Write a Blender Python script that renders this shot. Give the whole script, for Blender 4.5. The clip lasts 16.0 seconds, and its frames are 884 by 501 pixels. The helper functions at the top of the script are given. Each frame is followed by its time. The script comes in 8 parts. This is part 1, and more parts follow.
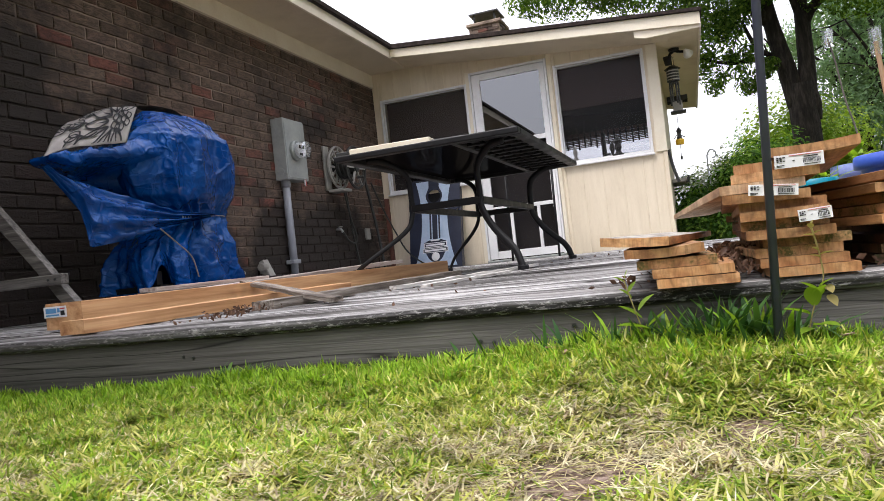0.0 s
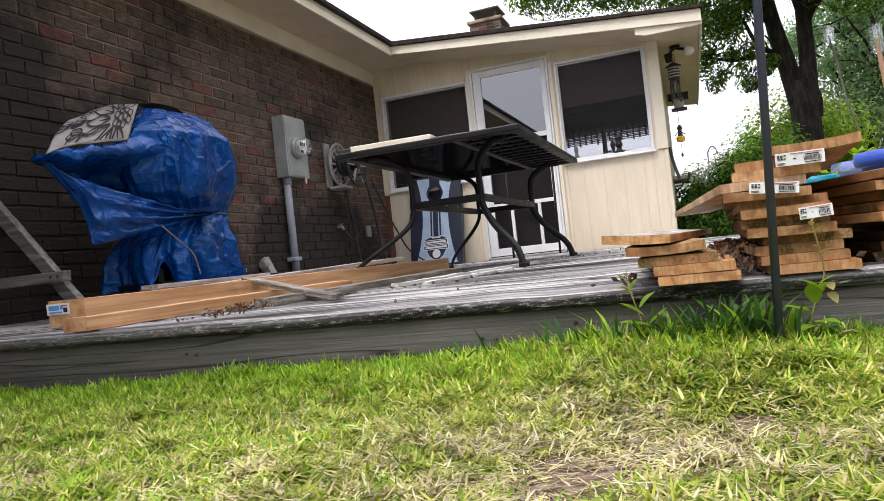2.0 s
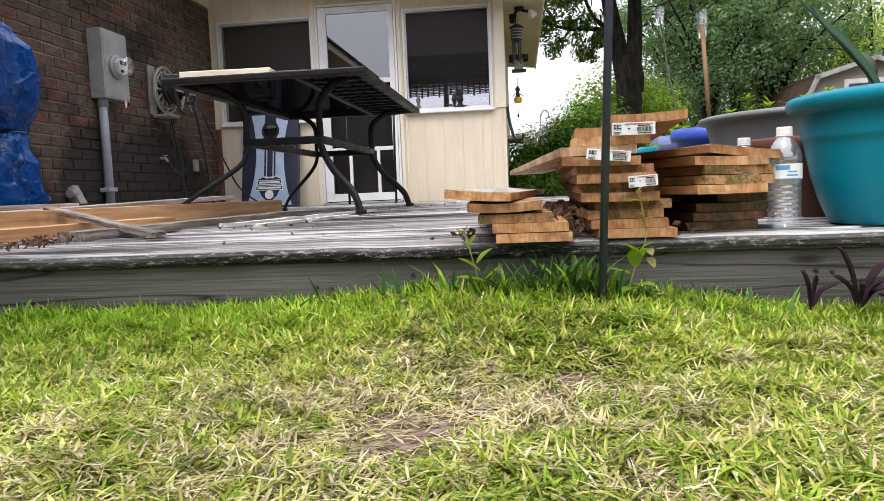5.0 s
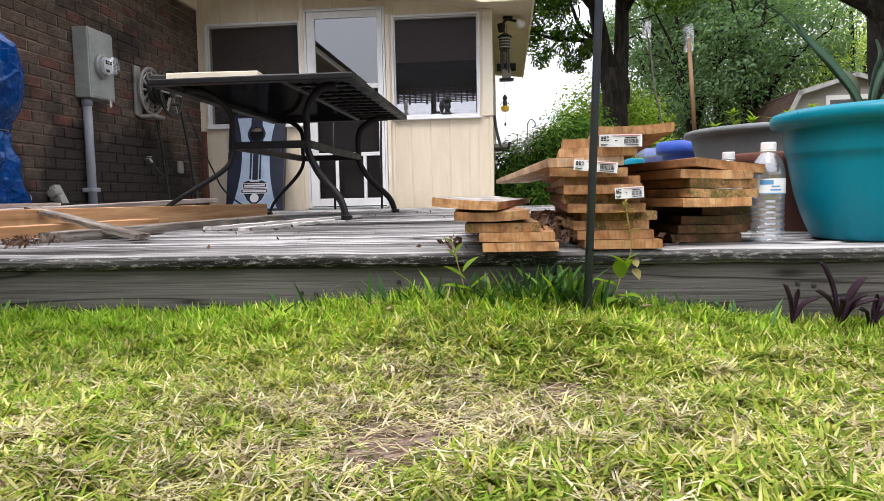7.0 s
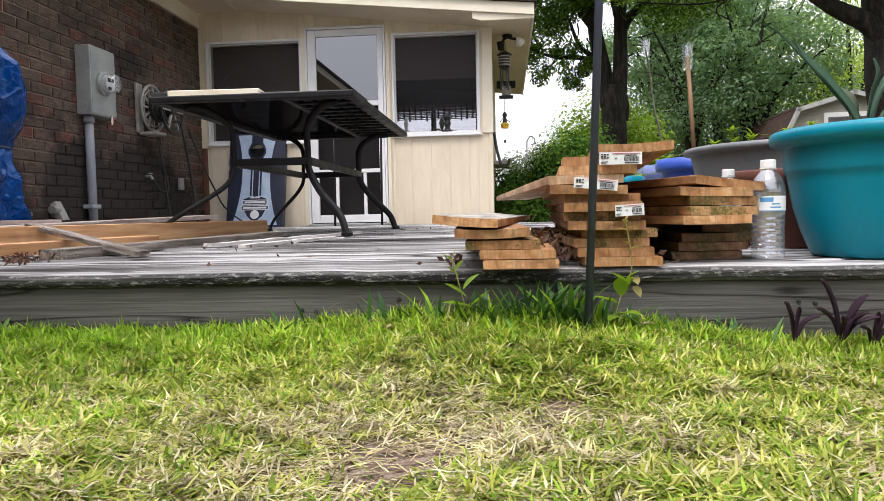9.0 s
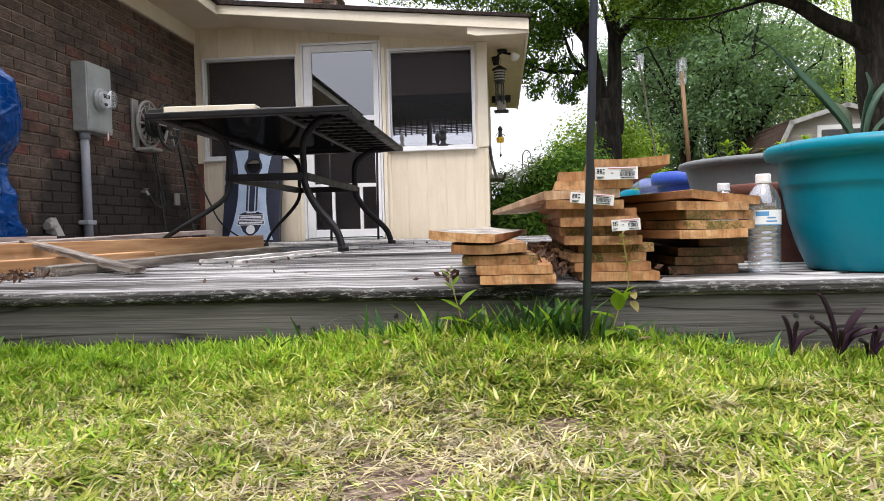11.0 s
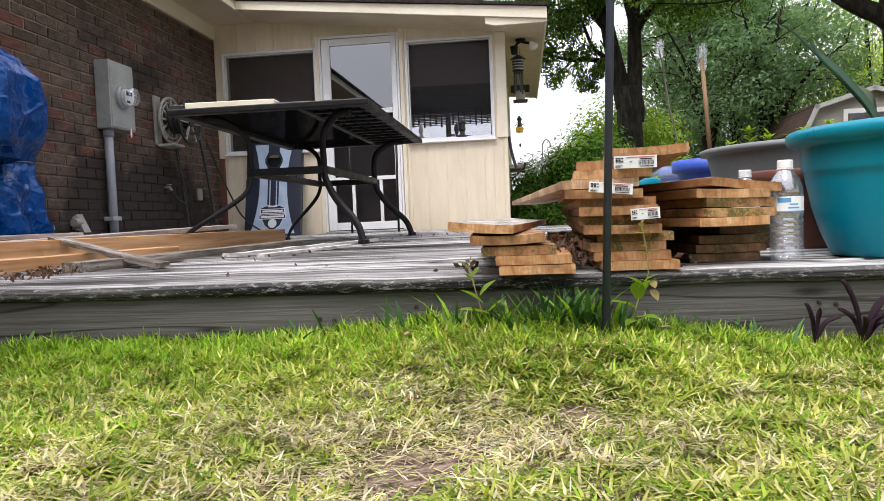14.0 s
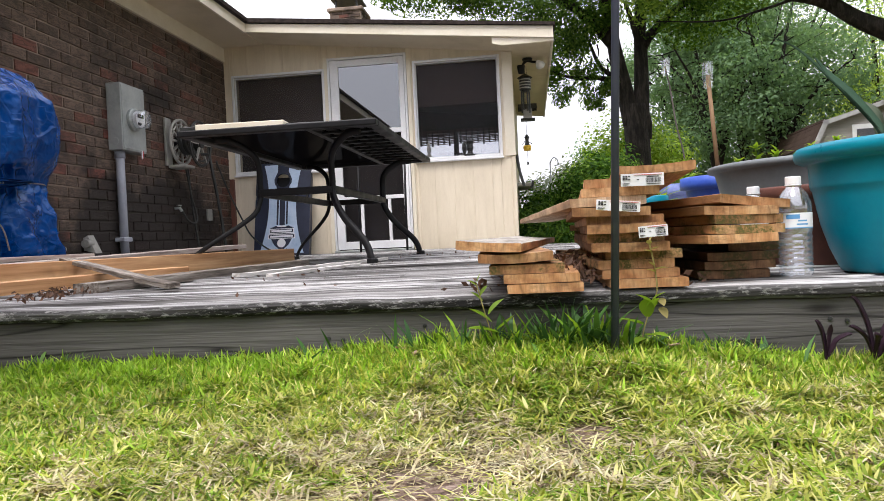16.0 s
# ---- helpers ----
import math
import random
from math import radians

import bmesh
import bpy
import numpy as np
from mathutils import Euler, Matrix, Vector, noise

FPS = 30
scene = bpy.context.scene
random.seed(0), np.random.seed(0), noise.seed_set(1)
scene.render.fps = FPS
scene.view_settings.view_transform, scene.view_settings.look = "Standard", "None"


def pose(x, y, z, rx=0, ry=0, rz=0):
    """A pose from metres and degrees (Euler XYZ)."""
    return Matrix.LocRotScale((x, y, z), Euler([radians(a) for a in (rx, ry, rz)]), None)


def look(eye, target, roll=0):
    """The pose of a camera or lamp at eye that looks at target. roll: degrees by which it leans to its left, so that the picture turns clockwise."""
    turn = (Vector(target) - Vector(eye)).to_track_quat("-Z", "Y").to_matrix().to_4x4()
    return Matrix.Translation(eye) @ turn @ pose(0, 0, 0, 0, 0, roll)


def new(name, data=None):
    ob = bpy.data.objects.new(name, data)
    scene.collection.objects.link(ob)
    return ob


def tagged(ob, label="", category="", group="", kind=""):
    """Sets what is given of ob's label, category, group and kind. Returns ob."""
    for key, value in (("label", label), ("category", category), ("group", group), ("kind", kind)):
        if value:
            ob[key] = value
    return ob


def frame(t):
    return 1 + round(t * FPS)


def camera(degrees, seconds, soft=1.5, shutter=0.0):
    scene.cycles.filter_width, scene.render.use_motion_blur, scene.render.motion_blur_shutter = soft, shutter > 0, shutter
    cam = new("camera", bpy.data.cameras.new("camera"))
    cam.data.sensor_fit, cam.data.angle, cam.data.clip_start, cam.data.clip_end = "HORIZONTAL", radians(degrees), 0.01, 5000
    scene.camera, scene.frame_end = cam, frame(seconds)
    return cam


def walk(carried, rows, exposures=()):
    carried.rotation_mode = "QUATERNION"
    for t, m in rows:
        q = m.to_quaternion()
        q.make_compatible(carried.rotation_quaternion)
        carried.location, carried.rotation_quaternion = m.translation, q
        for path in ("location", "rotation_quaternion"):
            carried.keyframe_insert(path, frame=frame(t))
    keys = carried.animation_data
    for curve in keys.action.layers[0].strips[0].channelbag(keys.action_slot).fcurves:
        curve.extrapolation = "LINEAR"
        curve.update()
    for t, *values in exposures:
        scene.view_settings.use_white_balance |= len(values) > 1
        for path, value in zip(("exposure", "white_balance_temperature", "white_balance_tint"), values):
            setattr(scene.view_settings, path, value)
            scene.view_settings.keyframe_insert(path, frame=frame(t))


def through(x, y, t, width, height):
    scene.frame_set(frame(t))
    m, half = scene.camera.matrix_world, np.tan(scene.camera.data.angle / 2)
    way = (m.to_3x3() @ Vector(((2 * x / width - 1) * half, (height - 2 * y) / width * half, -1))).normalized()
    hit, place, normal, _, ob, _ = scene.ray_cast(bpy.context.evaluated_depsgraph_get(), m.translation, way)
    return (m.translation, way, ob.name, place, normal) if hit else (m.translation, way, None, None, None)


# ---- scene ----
cam = camera(65.0, 16.0, soft=0.75)
PATH = [
    (0, (0.33, -1.397, 0.102), (-0.35, 0.484, 0.126), -6.3),
    (0.5, (0.33, -1.399, 0.103), (-0.347, 0.483, 0.126), -6.3),
    (1, (0.329, -1.393, 0.102), (-0.351, 0.487, 0.12), -6.5),
    (1.5, (0.331, -1.396, 0.101), (-0.351, 0.484, 0.121), -6.3),
    (2, (0.329, -1.404, 0.103), (-0.353, 0.476, 0.119), -6.3),
    (2.5, (0.33, -1.395, 0.104), (-0.337, 0.491, 0.127), -5.9),
    (3, (0.328, -1.395, 0.1), (-0.338, 0.49, 0.058), -6.5),
    (3.5, (0.331, -1.387, 0.098), (-0.319, 0.502, 0.0), -6.8),
    (4, (0.333, -1.373, 0.098), (-0.15, 0.564, -0.02), -5.0),
    (4.2, (0.322, -1.367, 0.101), (0.0, 0.601, -0.053), -4.1),
    (6.3, (0.302, -1.364, 0.11), (0.104, 0.618, -0.068), -1.7),
    (6.5, (0.303, -1.365, 0.111), (0.105, 0.619, -0.054), -1.5),
    (7, (0.303, -1.365, 0.109), (0.118, 0.621, -0.046), -1.2),
    (7.5, (0.302, -1.368, 0.11), (0.119, 0.619, -0.035), -1.1),
    (8, (0.303, -1.364, 0.111), (0.119, 0.623, -0.023), -1.2),
    (8.5, (0.301, -1.366, 0.11), (0.117, 0.621, -0.019), -1.2),
    (9, (0.302, -1.364, 0.111), (0.118, 0.624, 0.003), -1.2),
    (11.5, (0.301, -1.362, 0.115), (0.139, 0.63, 0.05), -1.8),
    (12, (0.301, -1.364, 0.115), (0.146, 0.629, 0.054), -2.2),
    (12.5, (0.302, -1.365, 0.115), (0.143, 0.628, 0.054), -2.1),
    (13, (0.303, -1.365, 0.115), (0.149, 0.629, 0.069), -1.9),
    (13.5, (0.305, -1.37, 0.115), (0.066, 0.614, 0.031), -2.2),
    (14, (0.305, -1.369, 0.115), (0.072, 0.615, 0.023), -2.3),
    (14.5, (0.307, -1.371, 0.117), (0.046, 0.611, 0.058), -2.7),
    (15, (0.307, -1.37, 0.116), (0.084, 0.617, 0.084), -2.2),
    (15.5, (0.31, -1.374, 0.118), (0.047, 0.608, 0.087), -2.6),
    (16, (0.307, -1.372, 0.116), (0.051, 0.611, 0.078), -2.7),
]
walk(cam, [(t, look(eye, target, roll)) for t, eye, target, roll in PATH])

# ---- world, sun and exposure ----
world = bpy.data.worlds.new("overcast_sky")
scene.world = world
world.use_nodes = True
wn, wl = world.node_tree.nodes, world.node_tree.links
wn.clear()
sky = wn.new("ShaderNodeTexSky")
sky.sky_type = "NISHITA"
sky.sun_disc = False
sky.sun_elevation = radians(62)
sky.sun_rotation = radians(205)
sky.air_density, sky.dust_density = 1.0, 3.0
cloud = wn.new("ShaderNodeMix")
cloud.data_type = "RGBA"
cloud.inputs[0].default_value = 0.88
back = wn.new("ShaderNodeBackground")
back.inputs["Strength"].default_value = 0.15
wout = wn.new("ShaderNodeOutputWorld")
wl.new(sky.outputs[0], cloud.inputs[6])
# overcast: the zenith about two and a half times as bright as the horizon
toward = wn.new("ShaderNodeTexCoord")
parts = wn.new("ShaderNodeSeparateXYZ")
wl.new(toward.outputs["Generated"], parts.inputs[0])
rise = wn.new("ShaderNodeMapRange")
rise.inputs["To Min"].default_value, rise.inputs["To Max"].default_value = 3.8, 9.8
wl.new(parts.outputs["Z"], rise.inputs["Value"])
grey = wn.new("ShaderNodeVectorMath")
grey.operation = "SCALE"
grey.inputs[0].default_value = (1.025, 1.0, 1.095)
wl.new(rise.outputs[0], grey.inputs["Scale"])
wl.new(grey.outputs[0], cloud.inputs[7])
wl.new(cloud.outputs[2], back.inputs["Color"])
wl.new(back.outputs[0], wout.inputs["Surface"])

sun_data = bpy.data.lights.new("sun", "SUN")
sun_data.energy, sun_data.angle, sun_data.color = 1.5, radians(25), (1.0, 0.955, 0.93)
sun = new("sun", sun_data)
sun.matrix_world = look((-3.5, -6, 14), (0, 1, 0))
scene.view_settings.exposure = 1.0

# ---- plan, in metres: deck top z = 0, deck front edge y = 0 ----
XB = -2.985          # face of the brick wall
YB = 5.99            # face of the porch wall
XC = 0.165           # right corner of the porch
GZ = -0.165          # lawn

# ---- materials ----
def ramp(nt, fac, stops):
    node = nt.nodes.new("ShaderNodeValToRGB")
    els = node.color_ramp.elements
    while len(els) < len(stops):
        els.new(0.5)
    for e, (p, c) in zip(els, stops):
        e.position, e.color = p, (*c, 1)
    nt.links.new(fac, node.inputs[0])
    return node.outputs[0]


def mixrgb(nt, fac, a, b, mode="MIX"):
    node = nt.nodes.new("ShaderNodeMix")
    node.data_type, node.blend_type = "RGBA", mode
    for sock, v in ((0, fac), (6, a), (7, b)):
        if hasattr(v, "is_linked"):
            nt.links.new(v, node.inputs[sock])
        elif sock == 0:
            node.inputs[0].default_value = v
        else:
            node.inputs[sock].default_value = (*v, 1)
    return node.outputs[2]


def coords(nt, scale=(1, 1, 1), kind="Object", spread=0.0):
    tc = nt.nodes.new("ShaderNodeTexCoord")
    mp = nt.nodes.new("ShaderNodeMapping")
    mp.inputs["Scale"].default_value = scale
    nt.links.new(tc.outputs[kind], mp.inputs["Vector"])
    if spread:
        info = nt.nodes.new("ShaderNodeObjectInfo")
        mul = nt.nodes.new("ShaderNodeVectorMath")
        mul.operation = "SCALE"
        mul.inputs[0].default_value = (13.7, 7.3, 5.1)
        nt.links.new(info.outputs["Random"], mul.inputs["Scale"])
        nt.links.new(mul.outputs[0], mp.inputs["Location"])
    return mp.outputs[0]


def noise_tex(nt, vec, scale, detail=4, rough=0.55, distort=0.0):
    n = nt.nodes.new("ShaderNodeTexNoise")
    n.inputs["Scale"].default_value, n.inputs["Detail"].default_value = scale, detail
    n.inputs["Roughness"].default_value, n.inputs["Distortion"].default_value = rough, distort
    nt.links.new(vec, n.inputs["Vector"])
    return n.outputs["Fac"]


def fresh(name):
    m = bpy.data.materials.new(name)
    m.use_nodes = True
    nt = m.node_tree
    return m, nt, nt.nodes["Principled BSDF"]


def bump(nt, bsdf, height, strength, dist=0.004):
    b = nt.nodes.new("ShaderNodeBump")
    b.inputs["Strength"].default_value, b.inputs["Distance"].default_value = strength, dist
    nt.links.new(height, b.inputs["Height"])
    nt.links.new(b.outputs[0], bsdf.inputs["Normal"])


def rand_out(nt, kind):
    if kind == "object":
        return nt.nodes.new("ShaderNodeObjectInfo").outputs["Random"]
    return nt.nodes.new("ShaderNodeNewGeometry").outputs["Random Per Island"]


def surface(name, stops, scale=6.0, stretch=(1, 1, 1), rough=0.6, metal=0.0, bumps=0.3, fine=40.0, vary=0.0, island=False, dist=0.003, detail=5, stains=None, kind="Object", rough_vary=0.15, coat=0.0, cracks=None, spec=0.5, along=1.0, grain=0.35, wall_stain_shade=False):
    """Colour ramp over stretched noise, a second finer noise for grain and relief, optional stains."""
    m, nt, b = fresh(name)
    vec = coords(nt, stretch, kind, 1.0 if kind == "Object" else 0.0)
    big = noise_tex(nt, vec, scale, detail, 0.6, 0.4)
    small = noise_tex(nt, coords(nt, (stretch[0] * along, stretch[1], stretch[2]), kind, 1.0 if kind == "Object" else 0.0), fine, 4, 0.6)
    both = nt.nodes.new("ShaderNodeMath")
    both.operation = "MULTIPLY_ADD"
    nt.links.new(small, both.inputs[0])
    both.inputs[1].default_value = grain
    sub = nt.nodes.new("ShaderNodeMath")
    sub.operation = "SUBTRACT"
    nt.links.new(big, sub.inputs[0])
    sub.inputs[1].default_value = grain / 2
    nt.links.new(sub.outputs[0], both.inputs[2])
    col = ramp(nt, both.outputs[0], stops)
    if cracks:
        cs, cscale, wide = cracks
        cn = noise_tex(nt, coords(nt, cscale, kind, 1.0), cs, 2, 0.5)
        gap = ramp(nt, cn, [(0.5 - wide, (0, 0, 0)), (0.5, (1, 1, 1)), (0.5 + wide, (0, 0, 0))])
        col = mixrgb(nt, gap, col, (0.012, 0.011, 0.010))
    if stains:
        sc, lo, hi, tint, amount = stains
        s = noise_tex(nt, coords(nt, (1, 1, 1), kind, 1.0 if kind == "Object" else 0.0), sc, 4, 0.65)
        mask = ramp(nt, s, [(lo, (0, 0, 0)), (hi, (amount,) * 3)])
        col = mixrgb(nt, mask, col, tint)
    if wall_stain_shade:
        col = mildew_and_shade(nt, col)
    if vary:
        r = rand_out(nt, "island" if island else "object")
        v = ramp(nt, r, [(0.0, (1 - vary,) * 3), (1.0, (1 + vary * 0.6,) * 3)])
        col = mixrgb(nt, 1.0, col, v, "MULTIPLY")
    nt.links.new(col, b.inputs["Base Color"])
    rr = ramp(nt, both.outputs[0], [(0.25, (max(0.02, rough - rough_vary),) * 3), (0.75, (min(1, rough + rough_vary),) * 3)])
    nt.links.new(rr, b.inputs["Roughness"])
    b.inputs["Metallic"].default_value = metal
    b.inputs["Coat Weight"].default_value = coat
    b.inputs["Specular IOR Level"].default_value = spec
    if bumps:
        bump(nt, b, both.outputs[0], bumps, dist)
    return m


def pine(name, dark, mid, pale, rough=0.68, moss=None, vary=0.3):
    """Sawn pine along y: growth rings across the ends, grain along the length, saw fuzz and a few checks."""
    m, nt, b = fresh(name)
    ring = nt.nodes.new("ShaderNodeTexWave")
    ring.wave_type, ring.rings_direction = "RINGS", "Y"
    ring.inputs["Scale"].default_value, ring.inputs["Distortion"].default_value = 7, 7.0
    ring.inputs["Detail"].default_value, ring.inputs["Detail Scale"].default_value = 2, 1.2
    nt.links.new(coords(nt, (1.0, 0.12, 1.6), "Object", 1.0), ring.inputs["Vector"])
    broad = noise_tex(nt, coords(nt, (9, 1.2, 14), "Object", 1.0), 1.0, 4, 0.6, 0.3)
    fuzz = noise_tex(nt, coords(nt, (170, 8, 30), "Object", 1.0), 1.0, 3, 0.6)
    tone = mixrgb(nt, 0.16, broad, ring.outputs["Fac"])
    col = ramp(nt, tone, [(0.22, dark), (0.45, mid), (0.72, pale)])
    col = mixrgb(nt, 1.0, col, ramp(nt, fuzz, [(0.3, (0.66,) * 3), (0.6, (1.08,) * 3)]), "MULTIPLY")
    grime = noise_tex(nt, coords(nt, (1, 0.5, 2.0), "Object", 1.0), 17, 5, 0.7)
    col = mixrgb(nt, ramp(nt, grime, [(0.48, (0, 0, 0)), (0.66, (0.62,) * 3)]), col, tuple(0.55 * c for c in dark))
    if moss:
        patch = noise_tex(nt, coords(nt, (1, 1, 1), "Object", 1.0), 22, 4, 0.65)
        fleck = noise_tex(nt, coords(nt, (1, 1, 1), "Object", 1.0), 160, 3, 0.6)
        mask = mixrgb(nt, 1.0, ramp(nt, patch, [(0.46, (0, 0, 0)), (0.58, (0.95,) * 3)]), ramp(nt, fleck, [(0.38, (0.25,) * 3), (0.55, (1, 1, 1))]), "MULTIPLY")
        col = mixrgb(nt, mask, col, moss)
    check = noise_tex(nt, coords(nt, (13, 0.2, 2.2), "Object", 1.0), 1.0, 1, 0.5)
    col = mixrgb(nt, ramp(nt, check, [(0.488, (0, 0, 0)), (0.497, (0.35,) * 3), (0.506, (0, 0, 0))]), col, (0.05, 0.024, 0.012))
    shade = ramp(nt, rand_out(nt, "object"), [(0.0, (1 - vary, 1 - vary * 1.12, 1 - vary * 1.25)), (1.0, (1 + vary * 0.4,) * 3)])
    nt.links.new(mixrgb(nt, 1.0, col, shade, "MULTIPLY"), b.inputs["Base Color"])
    b.inputs["Roughness"].default_value = rough
    b.inputs["Specular IOR Level"].default_value = 0.3
    bump(nt, b, mixrgb(nt, 0.5, tone, fuzz), 0.35, 0.003)
    return m


WOOD_MOSS = pine("mossy_pine", (0.20, 0.088, 0.036), (0.42, 0.22, 0.098), (0.56, 0.34, 0.175), 0.8, (0.085, 0.085, 0.020))
# shade under the overhanging boards is put into this darker pine
WOOD_SHADED = pine("shaded_pine", (0.06, 0.030, 0.014), (0.17, 0.088, 0.042), (0.29, 0.165, 0.085), 0.7, (0.06, 0.055, 0.016))
WOOD_NEW2 = pine("pine_boards", (0.27, 0.115, 0.045), (0.48, 0.25, 0.110), (0.62, 0.39, 0.205), vary=0.38)
WOOD_PALE = pine("bleached_pine", (0.34, 0.19, 0.10), (0.53, 0.36, 0.22), (0.67, 0.53, 0.39), 0.72, None, 0.1)
def weathered(name, dark, mid, pale, streak, threshold, moss=0.0):
    """Bleached wood: long pale and black streaks along x, split checks and grain relief."""
    m, nt, b = fresh(name)
    long = noise_tex(nt, coords(nt, (0.35, streak, streak), "Object", 1.0), 1.0, 6, 0.62, 0.25)
    broad = noise_tex(nt, coords(nt, (0.9, 5, 5), "Object", 1.0), 1.0, 3, 0.6, 0.3)
    grain = noise_tex(nt, coords(nt, (3.0, 150, 150), "Object", 1.0), 1.0, 3, 0.6)
    both = mixrgb(nt, 0.42, long, broad)
    lo, hi = threshold
    col = ramp(nt, both, [(lo, dark), (lo + 0.30 * (hi - lo), mid), (hi, pale)])
    col = mixrgb(nt, 1.0, col, ramp(nt, grain, [(0.3, (0.62,) * 3), (0.55, (1.0,) * 3), (0.75, (1.15,) * 3)]), "MULTIPLY")
    split = noise_tex(nt, coords(nt, (0.45, 17, 17), "Object", 1.0), 1.0, 2, 0.5)
    col = mixrgb(nt, ramp(nt, split, [(0.482, (0, 0, 0)), (0.496, (0.95,) * 3), (0.510, (0, 0, 0))]), col, (0.010, 0.009, 0.008))
    knot = nt.nodes.new("ShaderNodeTexVoronoi")
    knot.inputs["Scale"].default_value = 1.0
    nt.links.new(coords(nt, (2.6, 9, 9), "Object", 1.0), knot.inputs["Vector"])
    col = mixrgb(nt, ramp(nt, knot.outputs["Distance"], [(0.05, (0.9,) * 3), (0.11, (0, 0, 0))]), col, (0.016, 0.013, 0.011))
    if moss:
        spots = noise_tex(nt, coords(nt, (0.45, 1.6, 1.6), "Object", 1.0), 75, 6, 0.8)
        col = mixrgb(nt, ramp(nt, spots, [(0.53, (0, 0, 0)), (0.61, (moss,) * 3)]), col, (0.27, 0.266, 0.257))
    tone = ramp(nt, rand_out(nt, "object"), [(0.0, (0.70,) * 3), (1.0, (1.10,) * 3)])
    nt.links.new(mixrgb(nt, 1.0, col, tone, "MULTIPLY"), b.inputs["Base Color"])
    b.inputs["Roughness"].default_value = 0.72
    b.inputs["Specular IOR Level"].default_value = 0.3
    bump(nt, b, mixrgb(nt, 0.5, both, grain), 0.9, 0.006)
    return m


WOOD_GREY = weathered("weathered_deck", (0.042, 0.038, 0.035), (0.19, 0.182, 0.176), (0.66, 0.65, 0.645), 26, (0.43, 0.60))
# upright deck faces: darker copies of the wood, with shade put into them
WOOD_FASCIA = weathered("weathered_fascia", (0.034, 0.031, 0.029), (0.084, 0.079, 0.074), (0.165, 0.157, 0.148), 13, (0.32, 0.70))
WOOD_NOSE = weathered("shaded_lichened_edge", (0.005, 0.0045, 0.004), (0.045, 0.043, 0.041), (0.20, 0.197, 0.19), 24, (0.41, 0.63), 0.9)
WOOD_OLD = surface("old_board", [(0.25, (0.06, 0.052, 0.044)), (0.45, (0.24, 0.215, 0.185)), (0.6, (0.40, 0.37, 0.33)), (0.8, (0.55, 0.53, 0.50))], 5.0, (12, 0.8, 14), 0.75, bumps=0.7, fine=13, vary=0.2, dist=0.005)


def mildew_and_shade(nt, col):
    """Ragged black mildew on the house wall, with shade low down painted in."""
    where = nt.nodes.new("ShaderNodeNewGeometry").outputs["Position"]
    mould_shade = noise_tex(nt, where, 1.6, 5, 0.65)
    # the first, widest patch puts the shade behind the grill into the colour
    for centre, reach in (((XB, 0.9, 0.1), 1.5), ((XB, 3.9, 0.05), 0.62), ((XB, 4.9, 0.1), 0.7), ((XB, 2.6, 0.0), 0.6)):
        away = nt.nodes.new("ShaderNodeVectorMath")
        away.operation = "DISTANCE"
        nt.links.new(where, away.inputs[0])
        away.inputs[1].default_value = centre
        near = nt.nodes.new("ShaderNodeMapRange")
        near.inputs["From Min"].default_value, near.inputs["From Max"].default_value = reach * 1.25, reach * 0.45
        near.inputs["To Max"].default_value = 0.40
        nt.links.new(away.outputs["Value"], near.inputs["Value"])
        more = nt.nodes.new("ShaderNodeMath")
        nt.links.new(mould_shade, more.inputs[0])
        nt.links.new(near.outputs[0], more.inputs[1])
        mould_shade = more.outputs[0]
    mask = ramp(nt, mould_shade, [(0.50, (0, 0, 0)), (0.66, (0.94,) * 3)])
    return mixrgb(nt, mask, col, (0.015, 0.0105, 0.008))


def brick_material(name, kind):
    m, nt, b = fresh(name)
    vec = coords(nt, (1, 1, 1), "Object", 1.0)
    rnd = rand_out(nt, kind)
    base = ramp(nt, rnd, [(0.0, (0.084, 0.055, 0.040)), (0.3, (0.118, 0.081, 0.060)), (0.6, (0.146, 0.100, 0.074)), (0.84, (0.125, 0.081, 0.060)), (0.90, (0.150, 0.069, 0.048)), (1.0, (0.180, 0.060, 0.043))])
    n1 = noise_tex(nt, vec, 14, 5, 0.65)
    n2 = noise_tex(nt, vec, 90, 3)
    col = mixrgb(nt, 1.0, base, ramp(nt, n1, [(0.25, (0.55,) * 3), (0.55, (1.0,) * 3), (0.8, (1.45, 1.4, 1.35))]), "MULTIPLY")
    where = nt.nodes.new("ShaderNodeNewGeometry").outputs["Position"]
    drag = nt.nodes.new("ShaderNodeMapping")
    drag.inputs["Scale"].default_value = (1.0, 9.0, 34.0)
    nt.links.new(where, drag.inputs["Vector"])
    furrow = noise_tex(nt, drag.outputs[0], 1.0, 4, 0.65, 0.6)
    dent = ramp(nt, furrow, [(0.40, (1, 1, 1)), (0.47, (0, 0, 0)), (0.53, (0.2,) * 3), (0.60, (1, 1, 1))])
    col = mixrgb(nt, 1.0, col, ramp(nt, dent, [(0.0, (0.42,) * 3), (0.35, (1.0,) * 3)]), "MULTIPLY")
    col = mildew_and_shade(nt, col)
    nt.links.new(col, b.inputs["Base Color"])
    b.inputs["Roughness"].default_value = 0.88
    add = nt.nodes.new("ShaderNodeMath")
    nt.links.new(mixrgb(nt, 0.6, n1, dent), add.inputs[0])
    nt.links.new(n2, add.inputs[1])
    bump(nt, b, add.outputs[0], 0.6, 0.006)
    return m


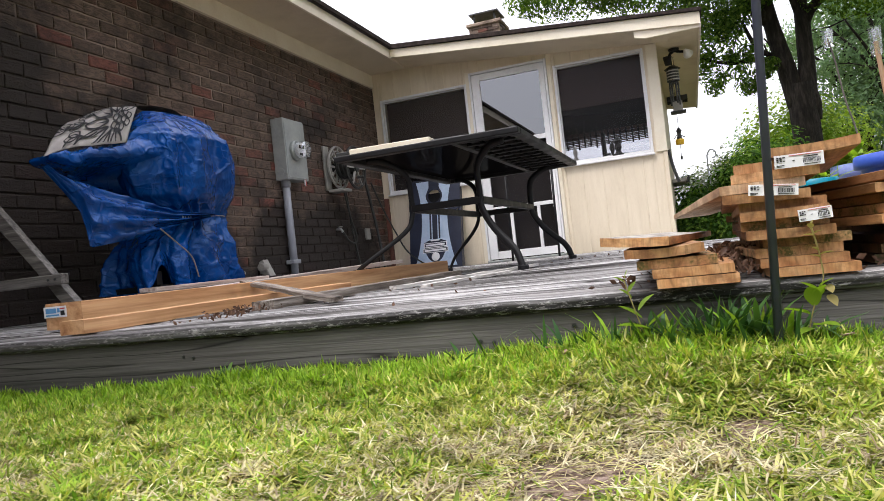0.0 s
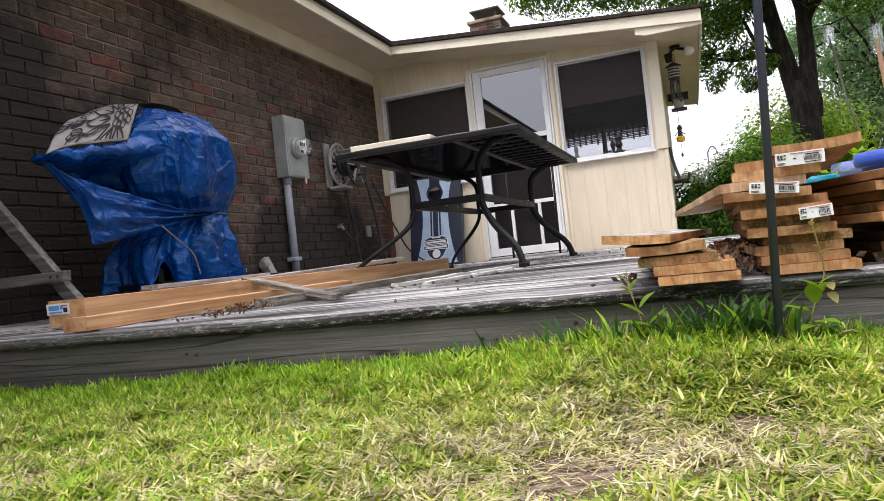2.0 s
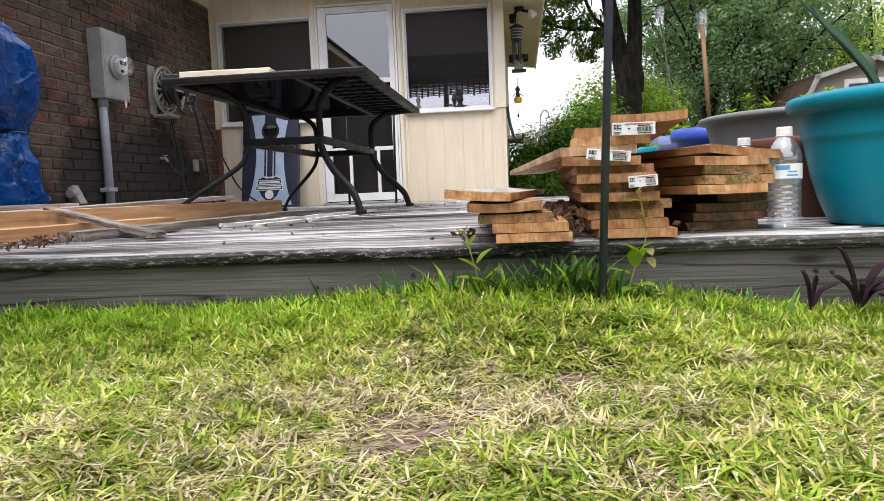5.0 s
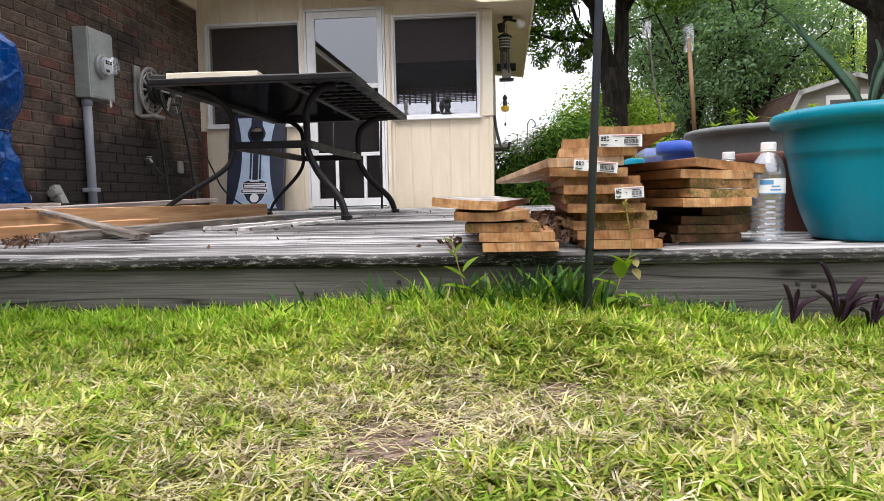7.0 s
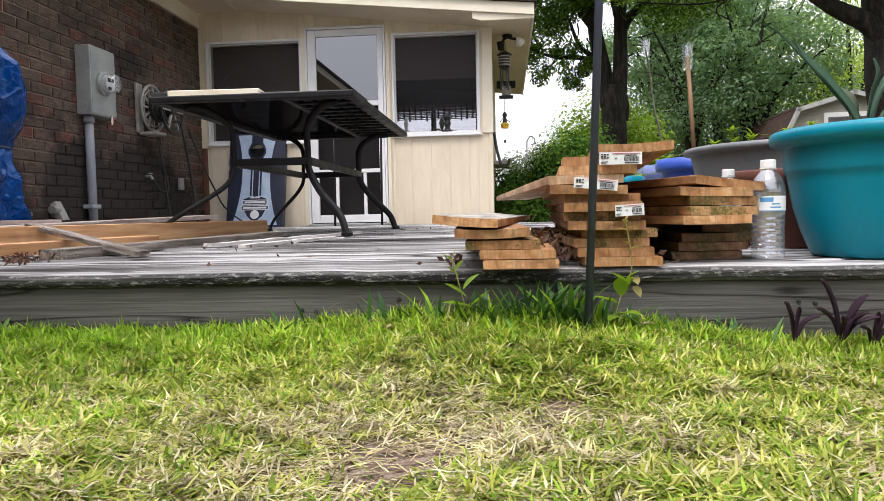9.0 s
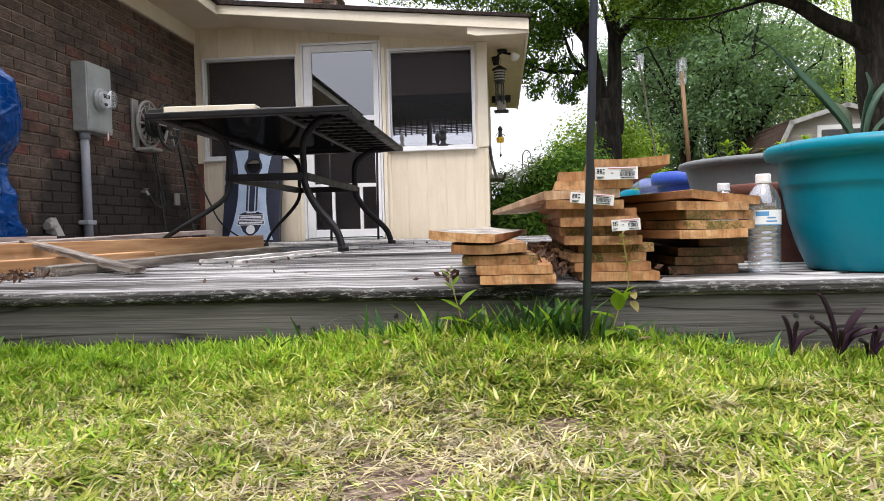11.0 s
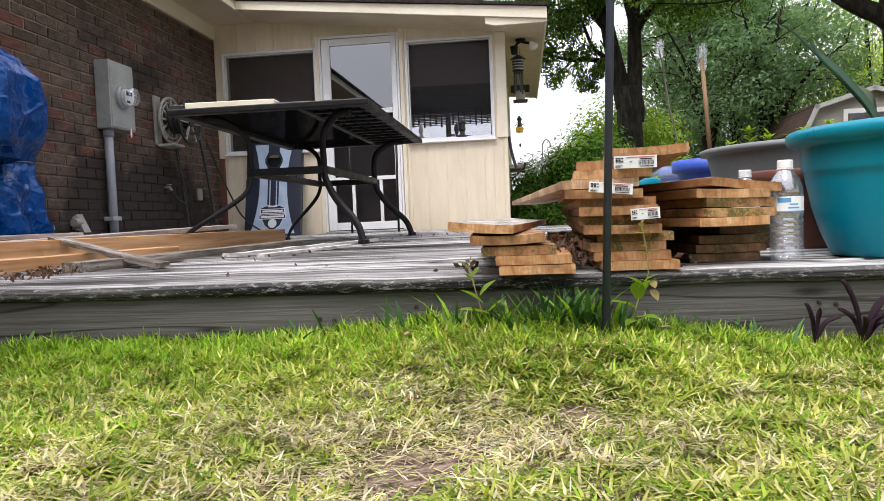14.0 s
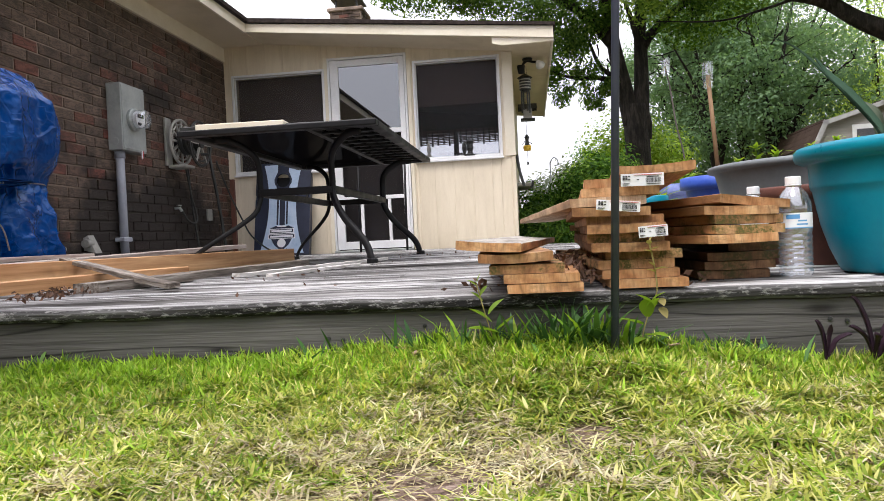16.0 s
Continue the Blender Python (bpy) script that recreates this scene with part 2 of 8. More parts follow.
BRICK = brick_material("dark_brick", "object")
BRICK_JOINED = brick_material("dark_brickwork", "island")
MORTAR = surface("mortar", [(0.3, (0.11, 0.078, 0.060)), (0.5, (0.22, 0.165, 0.130)), (0.75, (0.33, 0.26, 0.21))], 2.0, (1, 1, 1), 0.95, bumps=0.6, fine=120, wall_stain_shade=True)
SIDING = surface("cream_siding", [(0.25, (0.62, 0.53, 0.395)), (0.5, (0.70, 0.61, 0.465)), (0.75, (0.76, 0.67, 0.525))], 2.5, (4, 4, 0.6), 0.6, bumps=0.25, fine=50, stains=(1.3, 0.6, 0.8, (0.46, 0.37, 0.24), 0.5))
SOFFIT = surface("soffit_paint", [(0.25, (0.56, 0.47, 0.335)), (0.5, (0.66, 0.565, 0.42)), (0.8, (0.72, 0.63, 0.48))], 2.0, (1, 1, 1), 0.65, bumps=0.15, fine=60, stains=(1.1, 0.55, 0.75, (0.38, 0.30, 0.19), 0.5))
TRIM = surface("cream_trim", [(0.25, (0.66, 0.58, 0.44)), (0.5, (0.75, 0.68, 0.54)), (0.8, (0.80, 0.74, 0.62))], 3.0, (1, 1, 1), 0.55, bumps=0.12, fine=60, stains=(2.0, 0.62, 0.8, (0.42, 0.36, 0.26), 0.4))
WHITE = surface("white_paint", [(0.25, (0.66, 0.66, 0.67)), (0.5, (0.78, 0.78, 0.79)), (0.8, (0.83, 0.83, 0.83))], 3.0, (1, 1, 1), 0.42, bumps=0.08, fine=60, stains=(2.5, 0.66, 0.82, (0.45, 0.43, 0.40), 0.5))
SHINGLE = surface("roof_shingle", [(0.3, (0.016, 0.012, 0.011)), (0.5, (0.036, 0.028, 0.025)), (0.75, (0.07, 0.056, 0.050))], 30, (1, 1, 1), 0.95, bumps=0.6, fine=150, spec=0.1)
BROWN_ROOF = surface("brown_shingle", [(0.3, (0.040, 0.026, 0.020)), (0.5, (0.062, 0.042, 0.033)), (0.75, (0.090, 0.064, 0.052))], 4, (1, 1, 1), 0.95, bumps=0.4, fine=40, vary=0.3, island=True, spec=0.1)
BLACK = surface("black_powder_coat", [(0.3, (0.006, 0.006, 0.007)), (0.6, (0.011, 0.011, 0.012)), (0.85, (0.018, 0.017, 0.019))], 9, (1, 1, 1), 0.5, bumps=0.12, fine=160, stains=(5, 0.64, 0.8, (0.05, 0.046, 0.043), 0.25), spec=0.22)
POLE = surface("slate_pole_coat", [(0.3, (0.030, 0.034, 0.060)), (0.6, (0.050, 0.056, 0.092)), (0.85, (0.085, 0.092, 0.135))], 12, (1, 1, 0.2), 0.45, bumps=0.1, fine=120)
STEEL = surface("galvanised_grey", [(0.25, (0.25, 0.27, 0.26)), (0.5, (0.34, 0.36, 0.35)), (0.8, (0.43, 0.45, 0.43))], 7, (1, 1, 1), 0.5, metal=0.25, bumps=0.1, fine=50, stains=(6, 0.62, 0.78, (0.18, 0.16, 0.13), 0.5))
CONDUIT = surface("grey_pvc", [(0.25, (0.20, 0.21, 0.25)), (0.5, (0.28, 0.295, 0.335)), (0.8, (0.36, 0.375, 0.41))], 6, (1, 1, 0.4), 0.5, bumps=0.08, fine=60, stains=(8, 0.6, 0.76, (0.12, 0.12, 0.12), 0.5))
REEL = surface("grey_plastic", [(0.3, (0.24, 0.23, 0.21)), (0.6, (0.33, 0.32, 0.29)), (0.85, (0.42, 0.40, 0.37))], 8, (1, 1, 1), 0.5, bumps=0.1, fine=80)
HOSE = surface("dark_hose", [(0.3, (0.012, 0.013, 0.012)), (0.6, (0.024, 0.025, 0.023)), (0.85, (0.045, 0.045, 0.04))], 20, (1, 1, 1), 0.5, bumps=0.1, fine=90)
TEAL = surface("teal_plastic", [(0.25, (0.0, 0.150, 0.222)), (0.5, (0.0, 0.192, 0.275)), (0.8, (0.0, 0.235, 0.322))], 4, (1, 1, 1), 0.36, bumps=0.05, fine=70, stains=(7, 0.66, 0.82, (0.03, 0.19, 0.24), 0.35), spec=0.3)
GREYTUB = surface("grey_tub", [(0.25, (0.108, 0.120, 0.124)), (0.5, (0.145, 0.160, 0.165)), (0.8, (0.20, 0.215, 0.22))], 4, (1, 1, 1), 0.5, bumps=0.06, fine=70)
BLUETUB = surface("blue_plastic", [(0.25, (0.018, 0.05, 0.30)), (0.5, (0.028, 0.075, 0.40)), (0.8, (0.05, 0.12, 0.50))], 5, (1, 1, 1), 0.4, bumps=0.05, fine=70)
LILAC = surface("lilac_plastic", [(0.25, (0.13, 0.17, 0.45)), (0.5, (0.19, 0.24, 0.54)), (0.8, (0.32, 0.37, 0.64))], 5, (1, 1, 1), 0.4, bumps=0.05, fine=70)
TERRACOTTA = surface("brown_terracotta", [(0.25, (0.07, 0.024, 0.016)), (0.5, (0.11, 0.038, 0.025)), (0.8, (0.17, 0.062, 0.042))], 6, (1, 1, 1), 0.8, bumps=0.25, fine=80)
SOIL = surface("soil", [(0.3, (0.018, 0.013, 0.009)), (0.6, (0.05, 0.036, 0.025)), (0.85, (0.10, 0.075, 0.052))], 18, (1, 1, 1), 0.95, bumps=0.8, fine=120)
PAPER = surface("label_paper", [(0.3, (0.70, 0.71, 0.73)), (0.6, (0.78, 0.79, 0.80)), (0.9, (0.82, 0.82, 0.83))], 8, (1, 1, 1), 0.55, bumps=0.03, fine=60)
INK = surface("black_ink", [(0.3, (0.018, 0.018, 0.020)), (0.7, (0.032, 0.032, 0.034))], 20, rough=0.8, bumps=0, spec=0.1)
REDINK = surface("red_ink", [(0.3, (0.45, 0.05, 0.05)), (0.7, (0.55, 0.10, 0.09))], 20, rough=0.6, bumps=0)
BLUEINK = surface("blue_ink", [(0.3, (0.08, 0.25, 0.50)), (0.7, (0.13, 0.34, 0.58))], 20, rough=0.5, bumps=0)
NAVY = surface("navy_print", [(0.3, (0.008, 0.012, 0.028)), (0.7, (0.018, 0.024, 0.05))], 6, rough=0.45, bumps=0.05)
ICE = surface("ice_blue_print", [(0.25, (0.30, 0.40, 0.55)), (0.5, (0.42, 0.52, 0.66)), (0.8, (0.55, 0.63, 0.74))], 3.5, rough=0.45, bumps=0.05, detail=6)
# near-black room surfaces: the dimness indoors is put into their colour
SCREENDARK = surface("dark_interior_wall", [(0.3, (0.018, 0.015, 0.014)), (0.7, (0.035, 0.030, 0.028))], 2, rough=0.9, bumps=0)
BLIND = surface("brown_blind", [(0.3, (0.050, 0.030, 0.026)), (0.6, (0.075, 0.047, 0.042)), (0.9, (0.105, 0.070, 0.062))], 3, (1, 1, 12), 0.85, bumps=0.2, fine=40)
BARK = surface("bark", [(0.3, (0.006, 0.005, 0.0045)), (0.5, (0.020, 0.017, 0.014)), (0.75, (0.055, 0.047, 0.040))], 7, (2.2, 2.2, 0.5), 0.95, bumps=1.0, fine=26, dist=0.03, spec=0.2)
LEAFLITTER = surface("dead_leaf", [(0.3, (0.06, 0.028, 0.016)), (0.6, (0.13, 0.066, 0.036)), (0.85, (0.23, 0.13, 0.075))], 20, rough=0.8, bumps=0.2, vary=0.5, island=True)
BARNWALL = surface("taupe_siding", [(0.3, (0.25, 0.235, 0.215)), (0.6, (0.32, 0.30, 0.28)), (0.85, (0.37, 0.35, 0.33))], 3, (1, 1, 10), 0.7, bumps=0.2, fine=30)
SHEDTRIM = surface("grey_white_trim", [(0.3, (0.36, 0.36, 0.36)), (0.7, (0.50, 0.50, 0.50))], 5, rough=0.6, bumps=0.1)
YELLOW = surface("yellow_plastic", [(0.3, (0.62, 0.36, 0.02)), (0.7, (0.75, 0.48, 0.04))], 9, rough=0.45, bumps=0.05)
ROPE = surface("rope", [(0.3, (0.10, 0.09, 0.08)), (0.7, (0.22, 0.20, 0.17))], 90, rough=0.9, bumps=0.5)
CAPWHITE = surface("cap_plastic", [(0.3, (0.74, 0.75, 0.76)), (0.7, (0.82, 0.82, 0.83))], 30, rough=0.35, bumps=0.05)
TWIG = surface("grey_twig", [(0.3, (0.05, 0.042, 0.035)), (0.6, (0.11, 0.095, 0.080)), (0.85, (0.19, 0.17, 0.15))], 9, (4, 4, 0.8), 0.85, bumps=0.4, fine=20)
DRYLEAF = surface("dry_leaf", [(0.3, (0.24, 0.155, 0.105)), (0.6, (0.36, 0.25, 0.18)), (0.85, (0.48, 0.37, 0.28))], 60, rough=0.85, bumps=0.3, fine=90)
BAMBOO = surface("brown_stake", [(0.3, (0.13, 0.075, 0.035)), (0.6, (0.22, 0.13, 0.065)), (0.85, (0.32, 0.20, 0.11))], 8, (4, 4, 0.6), 0.7, bumps=0.3, fine=20)


def leaf_material(name, stops, through=0.35, rough=0.5, gloss=0.3, mottle=0.0):
    m, nt, b = fresh(name)
    col = ramp(nt, rand_out(nt, "island"), stops)
    vec = coords(nt, (1, 1, 1))
    col = mixrgb(nt, 1.0, col, ramp(nt, noise_tex(nt, vec, 2.0, 3), [(0.3, (0.72,) * 3), (0.7, (1.25,) * 3)]), "MULTIPLY")
    if mottle:
        col = mixrgb(nt, 1.0, col, ramp(nt, noise_tex(nt, vec, 27, 3, 0.6), [(0.32, (1 - mottle,) * 3), (0.5, (1.0,) * 3), (0.68, (1 + 0.55 * mottle,) * 3)]), "MULTIPLY")
    nt.links.new(col, b.inputs["Base Color"])
    b.inputs["Roughness"].default_value = rough
    b.inputs["Specular IOR Level"].default_value = gloss
    tr = nt.nodes.new("ShaderNodeBsdfTranslucent")
    nt.links.new(mixrgb(nt, 1.0, col, (1.25, 1.3, 0.6), "MULTIPLY"), tr.inputs["Color"])
    mx = nt.nodes.new("ShaderNodeMixShader")
    mx.inputs[0].default_value = through
    nt.links.new(b.outputs[0], mx.inputs[1])
    nt.links.new(tr.outputs[0], mx.inputs[2])
    nt.links.new(mx.outputs[0], nt.nodes["Material Output"].inputs["Surface"])
    return m


GRASS = leaf_material("grass_blade", [(0.0, (0.105, 0.170, 0.024)), (0.25, (0.225, 0.295, 0.042)), (0.55, (0.38, 0.405, 0.075)), (0.8, (0.50, 0.49, 0.14)), (1.0, (0.64, 0.59, 0.28))], 0.33, 0.6, 0.12, mottle=0.5)
STRAW = leaf_material("dry_grass_blade", [(0.0, (0.13, 0.080, 0.042)), (0.2, (0.42, 0.335, 0.21)), (0.5, (0.60, 0.53, 0.33)), (0.7, (0.74, 0.69, 0.49)), (0.88, (0.58, 0.56, 0.22)), (1.0, (0.44, 0.46, 0.10))], 0.25, 0.7, 0.12, mottle=0.5)
LUSH = leaf_material("lush_blade", [(0.0, (0.115, 0.225, 0.024)), (0.5, (0.235, 0.385, 0.036)), (1.0, (0.36, 0.50, 0.062))], 0.35, 0.6, 0.12, mottle=0.5)
OAK = leaf_material("oak_leaf", [(0.0, (0.036, 0.080, 0.012)), (0.5, (0.070, 0.140, 0.020)), (0.85, (0.125, 0.215, 0.032)), (1.0, (0.19, 0.29, 0.045))], 0.62, 0.6, 0.12)
# paler and bluer than near leaves: distance haze is put into the colour
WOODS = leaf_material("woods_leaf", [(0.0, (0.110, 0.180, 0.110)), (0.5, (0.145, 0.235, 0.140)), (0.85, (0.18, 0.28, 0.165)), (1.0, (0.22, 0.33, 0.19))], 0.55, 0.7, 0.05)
# brighter, yellower copy with sunlight put into its colour
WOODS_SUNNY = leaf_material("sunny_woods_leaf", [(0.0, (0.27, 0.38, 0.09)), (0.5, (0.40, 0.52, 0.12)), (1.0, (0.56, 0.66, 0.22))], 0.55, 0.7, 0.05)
HEDGE = leaf_material("hedge_leaf", [(0.0, (0.022, 0.062, 0.010)), (0.5, (0.060, 0.140, 0.018)), (0.85, (0.115, 0.22, 0.028)), (1.0, (0.20, 0.31, 0.05))], 0.4, 0.6, 0.15)
LIME = leaf_material("lime_leaf", [(0.0, (0.14, 0.25, 0.02)), (0.5, (0.23, 0.36, 0.03)), (1.0, (0.36, 0.48, 0.07))], 0.4)
TUFT = leaf_material("tuft_blade", [(0.0, (0.022, 0.065, 0.018)), (0.6, (0.05, 0.125, 0.028)), (1.0, (0.11, 0.21, 0.04))], 0.25)
STRAWTIP = leaf_material("withered_leaf", [(0.0, (0.20, 0.16, 0.06)), (0.5, (0.34, 0.29, 0.12)), (1.0, (0.42, 0.36, 0.22))], 0.3, 0.7, 0.1)
PURPLE = leaf_material("purple_leaf", [(0.0, (0.022, 0.010, 0.020)), (0.6, (0.045, 0.022, 0.036)), (1.0, (0.075, 0.042, 0.050))], 0.15)
AGAVE = leaf_material("agave_leaf", [(0.0, (0.045, 0.095, 0.060)), (1.0, (0.085, 0.15, 0.10))], 0.1, 0.4)
PALEGREY = leaf_material("grey_shrub_leaf", [(0.0, (0.13, 0.16, 0.11)), (0.5, (0.19, 0.225, 0.16)), (1.0, (0.27, 0.30, 0.23))], 0.3)


def glass_material(name, tint, mirror, clear, body=(0.010, 0.0095, 0.010)):
    """A pane: part mirror, part see-through, the rest a dark body."""
    m, nt, b = fresh(name)
    nt.nodes.remove(b)
    gl = nt.nodes.new("ShaderNodeBsdfGlossy")
    gl.inputs["Roughness"].default_value = 0.015
    gl.inputs["Color"].default_value = (0.94, 0.97, 1.0, 1)
    tr = nt.nodes.new("ShaderNodeBsdfTransparent")
    tr.inputs["Color"].default_value = (*tint, 1)
    df = nt.nodes.new("ShaderNodeBsdfDiffuse")
    df.inputs["Color"].default_value = (*body, 1)
    m1 = nt.nodes.new("ShaderNodeMixShader")
    m1.inputs[0].default_value = clear
    nt.links.new(df.outputs[0], m1.inputs[1])
    nt.links.new(tr.outputs[0], m1.inputs[2])
    m2 = nt.nodes.new("ShaderNodeMixShader")
    m2.inputs[0].default_value = mirror
    nt.links.new(m1.outputs[0], m2.inputs[1])
    nt.links.new(gl.outputs[0], m2.inputs[2])
    nt.links.new(m2.outputs[0], nt.nodes["Material Output"].inputs["Surface"])
    return m


DOORGLASS = glass_material("storm_door_glass", (0.5, 0.5, 0.52), 0.195, 0.15)
PANE = glass_material("screened_glass", (0.80, 0.80, 0.82), 0.008, 0.74, (0.030, 0.026, 0.025))
PANE_SCREEN = glass_material("screen_covered_glass", (0.80, 0.80, 0.82), 0.012, 0.60, (0.085, 0.080, 0.076))
TOPGLASS = glass_material("table_glass", (0.30, 0.30, 0.29), 0.018, 0.02)
PANE_REAR = glass_material("clear_glass", (0.95, 0.96, 0.97), 0.04, 1.0)


CLEAR = glass_material("clear_plastic", (0.96, 0.97, 0.98), 0.24, 0.94, (0.80, 0.83, 0.86))


def tarp_material():
    m, nt, b = fresh("blue_tarp")
    vec = coords(nt)
    n1 = noise_tex(nt, vec, 4, 6, 0.6, 0.8)
    col = ramp(nt, n1, [(0.3, (0.0, 0.022, 0.125)), (0.55, (0.0, 0.041, 0.205)), (0.8, (0.0, 0.070, 0.315))])
    nt.links.new(col, b.inputs["Base Color"])
    b.inputs["Roughness"].default_value = 0.20
    b.inputs["Specular IOR Level"].default_value = 0.5
    b.inputs["Specular Tint"].default_value = (0.35, 0.62, 1.0, 1)
    shake = nt.nodes.new("ShaderNodeTexNoise")
    shake.inputs["Scale"].default_value = 9
    nt.links.new(vec, shake.inputs["Vector"])
    warp = nt.nodes.new("ShaderNodeVectorMath")
    warp.operation = "MULTIPLY_ADD"
    nt.links.new(shake.outputs["Color"], warp.inputs[0])
    warp.inputs[1].default_value = (0.10, 0.10, 0.10)
    nt.links.new(vec, warp.inputs[2])
    total = noise_tex(nt, vec, 9, 2, 0.5, 1.2)
    for sc, wide, amount in ((5, 0.06, -5.0), (12, 0.04, -2.4)):
        bend = nt.nodes.new("ShaderNodeTexVoronoi")
        bend.feature = "DISTANCE_TO_EDGE"
        bend.inputs["Scale"].default_value = sc
        nt.links.new(warp.outputs[0], bend.inputs["Vector"])
        crest = nt.nodes.new("ShaderNodeMath")
        crest.operation = "MINIMUM"
        nt.links.new(bend.outputs["Distance"], crest.inputs[0])
        crest.inputs[1].default_value = wide
        add = nt.nodes.new("ShaderNodeMath")
        add.operation = "MULTIPLY_ADD"
        nt.links.new(crest.outputs[0], add.inputs[0])
        add.inputs[1].default_value = amount
        nt.links.new(total, add.inputs[2])
        total = add.outputs[0]
    bump(nt, b, total, 0.6, 0.020)
    return m


TARP = tarp_material()


FLORAL = surface("pale_cloth", [(0.3, (0.46, 0.43, 0.40)), (0.6, (0.58, 0.55, 0.52)), (0.85, (0.66, 0.63, 0.61))], 12, rough=0.9, bumps=0.2, fine=200)
SOIL_SPOTS = ((0.170, -0.622, 0.085), (0.225, -0.56, 0.045), (0.235, -0.462, 0.028), (0.372, -0.415, 0.058), (0.335, -0.52, 0.028), (0.09, -0.625, 0.035), (0.075, -0.66, 0.035), (0.30, -0.44, 0.022))


def ground_material():
    """Green and straw thatch, worn to pinkish soil in a few spots."""
    m, nt, b = fresh("lawn_ground")
    where = nt.nodes.new("ShaderNodeNewGeometry").outputs["Position"]
    broad = noise_tex(nt, where, 2.2, 5, 0.65)
    fine = noise_tex(nt, where, 90, 4, 0.7)
    thatch = ramp(nt, broad, [(0.3, (0.075, 0.078, 0.022)), (0.48, (0.12, 0.110, 0.040)), (0.6, (0.19, 0.155, 0.075)), (0.75, (0.26, 0.205, 0.115))])
    thatch = mixrgb(nt, 1.0, thatch, ramp(nt, fine, [(0.3, (0.35,) * 3), (0.5, (0.9,) * 3), (0.7, (1.5,) * 3)]), "MULTIPLY")
    soil = ramp(nt, noise_tex(nt, where, 60, 5, 0.7), [(0.34, (0.045, 0.030, 0.023)), (0.46, (0.16, 0.108, 0.084)), (0.58, (0.29, 0.215, 0.172)), (0.72, (0.42, 0.34, 0.285))])
    mask = None
    for x, y, reach in SOIL_SPOTS:
        away = nt.nodes.new("ShaderNodeVectorMath")
        away.operation = "DISTANCE"
        nt.links.new(where, away.inputs[0])
        away.inputs[1].default_value = (x, y, GZ)
        near = nt.nodes.new("ShaderNodeMapRange")
        near.inputs["From Min"].default_value, near.inputs["From Max"].default_value = reach * 1.3, reach * 0.7
        nt.links.new(away.outputs["Value"], near.inputs["Value"])
        if mask is None:
            mask = near.outputs[0]
        else:
            both = nt.nodes.new("ShaderNodeMath")
            both.operation = "MAXIMUM"
            nt.links.new(mask, both.inputs[0])
            nt.links.new(near.outputs[0], both.inputs[1])
            mask = both.outputs[0]
    nt.links.new(mixrgb(nt, mask, thatch, soil), b.inputs["Base Color"])
    b.inputs["Roughness"].default_value = 0.95
    b.inputs["Specular IOR Level"].default_value = 0.2
    bump(nt, b, fine, 1.0, 0.012)
    return m


GROUND = ground_material()

# ---- mesh helpers ----
def part(name, bm, material, parent=None, label="", smooth=False):
    me = bpy.data.meshes.new(name)
    bm.to_mesh(me)
    bm.free()
    if smooth:
        me.polygons.foreach_set("use_smooth", [True] * len(me.polygons))
    me.materials.append(material)
    ob = new(name, me)
    if parent is not None:
        ob.parent = parent
    if label:
        tagged(ob, label)
    return ob


def thing(name, label, category, at=(0, 0, 0), turn=0.0, group="", kind=""):
    ob = new(name)
    ob.empty_display_size = 0.05
    ob.matrix_world = pose(*at, 0, 0, turn)
    return tagged(ob, label, category, group, kind)


def box(x0, x1, y0, y1, z0, z1, bevel=0.0, bm=None, segments=1, m=None):
    bm = bm or bmesh.new()
    corners = [(x, y, z) for x in (x0, x1) for y in (y0, y1) for z in (z0, z1)]
    vs = [bm.verts.new(c) for c in corners]
    faces = [bm.faces.new([vs[i] for i in f]) for f in ((0, 1, 3, 2), (4, 6, 7, 5), (0, 4, 5, 1), (2, 3, 7, 6), (0, 2, 6, 4), (1, 5, 7, 3))]
    if bevel:
        edges = list({e for f in faces for e in f.edges})
        got = bmesh.ops.bevel(bm, geom=edges, offset=bevel, segments=segments, affect="EDGES", profile=0.5)
        vs = list({v for f in got["faces"] for v in f.verts} | {v for v in vs if v.is_valid})
    if m is not None:
        bmesh.ops.transform(bm, matrix=m, verts=[v for v in vs if v.is_valid])
    return bm


def sweep(path, radius, sides=8, bm=None, flat=1.0, caps=True, up=(0, 0, 1)):
    """A tube along a line of points; radius a number or one for each point; flat squeezes it across."""
    bm = bm or bmesh.new()
    pts = [Vector(p) for p in path]
    n = len(pts)
    rad = radius if hasattr(radius, "__len__") else [radius] * n
    ref = Vector(up)
    rings = []
    for i, p in enumerate(pts):
        d = (pts[min(i + 1, n - 1)] - pts[max(i - 1, 0)]).normalized()
        side = d.cross(ref)
        if side.length < 1e-4:
            side = d.cross(Vector((1, 0, 0)))
        side.normalize()
        over = side.cross(d).normalized()
        ref = over
        rings.append([bm.verts.new(p + rad[i] * (math.cos(a) * side + flat * math.sin(a) * over)) for a in (2 * math.pi * (k + 0.5) / sides for k in range(sides))])
    for a, b in zip(rings, rings[1:]):
        for k in range(sides):
            bm.faces.new((a[k], a[(k + 1) % sides], b[(k + 1) % sides], b[k]))
    if caps:
        bm.faces.new(rings[0][::-1])
        bm.faces.new(rings[-1])
    return bm


